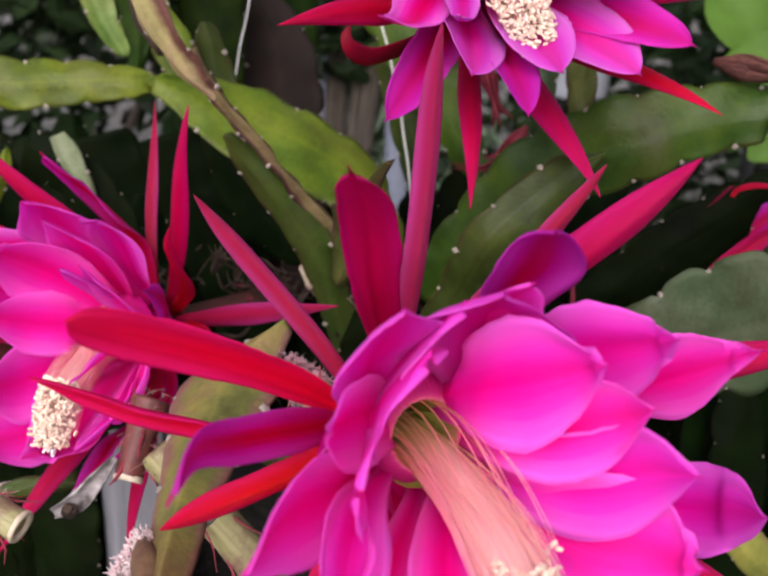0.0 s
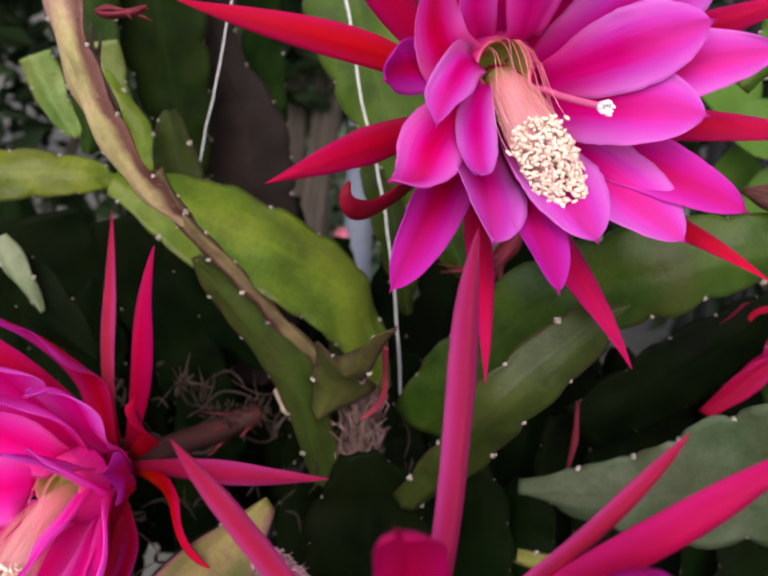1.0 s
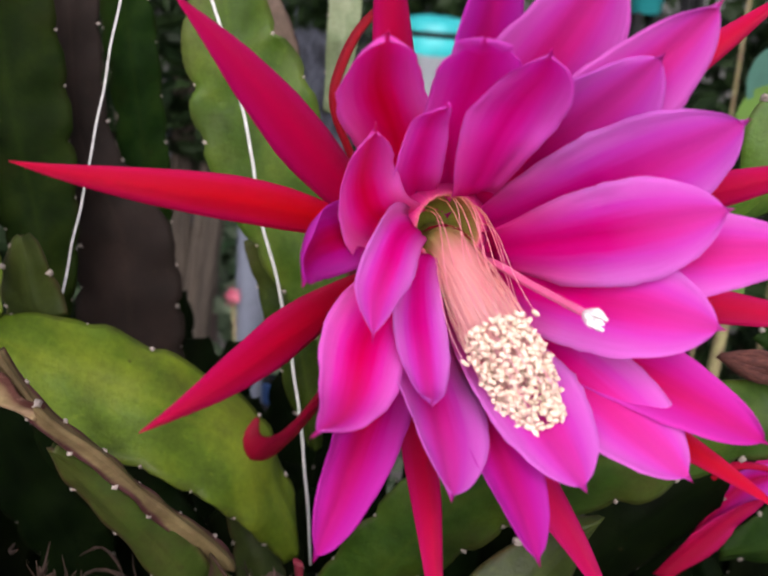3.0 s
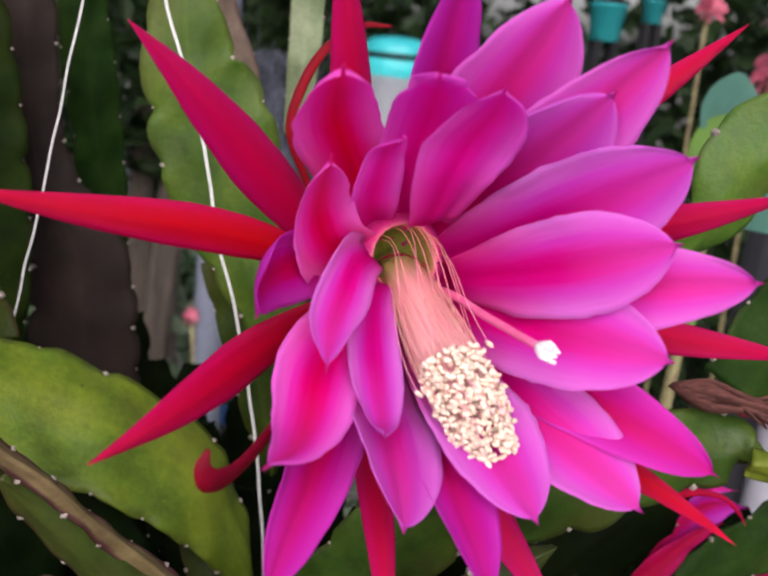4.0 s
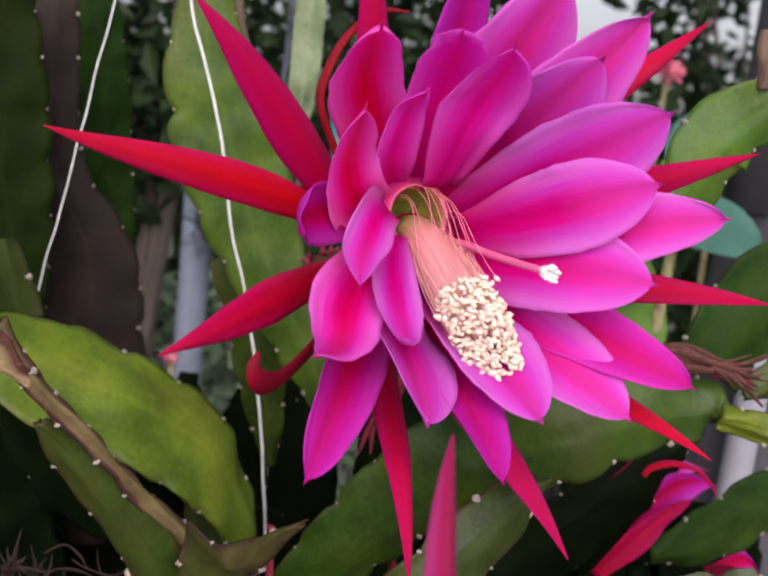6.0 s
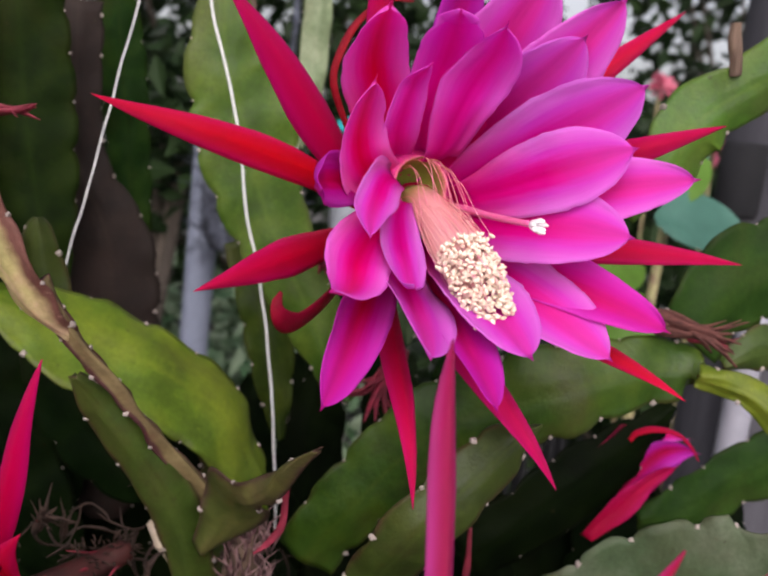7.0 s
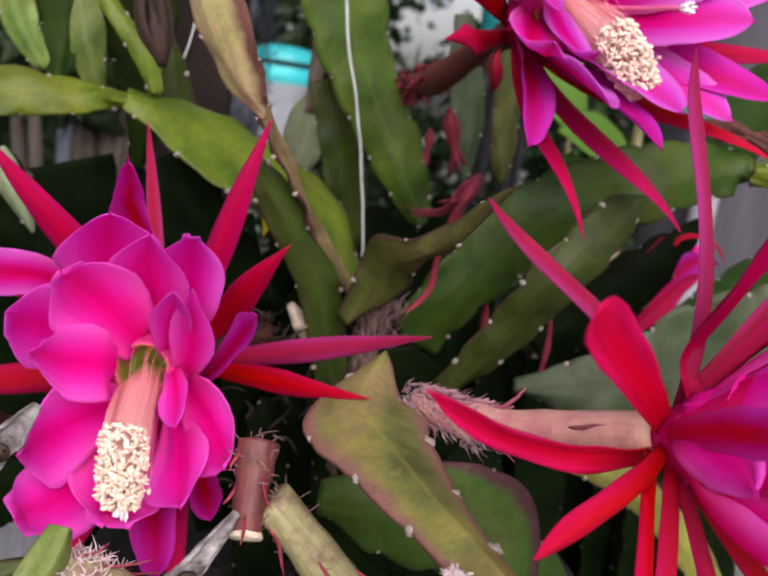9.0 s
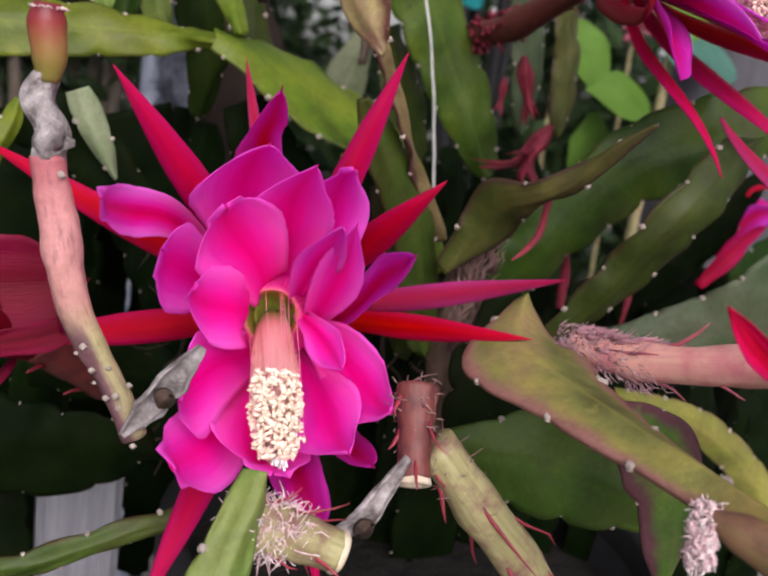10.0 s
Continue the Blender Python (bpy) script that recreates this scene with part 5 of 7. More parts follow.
flat_stem("long green flat cactus stem running under the open flower", "green", [((69, 500, 1139), (11, 0, -11)), ((86, 490, 1170), (13, 0, -12)), ((115, 475, 1210), (12, -5, -15)), ((149, 458, 1231), (12, -3, -17)), ((182, 458, 1242), (10, -3, -14)), ((208, 458, 1246), (4, -3, -12)), ((215, 455, 1245), (2, 0, -6)), ((220, 453, 1244), (1, 0, -2))], seed=8)
flat_stem("dull olive flat cactus stem with notched margin", "olive", [((62, 440, 1134), (6, 0, -2)), ((79, 425, 1164), (8, 0, -7)), ((93, 408, 1198), (11, -2, -5)), ((120, 415, 1223), (11, 0, -4)), ((135, 420, 1232), (2, 0, 0))], seed=9)
flat_stem("slim yellow-green cactus stem with brown margins", "yellow", [((208, 445, 1247), (2, 0, -5)), ((228, 440, 1243), (1, 0, -7)), ((245, 435, 1232), (-2, 0, -9)), ((269, 430, 1215), (-4, 0, -9)), ((276, 429, 1210), (-1, 0, -3))], seed=10)
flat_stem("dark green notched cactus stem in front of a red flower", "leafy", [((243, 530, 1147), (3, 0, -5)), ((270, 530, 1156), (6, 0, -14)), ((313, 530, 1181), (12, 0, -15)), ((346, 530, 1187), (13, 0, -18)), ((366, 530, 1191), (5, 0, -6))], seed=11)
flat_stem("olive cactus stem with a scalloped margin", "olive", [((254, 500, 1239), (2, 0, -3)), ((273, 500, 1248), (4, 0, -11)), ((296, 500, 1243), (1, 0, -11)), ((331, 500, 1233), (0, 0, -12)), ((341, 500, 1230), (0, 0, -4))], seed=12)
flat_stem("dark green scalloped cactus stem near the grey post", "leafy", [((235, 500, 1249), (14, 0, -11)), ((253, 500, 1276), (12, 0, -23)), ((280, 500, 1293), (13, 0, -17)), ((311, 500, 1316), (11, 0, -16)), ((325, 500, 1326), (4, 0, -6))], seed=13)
flat_stem("light green scalloped cactus stem reaching up", "bright", [((181, 475, 1305), (5, 0, -3)), ((195, 470, 1325), (12, 0, -3)), ((201, 468, 1344), (14, -2, -7)), ((221, 465, 1361), (12, 0, -7)), ((239, 460, 1374), (9, 0, -14)), ((262, 460, 1397), (10, 0, -12)), ((272, 460, 1407), (4, 0, -4))], seed=14)
flat_stem("green cactus stem under the flower, shade in its colour", "dark", [((152, 520, 1129), (13, 0, -9)), ((193, 520, 1162), (14, 0, -14)), ((228, 520, 1191), (11, 0, -10)), ((246, 520, 1212), (3, 0, -1))], seed=15)
flat_stem("wide grey-green dusty cactus stem", "grey", [((114, 470, 1127), (6, 0, -3)), ((141, 460, 1130), (6, 0, -14)), ((176, 450, 1138), (12, 0, -24)), ((206, 440, 1153), (20, 0, -30)), ((241, 430, 1168), (19, 0, -27)), ((253, 420, 1183), (10, 0, -12)), ((261, 414, 1193), (4, 0, -4))], seed=16)
flat_stem("broad fresh green cactus stem low in the plant", "fresh", [((-2, 400, 1103), (6, 0, -8)), ((26, 388, 1102), (9, -3, -22)), ((54, 378, 1095), (9, -3, -22)), ((86, 370, 1084), (11, 0, -14)), ((105, 370, 1072), (2, 0, -3))], seed=17)
flat_stem("thin straw-yellow cactus stem behind a blushed one", "straw", [((112, 450, 1104), (2, 0, -4)), ((127, 450, 1100), (1, 0, -6)), ((155, 450, 1092), (-1, 0, -8)), ((180, 450, 1081), (-3, 0, -9)), ((208, 448, 1060), (-6, 0, -8)), ((236, 446, 1031), (-7, 0, -7)), ((250, 445, 1012), (-4, 0, -3))], seed=18, swell=0.4)
flat_stem("green cactus stem with a dull purple margin behind a blushed one", "plum", [((14, 332, 1146), (3, 0, 3)), ((26, 331, 1139), (9, 0, 7)), ((36, 330, 1130), (13, 0, 8)), ((43, 329, 1117), (12, 0, 4)), ((46, 328, 1098), (9, 0, 1)), ((47, 328, 1086), (3, 0, 0))], seed=49, lobe=0.045, notch=0.08, swell=0.4)
flat_stem("grey-green cactus stem behind small withered flowers", "grey", [((117, 610, 1312), (6, 0, 0)), ((122, 610, 1288), (11, 0, -1)), ((129, 610, 1257), (12, 0, -1)), ((131, 610, 1228), (8, 0, 0)), ((132, 610, 1212), (2, 0, 0))], seed=50)
flat_stem("khaki cactus stem with a pinkish margin behind withered flowers", "khaki", [((140, 604, 1310), (5, 0, 0)), ((145, 604, 1288), (9, 0, -1)), ((152, 604, 1260), (10, 0, -1)), ((154, 604, 1230), (8, 0, 1)), ((155, 604, 1214), (2, 0, 0))], seed=51)
flat_stem("pale green cactus stem below the flower", "pale", [((-97, 330, 1132), (3, 0, -2)), ((-100, 325, 1125), (6, 0, -1)), ((-105, 320, 1116), (7, 0, -1)), ((-110, 315, 1105), (8, 0, -1)), ((-113, 312, 1099), (3, 0, 0))], seed=19)
flat_stem("olive cactus stem lying low beside a board", "olive", [((-163, 420, 1051), (0, 0, -6)), ((-138, 420, 1057), (1, 0, -5)), ((-116, 420, 1064), (2, 0, -5)), ((-95, 420, 1069), (1, 0, -4)), ((-91, 420, 1070), (0, 0, -1))], seed=20)
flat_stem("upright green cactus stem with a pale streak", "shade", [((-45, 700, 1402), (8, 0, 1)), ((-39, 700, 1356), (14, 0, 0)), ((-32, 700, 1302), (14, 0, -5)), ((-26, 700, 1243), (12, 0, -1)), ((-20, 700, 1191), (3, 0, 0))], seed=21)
flat_stem("broad upright green cactus stem, shade in its colour", "shade", [((-82, 620, 1375), (22, 0, 1)), ((-76, 620, 1316), (26, 0, -4)), ((-68, 620, 1270), (21, 0, -3)), ((-62, 620, 1232), (12, 0, -3)), ((-64, 620, 1204), (6, 0, 0)), ((-64, 620, 1199), (2, 0, 0))], seed=22)
flat_stem("pale mint-grey broken stem tip in the shade", "ashen", [((-133, 530, 1212), (5, 0, 2)), ((-128, 530, 1201), (7, 0, 1)), ((-121, 530, 1188), (5, 0, 1)), ((-115, 530, 1175), (1, 0, 0))], seed=23)
flat_stem("yellow-green cactus stem behind an old stalk", "yellow", [((-180, 520, 1160), (8, 0, 5)), ((-170, 520, 1176), (9, 0, 4)), ((-160, 520, 1194), (7, 0, 4)), ((-156, 520, 1206), (2, 0, 1))], seed=52)
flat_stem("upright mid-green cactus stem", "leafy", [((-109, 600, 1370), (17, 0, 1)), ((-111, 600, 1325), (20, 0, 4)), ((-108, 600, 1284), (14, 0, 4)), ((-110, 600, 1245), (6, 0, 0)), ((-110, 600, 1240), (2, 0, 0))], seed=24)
flat_stem("dry brown old cactus stem hanging upright", "bark", [((-59, 660, 1377), (13, 0, 1)), ((-55, 660, 1296), (15, 0, 1)), ((-36, 660, 1248), (25, 0, 1)), ((-31, 660, 1185), (28, 0, 1)), ((-29, 660, 1103), (26, 0, 1)), ((-28, 660, 1080), (9, 0, 0))], seed=25)
flat_stem("pale green upright cactus stem", "pale", [((-103, 600, 1298), (11, 0, 2)), ((-98, 600, 1270), (11, 0, 2)), ((-92, 600, 1248), (7, 0, 1)), ((-88, 600, 1236), (4, 0, 0))], seed=26)
flat_stem("yellow-green cactus stem leading to a joint", "yellow", [((-90, 560, 1286), (5, 0, 1)), ((-79, 555, 1273), (6, 0, 1)), ((-69, 550, 1260), (5, 0, 3)), ((-65, 540, 1247), (3, 0, 3)), ((-64, 538, 1244), (1, 0, 1))], seed=27)
flat_stem("pale green cactus stem with soft shine", "pale", [((-136, 600, 1290), (10, 0, 2)), ((-128, 600, 1269), (10, 0, 0)), ((-119, 600, 1253), (7, 0, 0)), ((-116, 600, 1248), (2, 0, 0))], seed=28)
flat_stem("small rounded olive cactus shoot at a joint", "olive", [((-54, 560, 1236), (13, 0, 0)), ((-57, 560, 1252), (11, 0, -1)), ((-58, 560, 1266), (6, 0, 0)), ((-58, 560, 1271), (2, 0, 0))], seed=29)
flat_stem("hanging green cactus stem, shade in its colour", "dark", [((-55, 560, 1214), (9, 0, 6)), ((-37, 560, 1183), (16, 0, 12)), ((-12, 560, 1153), (17, 0, 8)), ((11, 560, 1138), (5, 0, 4)), ((16, 560, 1135), (2, 0, 1))], seed=30)
flat_stem("cactus stem deep in the plant, deep shade in its green", "dark", [((-156, 640, 1193), (28, 0, 1)), ((-143, 640, 1144), (33, 0, 2)), ((-137, 640, 1092), (31, 0, 2)), ((-134, 640, 1043), (19, 0, 1)), ((-133, 640, 1026), (7, 0, 0))], seed=31)
flat_stem("cactus stem deep in the plant, deep shade in its green", "dark", [((-101, 630, 1198), (24, 0, 4)), ((-85, 630, 1147), (25, 0, 4)), ((-63, 630, 1097), (23, 0, 5)), ((-43, 630, 1050), (13, 0, 4)), ((-38, 630, 1039), (5, 0, 1))], seed=32)
flat_stem("green cactus stem behind withered stalks, shade in its colour", "dark", [((42, 450, 1151), (8, 0, 2)), ((47, 450, 1130), (23, 0, 2)), ((48, 445, 1101), (29, 0, 2)), ((50, 440, 1067), (23, 0, 1)), ((51, 437, 1047), (8, 0, 0))], seed=33)
flat_stem("broad green cactus stem low in the plant, shade in its colour", "dark", [((-166, 500, 1065), (1, 0, -24)), ((-133, 500, 1059), (3, 0, -21)), ((-103, 490, 1066), (7, 0, -12)), ((-86, 490, 1058), (1, 0, -2))], seed=34)
flat_stem("green cactus stem behind a pink stalk, shade in its colour", "dark", [((-147, 520, 1093), (3, 0, -10)), ((-121, 520, 1093), (4, 0, -19)), ((-92, 520, 1090), (3, 0, -12)), ((-81, 520, 1089), (1, 0, -4))], seed=35)
flat_stem("green cactus stem beside a red sepal, shade in its colour", "dark", [((-156, 540, 1201), (5, 0, 14)), ((-130, 540, 1189), (8, 0, 12)), ((-109, 540, 1165), (10, 0, 8)), ((-94, 540, 1151), (3, 0, 4)), ((-91, 540, 1148), (1, 0, 1))], seed=36)
flat_stem("green cactus stem with deep shade in its colour", "dark", [((19, 570, 1142), (7, 0, 12)), ((42, 560, 1120), (5, 0, 26)), ((56, 550, 1101), (5, 0, 9)), ((61, 546, 1094), (2, 0, 3))], seed=37)
flat_stem("green cactus stem hanging behind a sepal", "olive", [((29, 560, 1180), (11, 0, 2)), ((35, 560, 1146), (11, 0, 1)), ((42, 550, 1115), (11, 0, 0)), ((47, 550, 1092), (7, 0, 0)), ((48, 550, 1086), (2, 0, 0))], seed=38)
flat_stem("broad yellow-green cactus stem arching over, with a worn rib", "yellow", [((-78, 531, 1242), (3, 6, 3)), ((-55, 532, 1234), (6, 15, 9)), ((-27, 532, 1221), (8, 21, 14)), ((18, 531, 1201), (12, 24, 8)), ((42, 535, 1172), (9, 18, 3)), ((54, 540, 1140), (3, 6, 1))], 0.026, 0.10, seed=40)

flat_stem("pale whitish-green stem hanging behind the flower", "ashen", [((73, 700, 1420), (8, 0, 0)), ((74, 700, 1374), (9, 0, 1)), ((73, 700, 1338), (8, 0, 1)), ((69, 700, 1310), (4, 0, 1))], 0.03, 0.06, 0.0006, seed=46)
flat_stem("pinkish brown stem beside the green one", "umber", [((22, 660, 1410), (8, 0, 1)), ((30, 660, 1369), (9, 0, 1)), ((41, 660, 1342), (9, 0, 1)), ((44, 660, 1290), (6, 0, 0)), ((40, 655, 1240), (3, 0, 0))], 0.03, 0.10, 0.0006, seed=47)

flat_stem("pale grey-green stem standing far back", "ashen", [((70, 745, 1262), (6, 0, 1)), ((69, 745, 1250), (11, 0, 1)), ((64, 745, 1232), (17, 0, 2)), ((60, 745, 1210), (16, 0, 2)), ((57, 745, 1192), (9, 0, 1)), ((55, 745, 1182), (2, 0, 0))], 0.03, 0.06, 0.0006, seed=48)

# deeper stems, added to fill the plant's heart; near-black colour stands for shade
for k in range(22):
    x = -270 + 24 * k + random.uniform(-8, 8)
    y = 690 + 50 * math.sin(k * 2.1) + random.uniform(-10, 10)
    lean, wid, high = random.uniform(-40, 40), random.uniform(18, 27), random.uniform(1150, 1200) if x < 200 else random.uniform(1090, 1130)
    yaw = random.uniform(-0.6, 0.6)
    flat_stem("cactus stem deep in the plant, deep shade in its green", "dark", [((x + f * lean, y - 12 * math.sin(f * 3), 900 + f * (high - 900)), (wid * math.cos(yaw) * w, wid * math.sin(yaw) * w, 0)) for f, w in ((0, 0.6), (0.3, 0.9), (0.65, 1.0), (0.9, 0.8), (1.0, 0.35))], seed=60 + k)

# more added stems, near-black in place of the shade low down
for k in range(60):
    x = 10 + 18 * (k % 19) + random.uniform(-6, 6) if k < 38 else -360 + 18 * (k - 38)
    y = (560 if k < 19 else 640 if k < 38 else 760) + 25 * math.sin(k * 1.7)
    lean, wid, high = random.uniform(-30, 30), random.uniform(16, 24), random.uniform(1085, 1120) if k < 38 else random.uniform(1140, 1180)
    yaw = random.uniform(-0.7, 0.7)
    flat_stem("added cactus stem low in the plant, shade in its colour", "dark", [((x + f * lean, y - 14 * math.sin(f * 3), 900 + f * (high - 900)), (wid * math.cos(yaw) * w, wid * math.sin(yaw) * w, 0)) for f, w in ((0, 0.6), (0.3, 0.9), (0.65, 1.0), (0.9, 0.8), (1.0, 0.35))], seed=90 + k)

# stems added over the pale ground, shade in their colour
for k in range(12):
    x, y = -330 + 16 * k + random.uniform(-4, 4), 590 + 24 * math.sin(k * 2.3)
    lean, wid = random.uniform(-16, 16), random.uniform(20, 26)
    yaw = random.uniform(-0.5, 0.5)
    flat_stem("added cactus stem low in the plant, shade in its colour", "dark", [((x + f * lean, y - 14 * math.sin(f * 3), 780 + f * 240), (wid * math.cos(yaw) * w, wid * math.sin(yaw) * w, 0)) for f, w in ((0, 0.6), (0.3, 0.9), (0.65, 1.0), (0.9, 0.8), (1.0, 0.35))], seed=170 + k)

# added to close bright gaps; the near-black colour carries the shade
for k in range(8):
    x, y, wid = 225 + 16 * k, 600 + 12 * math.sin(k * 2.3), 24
    flat_stem("added cactus stem low in the plant, shade in its colour", "dark", [((x, y - 10 * math.sin(f * 3), 900 + f * 238), (wid * w, 8 * math.sin(k * 1.9) * w, 0)) for f, w in ((0, 0.6), (0.3, 0.9), (0.65, 1.0), (0.9, 0.8), (1.0, 0.35))], seed=140 + k)

# ---- twine ----
for name, pts in (("twine tied down behind the open flower", [(8, 565, 1394), (12, 565, 1368), (23, 565, 1336), (30, 565, 1306), (34, 565, 1283), (44, 565, 1248), (51, 565, 1214), (58, 565, 1170), (63, 560, 1120)]),
                  ("twine holding up a heavy stem", [(-14, 600, 1420), (-23, 600, 1375), (-29, 600, 1347), (-39, 600, 1296), (-47, 600, 1259), (-53, 598, 1230)])):
    bm = bmesh.new()
    line = spline([mm(p) for p in pts], 60)
    line = [p + Vector((noise.noise(p * 60), 0, 0)) * 0.0006 for p in line]
    tube(bm, line, 0.0007 if "tied" in name else 0.00045, 7)
    tagged(part("twine", bm, STRING), "white " + name, "twine", "white twines")


# ---- old flower tubes, withered flowers and stalks ----
def spent_tube(label, pts, radii, material, open_end=True, bracts=6, tuft=0, bract_len=0.016):
    pts = [mm(p) for p in pts]
    ob = thing("spent_flower_tube", pts[0], label, "flower tube", "spent flower tubes")
    rel = [p - pts[0] for p in pts]
    flower_tube(ob, rel, radii, material, bracts, bract_len, BRACT)
    if open_end:
        d = (rel[-1] - rel[-2]).normalized()
        r = radii[-1]
        o1 = d.orthogonal().normalized()
        o2 = d.cross(o1)
        prof = [(1.02, -0.001), (1.10, 0.0006), (1.0, 0.0014), (0.72, 0.0010), (0.55, -0.0010), (0.5, -0.003)]
        bm = bmesh.new()
        rows = [[rel[-1] + d * z + (o1 * math.cos(2 * math.pi * k / 16) + o2 * math.sin(2 * math.pi * k / 16)) * r * a * (1 + 0.06 * noise.noise(Vector((k, a * 4, r * 900)))) for k in range(16)] for a, z in prof]
        vs = sheet(bm, rows, None, close=True)
        bm.faces.new(vs[-1])
        part("cut_rim", bm, CUT, ob, "pale cut rim of the tube")
    if tuft:
        bm = bmesh.new()
        for k in range(tuft * 3):
            o = Vector((random.gauss(0, 1), random.gauss(0, 1), random.gauss(0, 1))).normalized()
            p = rel[0].lerp(rel[1], random.random()) + o * radii[0] * 0.9
            j = Vector((random.gauss(0, 1), random.gauss(0, 1), random.gauss(0, 1))) * 0.0014
            tube(bm, [p, p + o * 0.0008 + j * 0.4, p + o * 0.0014 + j, p + o * 0.0016 + j * 1.7], [0.00028, 0.00026, 0.0002, 0.00008], 3)
        tagged(part("bristles", bm, TUFT if tuft > 100 else HAIR, ob, "dry bristles"), kind="stuff")
    return ob


spent_tube("reddish-brown spent flower tube, cut open at the end", [(-36, 366, 1141), (-38.5, 358, 1130), (-41, 349, 1117)], [0.0072, 0.0056, 0.0052], TUBE_CORAL, True, 6, 22, 0.014)
spent_tube("green spent flower tube, cut open, bristly at its foot", [(-98, 332, 1116), (-86, 329, 1114), (-73, 326, 1109)], [0.0075, 0.007, 0.0058], TUBE_GREEN, True, 8, 260, 0.012)
spent_tube("yellow-green spent flower tube with purple bracts", [(-32, 356, 1126), (-15, 353, 1106), (3, 350, 1086), (21, 346, 1063)], [0.007, 0.0078, 0.0078, 0.007], TUBE_GREEN, False, 9, 30, 0.02)


def stalk(name, label, category, pts, radii, material, wob=0.35, flat=1.0, n=30, sides=10):
    pts = [mm(p) for p in pts]
    bm = bmesh.new()
    line = spline([p - pts[0] for p in pts], n)
    rr = [np.interp(k / n, np.linspace(0, 1, len(radii)), radii) / 1000 for k in range(n + 1)]
    tube(bm, line, rr, sides, wob, True, flat)
    ob = part(name, bm, material)
    ob.location = pts[0]
    return tagged(ob, label, category)


# the old stalk at the far left: bud, dry grey joint, pink stem
stem_pts = [(-150, 380, 1203), (-148, 380, 1192), (-145, 380, 1177), (-142, 379, 1163), (-136, 378, 1150), (-129, 377, 1138), (-122, 376, 1122)]
old = thing("old_flower_stalk", mm(stem_pts[0]), "pink old flower stalk with a dry grey joint and brown bud", "flower stalk")
bm = bmesh.new()
line = spline([mm(p) - mm(stem_pts[0]) for p in stem_pts], 40)
tube(bm, line, [(1 + 0.10 * noise.noise(Vector((k * 0.35, 3, 0)))) * np.interp(k / 40, [0, 0.3, 0.6, 1], [0.0046, 0.0054, 0.0046, 0.0038]) for k in range(41)], 12, 0.2)
part("stalk", bm, TUBE_STALK, old)
bm = bmesh.new()
dry = spline([Vector((0, 0, -0.002)), Vector((-0.001, 0, 0.006)), Vector((-0.003, 0.001, 0.014)), Vector((-0.002, 0.001, 0.021))], 20)
tube(bm, dry, [np.interp(k / 20, [0, 0.3, 0.7, 1], [0.0040, 0.0046, 0.0040, 0.0034]) for k in range(21)], 16, 0.9)
part("dry_joint", bm, DRY, old, "dry grey wrinkled joint")
bm = bmesh.new()
tube(bm, [Vector((0.001, -0.0020, 0.004)), Vector((0.0015, -0.0050, 0.0035)), Vector((0.0017, -0.0058, 0.0034)), Vector((0.0016, -0.0052, 0.0034)), Vector((0.0014, -0.0042, 0.0034))], [0.0046, 0.0046, 0.0036, 0.0016, 0.0012], 18, 0.5)
part("scar_ring", bm, DRY, old, "wrinkled grey ring round the scar")
bm = bmesh.new()
tube(bm, [Vector((0.0015, -0.0046, 0.0034)), Vector((0.0016, -0.0055, 0.0034))], [0.0013, 0.0012], 14, 0.3)
part("dry_scar", bm, DRYBROWN, old, "dark round scar")
bm = bmesh.new()
bud = spline([Vector((-0.001, 0.001, 0.019)), Vector((-0.001, 0.001, 0.026)), Vector((-0.002, 0.001, 0.034)), Vector((-0.002, 0.001, 0.039))], 16)
tube(bm, bud, [np.interp(k / 16, [0, 0.25, 0.7, 1], [0.0028, 0.0045, 0.0050, 0.0036]) for k in range(17)], 16, 0.10)
part("bud", bm, BUDSKIN, old, "bud, olive below and dark red above")
bm = bmesh.new()
for k in range(160):
    g = random.uniform(0, 2 * math.pi)
    o = Vector((math.cos(g), math.sin(g), random.uniform(0.0, 0.8))).normalized()
    p = Vector((-0.002, 0.001, 0.0375)) + Vector((o.x, o.y, 0)) * random.uniform(0.001, 0.0042)
    tube(bm, [p, p + o * 0.0007, p + o * 0.0012 + Vector((random.gauss(0, 1), random.gauss(0, 1), 0.6)) * 0.0005], [0.0003, 0.00026, 0.0001], 3)
tagged(part("wool", bm, TUFT, old, "white wool on the bud's cut top"), kind="stuff")
for k in range(16):
    dot = new("areole", AREOLE)
    dot.parent = old
    q = line[2 + (k * 37) % 38]
    o = Vector((random.uniform(-1, 1), -0.8, random.uniform(-1, 1))).normalized()
    dot.location = q + o * 0.0053
    z = random.uniform(0.0006, 0.0011)
    dot.scale = (z, z, z)

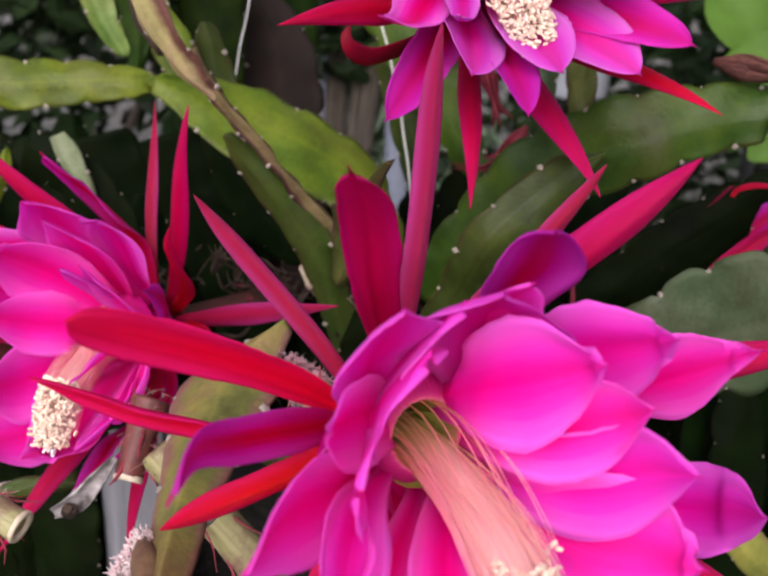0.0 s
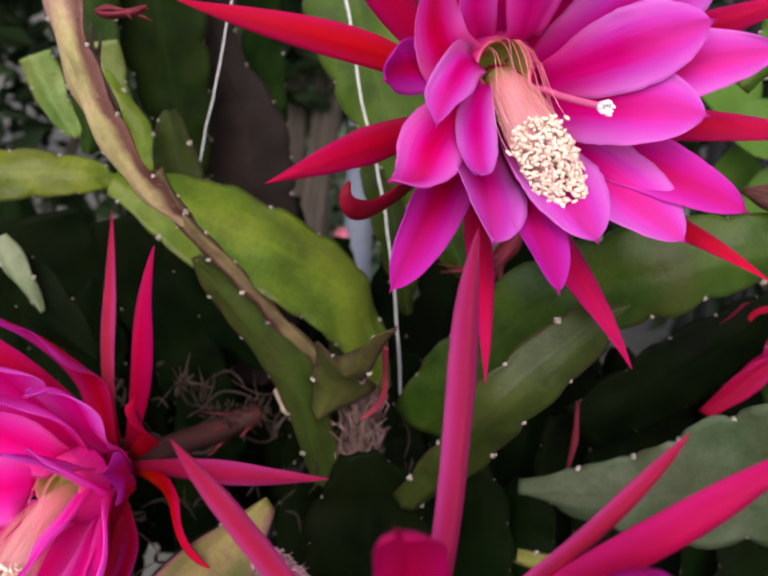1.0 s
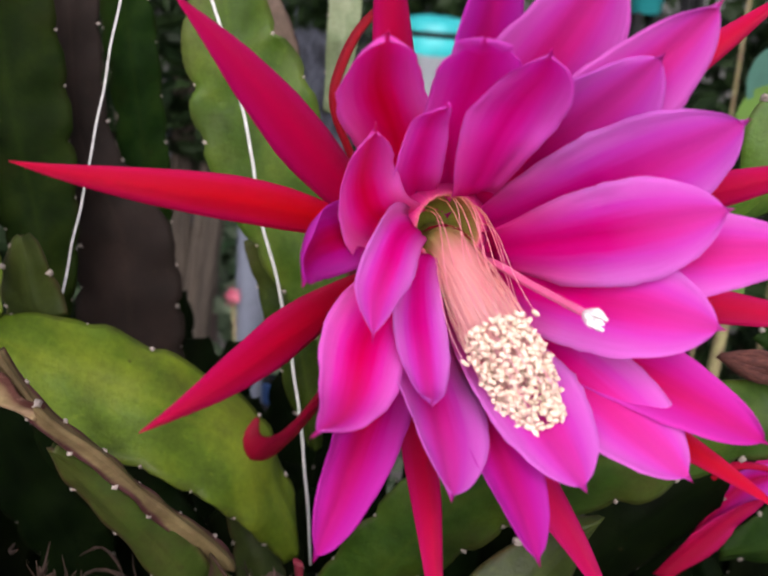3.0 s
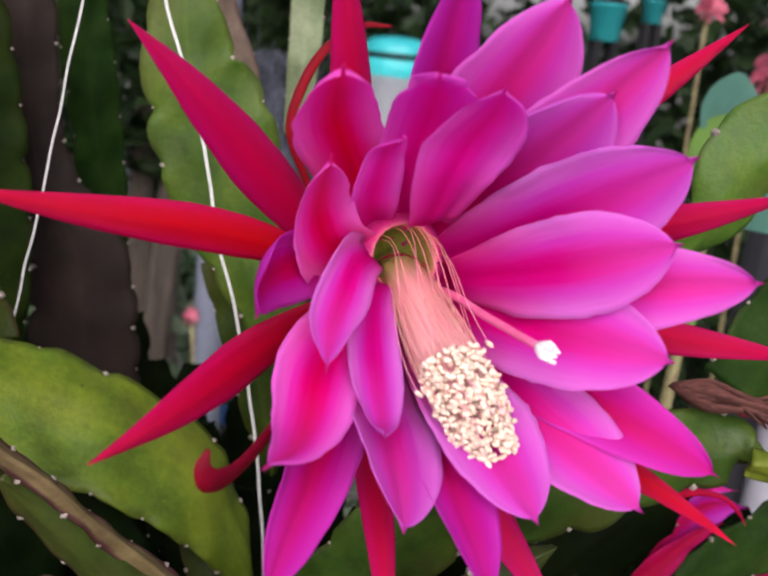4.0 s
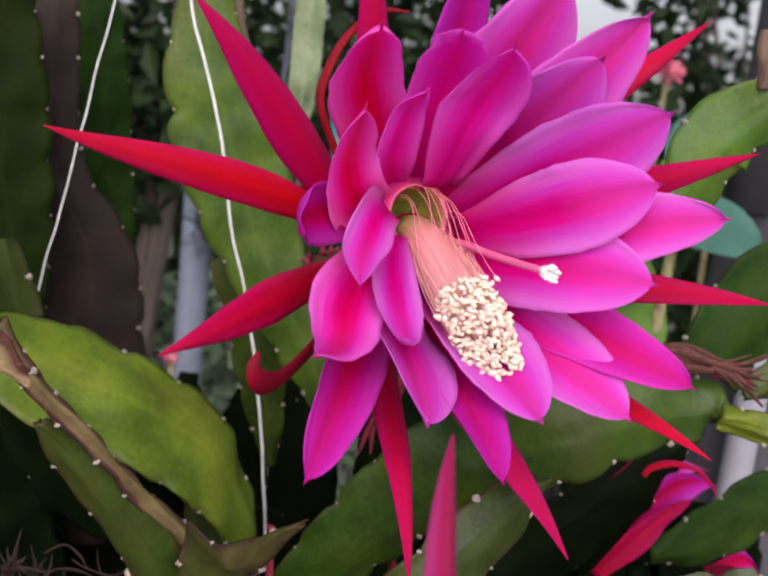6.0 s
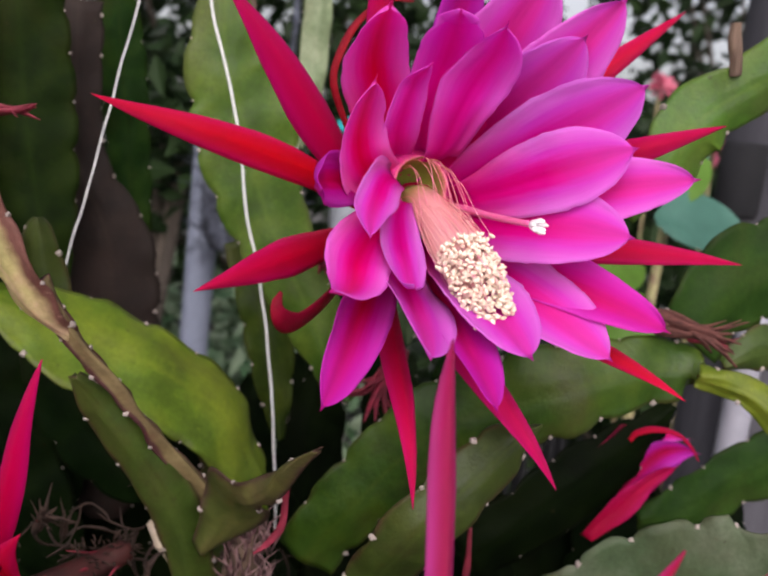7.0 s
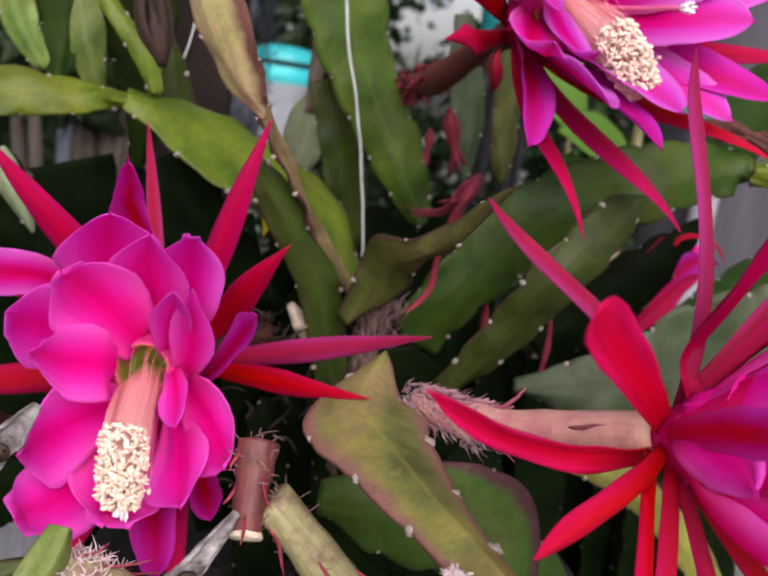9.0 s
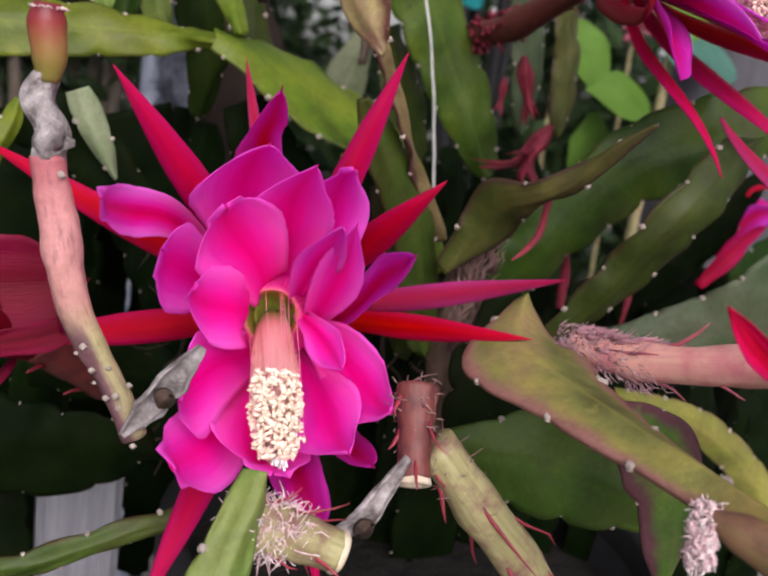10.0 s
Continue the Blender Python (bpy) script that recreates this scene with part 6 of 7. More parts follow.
def husk(label, pts, widths, hole):
    """A dry, split piece of stem: a curled shell with ragged edges and a dark hollow."""
    pts = [mm(p) for p in pts]
    ob = thing("dry_stem_piece", pts[0], label, "dry stem")
    line = spline([p - pts[0] for p in pts], 24)
    bm = bmesh.new()
    rows = []
    for k, p in enumerate(line):
        d = (line[min(k + 1, 24)] - line[max(k - 1, 0)]).normalized()
        s = d.cross(Vector((0.2, -1, 0.1))).normalized()
        n = s.cross(d)
        w = np.interp(k / 24, np.linspace(0, 1, len(widths)), widths) / 1000
        row = []
        for j in range(15):
            g = radians(-115 + 230 * j / 14)
            rr = w * (1 + 0.22 * noise.noise(p * 260 + Vector((g * 1.4, 0, 0))) + 0.10 * math.sin(g * 9 + k * 0.3))
            row.append(p + s * math.sin(g) * rr + n * (0.35 - math.cos(g)) * rr * 0.55)
        rows.append(row)
    outer = [[q + Vector((0, 0.0006, 0)) for q in row] for row in rows]
    sheet(bm, [a + b[::-1] for a, b in zip(rows, outer)], lambda i, j: (j / 30, i / 24), close=True)
    part("shell", bm, DRY, ob)
    p = mm(hole) - pts[0]
    bm = bmesh.new()
    tube(bm, [p + Vector((0, 0.001, 0)), p + Vector((0, -0.0012, 0)), p + Vector((0, -0.0016, 0)), p + Vector((0, -0.0004, 0))], [0.0030, 0.0030, 0.0022, 0.0012], 14, 0.25)
    part("hollow", bm, DRYBROWN, ob, "dark round hollow")
    return ob


husk("grey-brown dry split piece of stem beside the petals", [(-126, 372, 1124), (-119, 370, 1134), (-113, 369, 1143), (-106, 368, 1153)], [1.0, 4.4, 4.6, 1.6], (-116, 366, 1138))
husk("grey-brown dry strip with a dark hollow", [(-68, 342, 1104), (-59, 343, 1109), (-52, 345, 1117), (-45, 347, 1126)], [2.0, 3.8, 3.2, 1.4], (-60, 339, 1108))
stalk("woody_stem_base", "brown fibrous woody base of the cactus", "stem base", [(44, 492, 1060), (43, 490, 1110), (42, 488, 1138), (43, 487, 1152), (46, 486, 1165)], [13, 11, 9, 8, 4], WOOD, 0.5)
bm = bmesh.new()
for k in range(120):
    p = Vector((random.uniform(-0.009, 0.009), -0.009 + random.uniform(-0.002, 0.003), random.uniform(-0.035, 0.02)))
    tube(bm, [p, p + Vector((random.uniform(-0.003, 0.003), -0.002, 0.007)), p + Vector((random.uniform(-0.006, 0.006), -0.004, 0.013))], [0.0006, 0.0005, 0.0001], 3)
ob = part("dry_fibres", bm, HAIR)
ob.location = (0.043, 0.488, 1.145)
tagged(ob, "dry brown fibres round the woody base", "dry fibre", "", "stuff")


def withered(label, place, fall, size, material, strands=9, spread=0.35):
    """A closed, shrivelled flower: strands that hang together."""
    ob = thing("withered_flower", mm(place), label, "withered flower", "withered flowers")
    fall = Vector(fall).normalized()
    o1 = fall.orthogonal().normalized()
    o2 = fall.cross(o1)
    for k in range(strands):
        t = 2 * math.pi * k / strands + random.uniform(-0.3, 0.3)
        o = o1 * math.cos(t) + o2 * math.sin(t)
        ln = size * random.uniform(0.6, 1.1)
        bend = random.uniform(0.2, 1.0) * spread
        pts = [Vector((0, 0, 0)), fall * ln * 0.3 + o * ln * 0.10, fall * ln * 0.7 + o * ln * 0.14 * bend, fall * ln + o * ln * bend * 0.6 + Vector((random.gauss(0, 1), random.gauss(0, 1), random.gauss(0, 1))) * ln * 0.06]
        bm = bmesh.new()
        tube(bm, spline(pts, 12), [np.interp(q / 12, [0, 0.3, 0.8, 1], [0.04, 0.060, 0.038, 0.01]) * size for q in range(13)], 6, 0.5, True, 0.4)
        part("dry_petal", bm, material, ob)
    return ob


withered("dry reddish brown withered flower with a red point", (185, 461, 1267), (0.9, -0.15, -0.16), 0.042, DRYRUST, 22, 0.4)
withered("crimson tip of a withered flower", (205, 459, 1262), (0.95, -0.1, -0.2), 0.030, DRYRED, 7, 0.3)
withered("grey dry remains of a flower caught between stems", (-33, 505, 1143), (0.1, -0.2, 0.9), 0.014, DRYBROWN, 22, 1.1)
withered("dark brown withered flower hanging on its stalk", (-66, 500, 1258), (-0.25, 0.0, 0.97), 0.058, DRYBROWN, 12, 0.35)
withered("crimson withered flower on a dark stalk", (-72, 498, 1318), (0.8, -0.25, 0.05), 0.026, DRYRED, 7, 0.3)
withered("small crimson withered flower hanging by the green stem", (118, 556, 1222), (-0.5, 0.0, -0.8), 0.040, DRYRED, 16, 0.9)
withered("small crimson withered bud", (93, 556, 1256), (0.3, 0.0, -0.9), 0.036, DRYRED, 6, 0.6)
withered("small crimson withered bud", (84, 556, 1244), (0.0, 0.0, -1.0), 0.018, DRYRED, 7, 0.4)
stalk("withered_petal", "curled crimson withered petal on the short stem", "withered petal", [(50, 440, 1204), (51, 444, 1192), (51, 446, 1180), (47, 448, 1172), (42, 449, 1167)], [2.2, 1.4, 1.6, 1.2, 0.4], DRYRED, 0.3, 0.4)
stalk("withered_petal", "dark crimson withered petal hanging in the shade", "withered petal", [(109, 505, 1160), (111, 507, 1148), (113, 508, 1130)], [1.2, 3.0, 2.2], DRYRED, 0.3, 0.4)
stalk("withered_petal", "dark crimson withered petal hanging in the shade", "withered petal", [(140, 490, 1160), (141, 490, 1140), (139, 490, 1120)], [0.8, 1.8, 0.8], DRYRED, 0.3, 0.4)

broken = [mm(p) for p in [(-4, 550, 1195), (-2, 550, 1188), (-3, 550, 1178)]]
bm = bmesh.new()
tube(bm, spline([p - broken[0] for p in broken], 10), [np.interp(q / 10, [0, 0.5, 1], [0.001, 0.0042, 0.0006]) for q in range(11)], 8, 0.2, True, 0.3)
ob = part("fallen_leaf", bm, YELLOWLEAF)
ob.location = broken[0]
tagged(ob, "small bright yellow fallen leaf caught in the stems", "leaf")

bud_end = [mm(p) for p in ((-13, 260, 1140), (-8, 266, 1149), (4, 240, 1145))]
wool_bud = thing("woolly_bud", bud_end[1], "woolly white and pink bud end on an orange-brown stalk", "bud")
bm = bmesh.new()
tube(bm, spline([p - bud_end[1] for p in (bud_end[1], (bud_end[1] + bud_end[2]) / 2, bud_end[2])], 16), [np.interp(q / 16, [0, 0.3, 1], [0.0015, 0.0046, 0.0062]) for q in range(17)], 14, 0.15)
part("stalk", bm, TUBE_UMBER, wool_bud, "orange-brown old stalk")
bm = bmesh.new()
for k in range(850):
    o = Vector((random.gauss(0, 1), random.gauss(0, 1), random.gauss(0, 1))).normalized()
    p = (bud_end[0] - bud_end[1]) * random.uniform(-0.1, 1.0) + o * random.uniform(0.0012, 0.0029)
    tube(bm, [p, p + o * 0.0008, p + o * 0.0010 + Vector((random.gauss(0, 1), random.gauss(0, 1), random.gauss(0, 1))) * 0.0007], [0.00034, 0.00030, 0.00014], 3)
tagged(part("wool", bm, TUFT, wool_bud, "tangled white and pink wool"), kind="stuff")

bm = bmesh.new()
for k in range(110):
    p = Vector((random.uniform(-0.10, 0.07), random.uniform(-0.035, 0.03), random.uniform(-0.075, 0.02)))
    d = Vector((random.gauss(0, 1), random.gauss(0, 0.6), random.gauss(0, 0.6))).normalized()
    e = d.orthogonal().normalized()
    ln = random.uniform(0.008, 0.030)
    thick = random.uniform(0.0004, 0.0012)
    tube(bm, spline([p, p + d * ln * 0.4 + e * ln * 0.15, p + d * ln * 0.8 - e * ln * 0.05, p + d * ln - e * ln * 0.25], 8), [thick * f for f in (0.6, 1, 1.3, 0.9, 1.1, 1.2, 0.8, 0.6, 0.3)], 5, 0.6, True, 0.5)
ob = part("dry_litter", bm, DRYBROWN)
ob.location = (0.0, 0.520, 1.135)
tagged(ob, "grey and brown dry plant bits among the stems", "plant litter", "", "stuff")

stalk("dry_stalk", "short grey-brown dry stalk on a green stem", "dry stalk", [(213, 465, 1364), (211, 465, 1374), (210, 465, 1384)], [2.4, 2.8, 2.0], WOOD, 0.5)

withered("shrivelled brown flower remains in the shade", (-44, 500, 1148), (0.3, -0.3, 0.7), 0.018, DRYBROWN, 22, 1.1)
stalk("pale_bud", "small pale whitish-green bud in the shade", "bud", [(3, 500, 1155), (9, 500, 1146), (13, 500, 1135)], [2.0, 4.6, 1.0], CUT, 0.3)

# the half-hidden flower at the right and the closing one at the far left
JR = (0.205, 0.505, 1.150)
rear_axis = Vector((0.8, -0.15, 0.5)).normalized()
rear_right = rear_axis.cross(Vector((0, 0, 1))).normalized()
rear = (thing("cactus_flower", JR, "half-hidden crimson and pink flower behind a dark stem", "flower", "orchid cactus flowers"), rear_axis, rear_right, rear_right.cross(rear_axis))
spoon_petal(rear, [((3, 10, -5), (3.4, 0.0, -2.0)), ((16, 10, 8), (5.6, 0.0, -4.0)), ((29, 10, 21), (4.2, 0.0, -3.8)), ((38, 10, 29), (3.0, 0.0, -2.6)), ((44, 10, 32), (0.6, 0.0, -0.5))], SEPAL, 0.3, 0.2)
spoon_petal(rear, [((17, 15, 12), (2.4, 0.0, -2.2)), ((27, 15, 26), (5.2, 0.0, -4.8)), ((39, 15, 37), (6.4, 0.0, -5.6)), ((50, 15, 40), (4.2, 0.0, -3.6)), ((59, 15, 38), (0.8, 0.0, -0.7))], OUTER, 0.3, 0.3)
spoon_petal(rear, [((20, 19, 28), (1.6, 0.0, -1.6)), ((29, 19, 38), (3.4, 0.0, -3.4)), ((41, 19, 45), (3.0, 0.0, -3.4)), ((54, 19, 44), (0.6, 0.0, -0.8))], ROSE, 0.3, 0.2)
spoon_petal(rear, [((2, 15, 24), (4.4, 0.0, -3.0)), ((10, 15, 33), (6.1, 0.0, -5.5)), ((19, 15, 46), (5.5, 0.0, -4.4)), ((22, 15, 49), (2.3, 0.0, -2.0))], DARKRED, 0.2, 0.2)
spoon_petal(rear, [((73, 30, -15), (2.4, -0.0, -3.7)), ((87, 30, -17), (3.5, 0.0, -7.2)), ((101, 30, -22), (1.7, 0.0, -5.5)), ((112, 30, -29), (1.2, -0.0, -1.6))], DARKRED, 0.2, 0.2)
spoon_petal(rear, [((81, 35, -16), (2.0, 0.0, -1.4)), ((96, 35, -11), (4.1, 0.0, -5.9)), ((104, 35, -14), (2.9, 0.0, -4.2)), ((107, 35, -19), (1.2, 0.0, -1.7))], OUTER, 0.2, 0.2)
bm = bmesh.new()
tube(bm, spline([mm(p) for p in [(9.7, -5.0, 50.0), (12.7, -5.0, 54.0), (22.2, -5.0, 56.3), (33.9, -5.0, 54.0), (42.0, -5.0, 47.8), (46.8, -5.0, 41.4)]], 24), [np.interp(q / 24, [0, 0.3, 0.8, 1], [0.0012, 0.0018, 0.0011, 0.0004]) for q in range(25)], 8, 0.1, True, 0.5)
part("sepal", bm, SEPAL, rear[0], "thin curled red sepal")
JF = (-0.150, 0.435, 1.130)
side_f = cactus_flower(JF, (-0.75, -0.55, 0.5), "closing dark red flower at the edge of the plant", DARKRED)
add_petals(side_f, [(20, 30, 60, 18), (100, 24, 66, 18), (170, 26, 60, 18), (-120, 28, 62, 18), (-50, 30, 60, 18)], 16, 9, DARKRED)
add_sepals(side_f, [(60, 46, 50, 10), (150, 50, 30, 10), (-90, 52, 36, 10), (-10, 54, 26, 9)], 4, 6, DARKRED)
spoon_petal(side_f, [((11, -15, 24), (0.7, 0.0, -4.9)), ((4, -15, 25), (2.3, 0.0, -14.4)), ((-7, -15, 24), (1.6, 0.0, -17.8)), ((-20, -15, 24), (0.6, -0.0, -14.8)), ((-26, -15, 25), (0.1, 0.0, -4.6))], DARKRED, 0.2, 0.2)
spoon_petal(side_f, [((13, -20, 15), (0.9, 0.0, -2.4)), ((6, -20, 11), (1.8, 0.0, -5.3)), ((-6, -20, 8), (0.9, 0.0, -4.8)), ((-19, -20, 6), (0.2, 0.0, -4.8))], DARKRED, 0.2, 0.2)
flower_tube(side_f[0], [Vector((0.03, 0.04, -0.03)), Vector((0.014, 0.018, -0.012)), Vector((0, 0, 0.001))], [0.006, 0.007, 0.006], TUBE_BROWN, 4, 0.012)

# ---- pot, bench and ground ----
bm = bmesh.new()
bmesh.ops.create_grid(bm, x_segments=60, y_segments=60, size=40)
for v in bm.verts:
    v.co.z = 0.05 * noise.noise(v.co * 0.7)
ground = part("ground", bm, PAVING)
tagged(ground, "dusty grey garden ground", "ground", "", "structure")


def lathe(bm, prof, centre, n=40):
    rows = [[Vector(centre) + Vector((math.cos(2 * math.pi * k / n) * r, math.sin(2 * math.pi * k / n) * r, z)) for k in range(n)] for r, z in prof]
    return sheet(bm, rows, None, close=True)


pot = thing("plant_pot", (0.055, 0.52, 0.71), "wide black plastic plant pot holding the cactus", "plant pot")
bm = bmesh.new()
lathe(bm, [(0.005, 0.0), (0.100, 0.0), (0.105, 0.01), (0.130, 0.28), (0.127, 0.28), (0.101, 0.012), (0.005, 0.008)], (0, 0, 0))
part("body", bm, BLACK, pot)
bm = bmesh.new()
lathe(bm, [(0.1305, 0.262), (0.136, 0.264), (0.138, 0.270), (0.138, 0.290), (0.135, 0.294), (0.129, 0.294), (0.1265, 0.290), (0.1265, 0.27)], (0, 0, 0))
part("rim", bm, BLACK, pot, "rolled black rim")
bm = bmesh.new()
lathe(bm, [(0.126, 0.965), (0.10, 0.972), (0.05, 0.976), (0.002, 0.978)], (0.055, 0.52, 0.0))
tagged(part("potting_soil", bm, SOIL), "dark soil in the black pot", "soil", "", "stuff")


def plank_box(bm, a, b, bevel=0.003):
    a, b = Vector(a), Vector(b)
    r = bmesh.ops.create_cube(bm, size=1.0)
    for v in r["verts"]:
        v.co = Vector(((a.x + b.x) / 2 + v.co.x * (b.x - a.x), (a.y + b.y) / 2 + v.co.y * (b.y - a.y), (a.z + b.z) / 2 + v.co.z * (b.z - a.z)))
    bmesh.ops.bevel(bm, geom=[e for e in bm.edges if any(v in r["verts"] for v in e.verts)], offset=bevel, segments=2, affect="EDGES")


bench = thing("bench", (0.0, 0.5, 0.0), "dark weathered wooden bench under the black pot", "bench")
for k in range(4):
    bm = bmesh.new()
    plank_box(bm, (-0.6, -0.20 + k * 0.105, 0.68), (0.6, -0.105 + k * 0.105, 0.71))
    part("plank", bm, BENCHWOOD, bench, smooth=False)
for x in (-0.52, 0.52):
    for y in (-0.15, 0.16):
        bm = bmesh.new()
        plank_box(bm, (x - 0.03, y - 0.03, -0.03), (x + 0.03, y + 0.03, 0.68))
        part("leg", bm, BENCHWOOD, bench, smooth=False)

bm = bmesh.new()
plank_box(bm, (-0.138, 0.56, 0.712), (-0.096, 0.60, 1.03), 0.004)
tagged(part("timber_post", bm, BOARD, smooth=False), "grey weathered timber post cut off low", "post")

# ---- posts and hanging things behind ----
def pipe(name, label, x, y, r, top, material, sides=24, bottom=-0.03):
    bm = bmesh.new()
    tube(bm, [Vector((x, y, bottom + (top - bottom) * k / 20)) for k in range(21)], r, sides, 0.02)
    return tagged(part(name, bm, material), label, "post")


pipe("steel_post", "blue-grey painted steel post", 0.022, 1.37, 0.020, 2.6, PIPE)
pipe("steel_post", "pale blue-grey painted steel post among the shrubs", -0.098, 1.60, 0.024, 1.17, PIPE)
pipe("timber_post", "slim pinkish brown timber post among the shrubs", -0.050, 1.62, 0.016, 1.13, MAUVE)
pipe("timber_post", "thick round weathered grey post", 0.60, 0.95, 0.075, 2.6, POST)
pipe("plastic_pipe", "dull white plastic pipe beside the grey post", 0.532, 0.878, 0.014, 1.235, WHITE)
bm = bmesh.new()
tube(bm, [Vector((0.505, 0.90, z)) for z in (1.285, 1.29, 1.35, 1.355)], [0.018, 0.021, 0.021, 0.018], 18)
tagged(part("black_sleeve", bm, BLACK), "black plastic sleeve against the grey post", "sleeve")

basket = thing("hanging_basket", (0.076, 1.30, 1.148), "hanging fibre basket, dark grey, on two straps", "hanging basket")
bm = bmesh.new()
rows = []
for k in range(25):
    f = k / 24
    r = 0.060 * (0.55 + 0.45 * math.sin(math.pi * min(1, f * 1.15 + 0.12))) * (1 if 0 < k < 24 else 0.3)
    rows.append([Vector((math.cos(a) * r, math.sin(a) * r, 0.185 * f)) * (1 + 0.08 * noise.noise(Vector((math.cos(a) * 4, math.sin(a) * 4, f * 9)))) for a in [2 * math.pi * j / 28 for j in range(28)]])
vs = sheet(bm, rows, None, close=True)
bm.faces.new(vs[0][::-1])
bm.faces.new(vs[-1])
part("fibre_body", bm, FIBRE, basket)
for sx in (-0.035, 0.035):
    bm = bmesh.new()
    tube(bm, [Vector((sx, 0, 0.17)), Vector((sx * 1.1, 0, 0.30)), Vector((sx * 0.6, 0, 0.7)), Vector((0, 0, 1.2))], 0.004, 6)
    part("strap", bm, FIBRE, basket)
bm = bmesh.new()
for k in range(700):
    a, z = random.uniform(0, 6.28), random.uniform(0, 0.18)
    p = Vector((math.cos(a) * 0.056, math.sin(a) * 0.056, z))
    q = Vector((random.gauss(0, 1), random.gauss(0, 1), random.gauss(0, 1))) * 0.012
    tube(bm, [p, p * 1.1 + q * 0.5, p * 1.12 + q], [0.0009, 0.0008, 0.0002], 3)
tagged(part("fibre_fuzz", bm, FIBRE, basket), kind="stuff")


def tub(label, x, y, z, r, h, material=TEAL, group="teal tubs"):
    ob = thing("plastic_tub", (x, y, z), label, "tub", group)
    bm = bmesh.new()
    lathe(bm, [(0.01, 0), (r * 0.8, 0), (r, h), (r * 1.05, h), (r * 1.05, h * 0.92), (r * 0.96, h * 0.9)], (0, 0, 0), 32)
    part("body", bm, material, ob)
    bm = bmesh.new()
    lathe(bm, [(r * 1.06, h * 0.98), (r * 1.10, h * 1.0), (r * 1.10, h * 1.08), (r * 0.2, h * 1.14), (0.005, h * 1.14)], (0, 0, 0), 32)
    part("lid", bm, BLACK, ob, "dark lid")
    for sx, sy in ((-1, -1), (1, -1), (-1, 1), (1, 1)):
        bm = bmesh.new()
        tube(bm, [Vector((sx * r * 0.5, sy * r * 0.5, -z - 0.03)), Vector((sx * r * 0.5, sy * r * 0.5, 0.002))], 0.008, 8)
        part("leg", bm, BLACK, ob, "thin black leg")
    return ob


tub("teal plastic tub with a dark lid on a stand", 0.73, 1.9, 1.395, 0.035, 0.07)
tub("teal plastic tub with a dark lid on a stand", 0.82, 1.9, 1.435, 0.022, 0.045)
bucket = thing("bucket", (0.565, 3.20, 0.94), "pale plastic bucket with a domed teal lid on a stand", "bucket")
bm = bmesh.new()
lathe(bm, [(0.01, 0), (0.140, 0), (0.145, 0.01), (0.170, 0.285), (0.176, 0.290), (0.176, 0.300), (0.165, 0.300)], (0, 0, 0), 40)
part("body", bm, BUCKET, bucket)
bm = bmesh.new()
lathe(bm, [(0.178, 0.296), (0.182, 0.310), (0.184, 0.348), (0.178, 0.352), (0.02, 0.353)], (0, 0, 0), 40)
part("lid", bm, TEAL, bucket, "teal rim of the lid")
bm = bmesh.new()
lathe(bm, [(0.179, 0.3535), (0.190, 0.354), (0.190, 0.366), (0.176, 0.368), (0.02, 0.369)], (0, 0, 0), 40)
part("gasket", bm, BLACK, bucket, "black gasket ring")
bm = bmesh.new()
lathe(bm, [(0.172, 0.3695), (0.168, 0.392), (0.130, 0.412), (0.06, 0.420), (0.005, 0.421)], (0, 0, 0), 40)
part("dome", bm, TEAL, bucket, "domed teal top")
for sx, sy in ((-1, -1), (1, -1), (-1, 1), (1, 1)):
    bm = bmesh.new()
    tube(bm, [Vector((sx * 0.09, sy * 0.09, -0.97)), Vector((sx * 0.09, sy * 0.09, 0.002))], 0.010, 8)
    part("leg", bm, BLACK, bucket, "thin black leg of the stand")
bucket.scale = (0.68, 0.68, 1.0)
tub("small blue plastic tub behind the cactus", 0.057, 1.45, 0.79, 0.018, 0.036, BLUE, "")


def blossom(label, x, y, z, size, seed):
    """A loose pink garden flower on a thin stalk."""
    rng = random.Random(seed)
    ob = thing("pink_blossom", (x, y, z), label, "flower", "far pink blossoms")
    for k in range(9):
        a, lift = k * 2.4, rng.uniform(0.1, 0.9)
        out = Vector((math.cos(a), -0.5, math.sin(a) + 0.2)).normalized()
        broad_leaf("petal", ob, (0, 0, 0), out, Vector((-out.z, -lift, out.x + 0.3)), size * rng.uniform(0.7, 1.1), size * rng.uniform(0.7, 1.0), BLOSSOM)
    bm = bmesh.new()
    tube(bm, spline([Vector((0.02, 0.02, -z - 0.03)), Vector((0.03, 0.02, -z * 0.5)), Vector((0, 0, 0))], 10), 0.003, 6)
    part("stalk", bm, TUBE_GREEN, ob, "thin green stalk")
    return ob



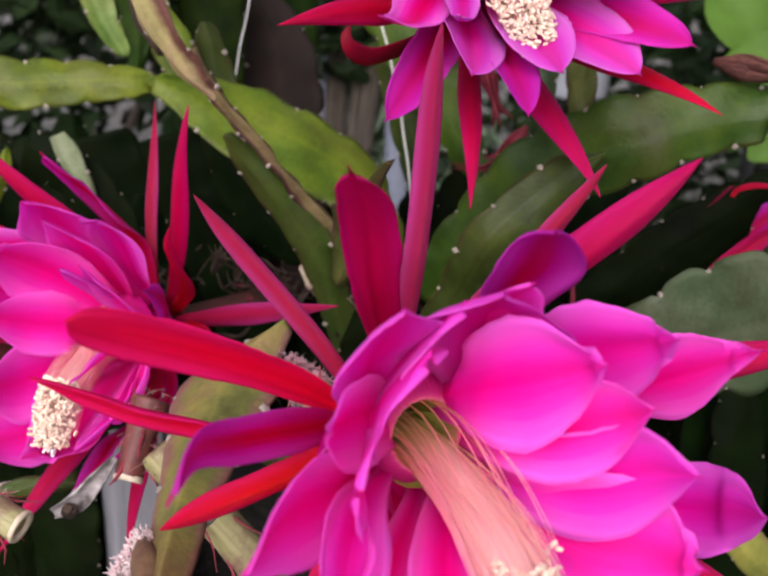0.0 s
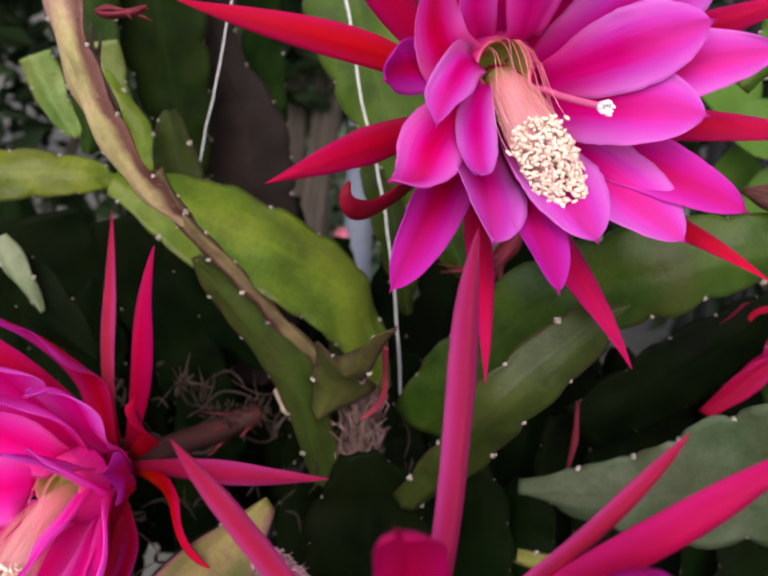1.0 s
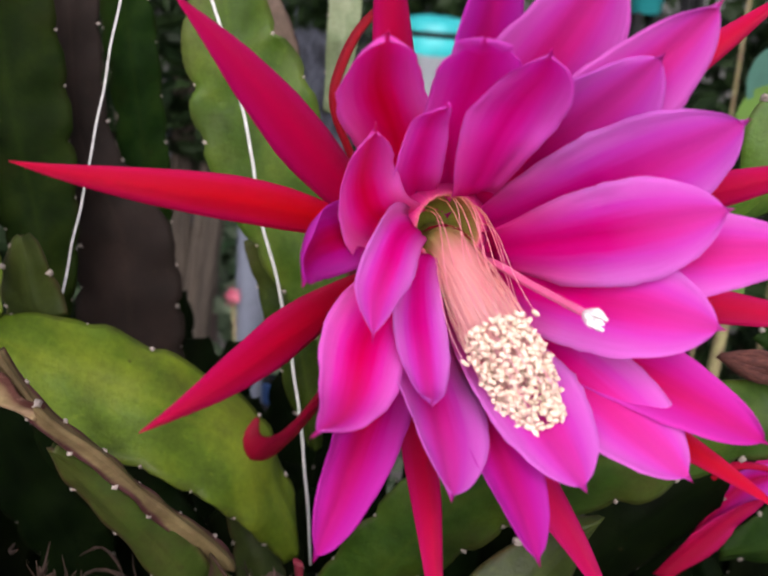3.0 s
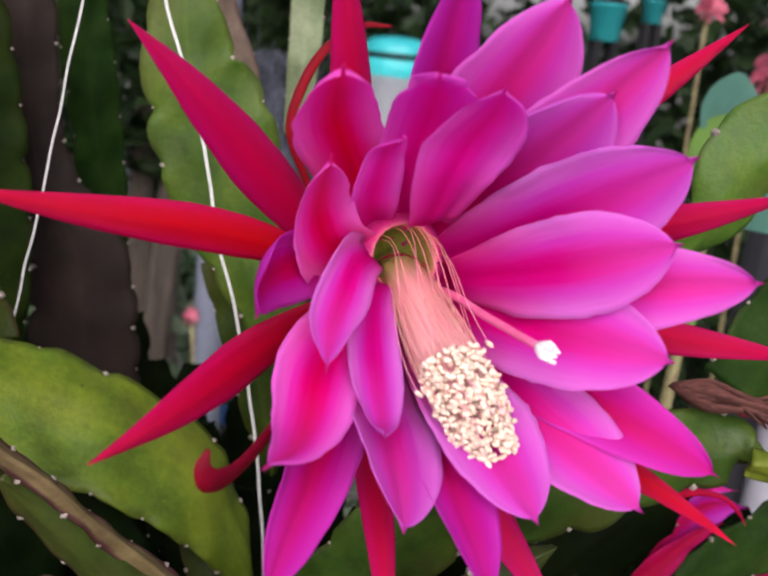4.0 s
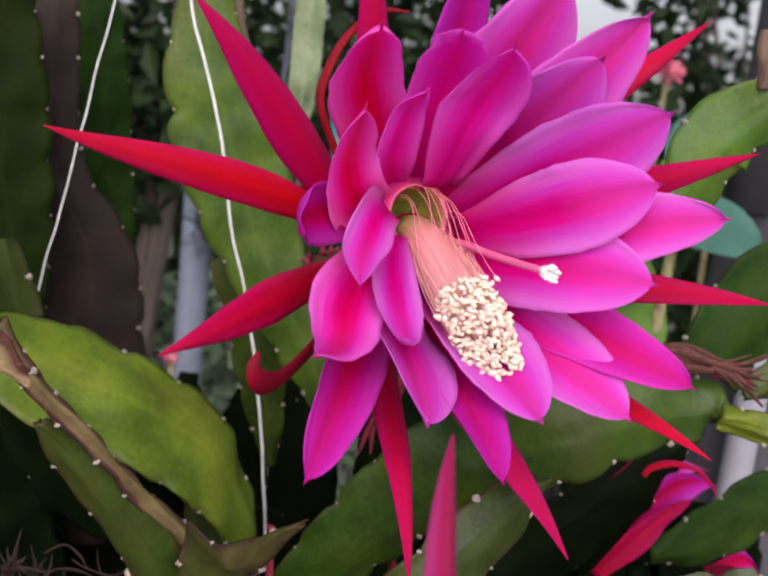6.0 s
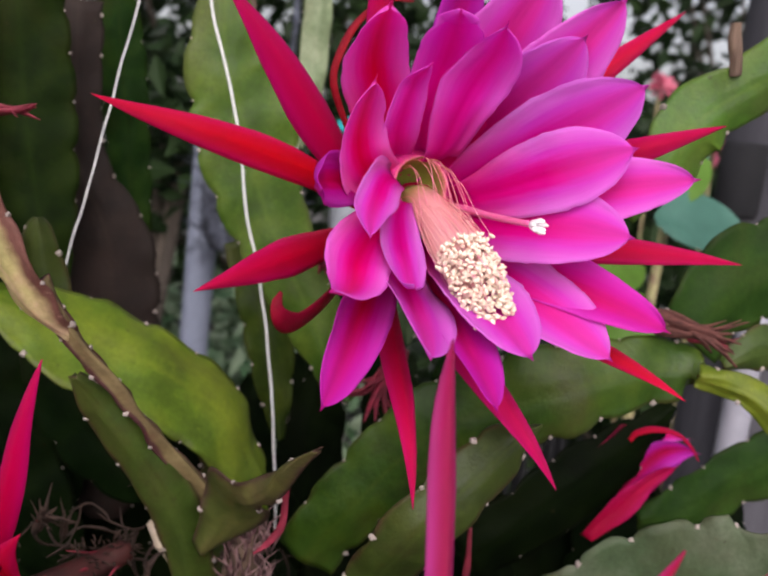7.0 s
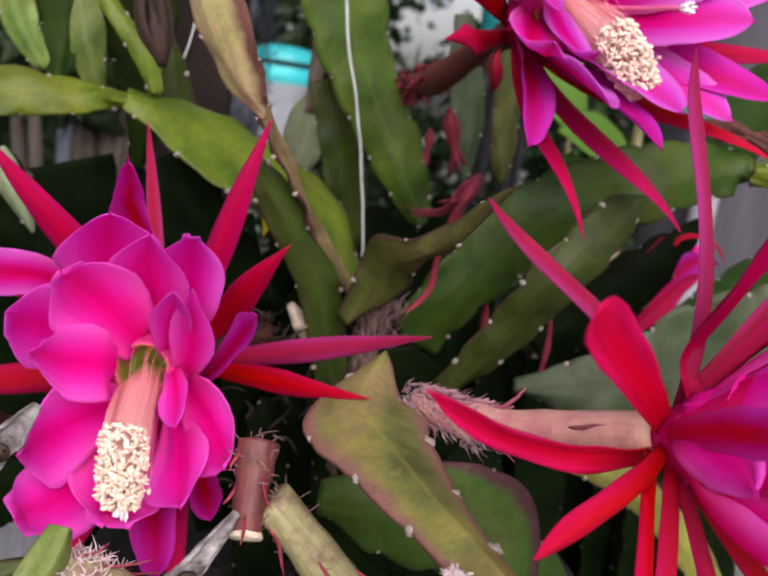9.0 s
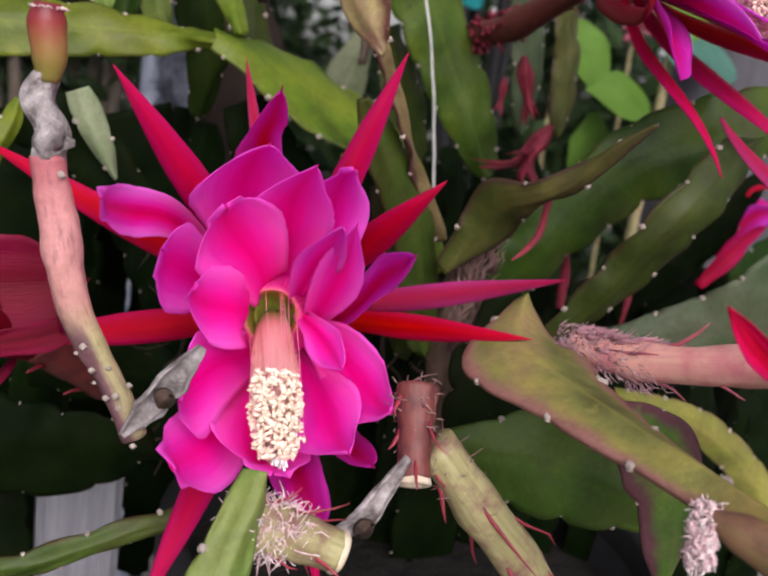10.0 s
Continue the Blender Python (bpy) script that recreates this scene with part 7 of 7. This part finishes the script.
# ---- broad-leaved plant and shrubs behind ----
def broad_leaf(name, parent, centre, way, nor, length, width, material):
    way, nor = Vector(way).normalized(), Vector(nor).normalized()
    side = way.cross(nor).normalized()
    nor = side.cross(way)
    bm = bmesh.new()
    rows = []
    for k in range(13):
        s = k / 12
        w = width / 2 * math.sin(math.pi * min(0.985, s * 0.96 + 0.03)) ** 0.7
        rows.append([Vector(centre) + way * length * s - nor * length * 0.25 * s * s + side * w * u + nor * (0.12 * w * abs(u) + 0.004 * noise.noise(Vector((s * 4, u * 2, length * 50)))) for u in (-1, -0.6, -0.2, 0, 0.2, 0.6, 1)])
    sheet(bm, rows, lambda a, b: (b / 6, a / 12))
    ob = part(name, bm, material, parent)
    return ob


blossom("pink garden blossom behind the cactus", 0.713, 1.30, 1.364, 0.036, 1)
blossom("pale pink garden blossom behind the cactus", 0.773, 1.60, 1.455, 0.028, 2)
blossom("small pink garden blossom low among leaves", -0.001, 1.36, 0.985, 0.014, 3)

plant = thing("broad_leaved_plant", (0.37, 0.78, 0.0), "young plant with rounded bright and bluish green leaves", "plant")
bm = bmesh.new()
tube(bm, spline([Vector((0, 0, -0.03)), Vector((0.01, 0, 0.6)), Vector((-0.01, -0.01, 1.0)), Vector((0, 0, 1.3))], 20), [0.008 - 0.0002 * k for k in range(21)], 8)
part("stem", bm, TUBE_GREEN, plant)
for c, w, n, ln, wd, m in (((-0.02, -0.02, 1.285), (1, -0.2, 0.10), (0.1, -0.75, 0.65), 0.075, 0.055, BLUISH), ((-0.02, 0.0, 1.30), (0.7, -0.1, 0.6), (-0.2, -0.8, 0.5), 0.06, 0.045, BROAD),
                           ((-0.01, 0.0, 1.24), (-0.8, -0.2, 0.2), (0, -0.8, 0.6), 0.07, 0.05, BROAD), ((0.0, 0.0, 1.22), (-0.6, -0.2, -0.5), (0, -0.9, 0.4), 0.07, 0.05, BROAD),
                           ((0.0, 0.01, 1.31), (0.3, 0.0, 0.9), (0.1, -0.9, 0.3), 0.06, 0.05, BLUISH), ((-0.05, 0.02, 1.25), (-0.5, 0, 0.8), (0.2, -0.9, 0.3), 0.07, 0.055, BROAD), ((-0.055, 0.02, 1.23), (0.1, 0, -1), (0.2, -0.9, 0.3), 0.06, 0.05, BROAD)):
    broad_leaf("leaf", plant, c, w, n, ln, wd, m)


def shrub(label, x, y, z, rx, ry, rz, count, size, material, seed):
    rng = random.Random(seed)
    ob = thing("shrub", (x, y, 0.0), label, "shrub", "garden shrubs")
    for k in range(7):
        a = rng.uniform(0, 6.28)
        top = Vector((math.cos(a) * rx * 0.6, math.sin(a) * ry * 0.6, z + rng.uniform(-0.3, 0.6) * rz))
        bm = bmesh.new()
        tube(bm, spline([Vector((0, 0, -0.05)), Vector((top.x * 0.3, top.y * 0.3, top.z * 0.5)), top], 10), [0.03 - 0.0024 * q for q in range(11)], 7, 0.2)
        part("branch", bm, BARK, ob)
    verts, faces = [], []
    for k in range(count):
        while True:
            p = Vector((rng.uniform(-1, 1), rng.uniform(-1, 1), rng.uniform(-1, 1)))
            if 0.25 < p.length < 1 and noise.noise(p * 2.3 + Vector((seed, 0, 0))) > -0.22:
                break
        c = Vector((p.x * rx, p.y * ry, z + p.z * rz))
        w = Vector((rng.gauss(0, 1), rng.gauss(0, 1), rng.gauss(0, 0.7) - 0.3)).normalized()
        s = w.cross(Vector((rng.gauss(0, 1), rng.gauss(0, 1), rng.gauss(0, 1)))).normalized()
        n = w.cross(s)
        ln = size * rng.uniform(0.6, 1.3)
        i = len(verts)
        verts += [c, c + w * ln * 0.4 + s * ln * 0.24 + n * ln * 0.06, c + w * ln, c + w * ln * 0.4 - s * ln * 0.24 + n * ln * 0.06, c + w * ln * 0.45]
        faces += [(i, i + 1, i + 4), (i + 1, i + 2, i + 4), (i + 2, i + 3, i + 4), (i + 3, i, i + 4)]
    me = bpy.data.meshes.new("foliage")
    me.from_pydata(verts, [], faces)
    me.materials.append(material)
    fo = new("foliage", me)
    fo.parent = ob
    tagged(fo, kind="stuff")
    return ob


shrub("dense green garden shrub, shade in its leaf colour", -0.9, 2.2, 0.9, 0.9, 0.6, 0.9, 5000, 0.09, SHRUB, 1)
shrub("dense green garden shrub, shade in its leaf colour", 0.4, 4.05, 0.85, 1.1, 0.6, 0.85, 5000, 0.10, SHRUB, 2)
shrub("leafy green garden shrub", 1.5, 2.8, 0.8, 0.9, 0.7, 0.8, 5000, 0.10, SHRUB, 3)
shrub("low light green shrub", 0.06, 1.75, 0.72, 0.38, 0.3, 0.34, 1500, 0.06, SHRUB_LIGHT, 4)
shrub("slender leafy bush behind the twine, shade in its leaf colour", -0.10, 1.46, 1.30, 0.16, 0.10, 0.15, 420, 0.055, SHRUB, 8)
shrub("tall leafy tree crown, shade in its leaf colour", 0.1, 5.0, 2.2, 1.8, 1.0, 1.3, 7000, 0.13, SHRUB, 5)
shrub("tall leafy tree crown, shade in its leaf colour", -2.4, 4.6, 2.4, 1.8, 1.0, 1.8, 6000, 0.13, SHRUB, 6)
shrub("tall leafy tree crown, shade in its leaf colour", 3.5, 5.5, 2.9, 1.6, 1.0, 1.5, 2600, 0.17, SHRUB, 7)
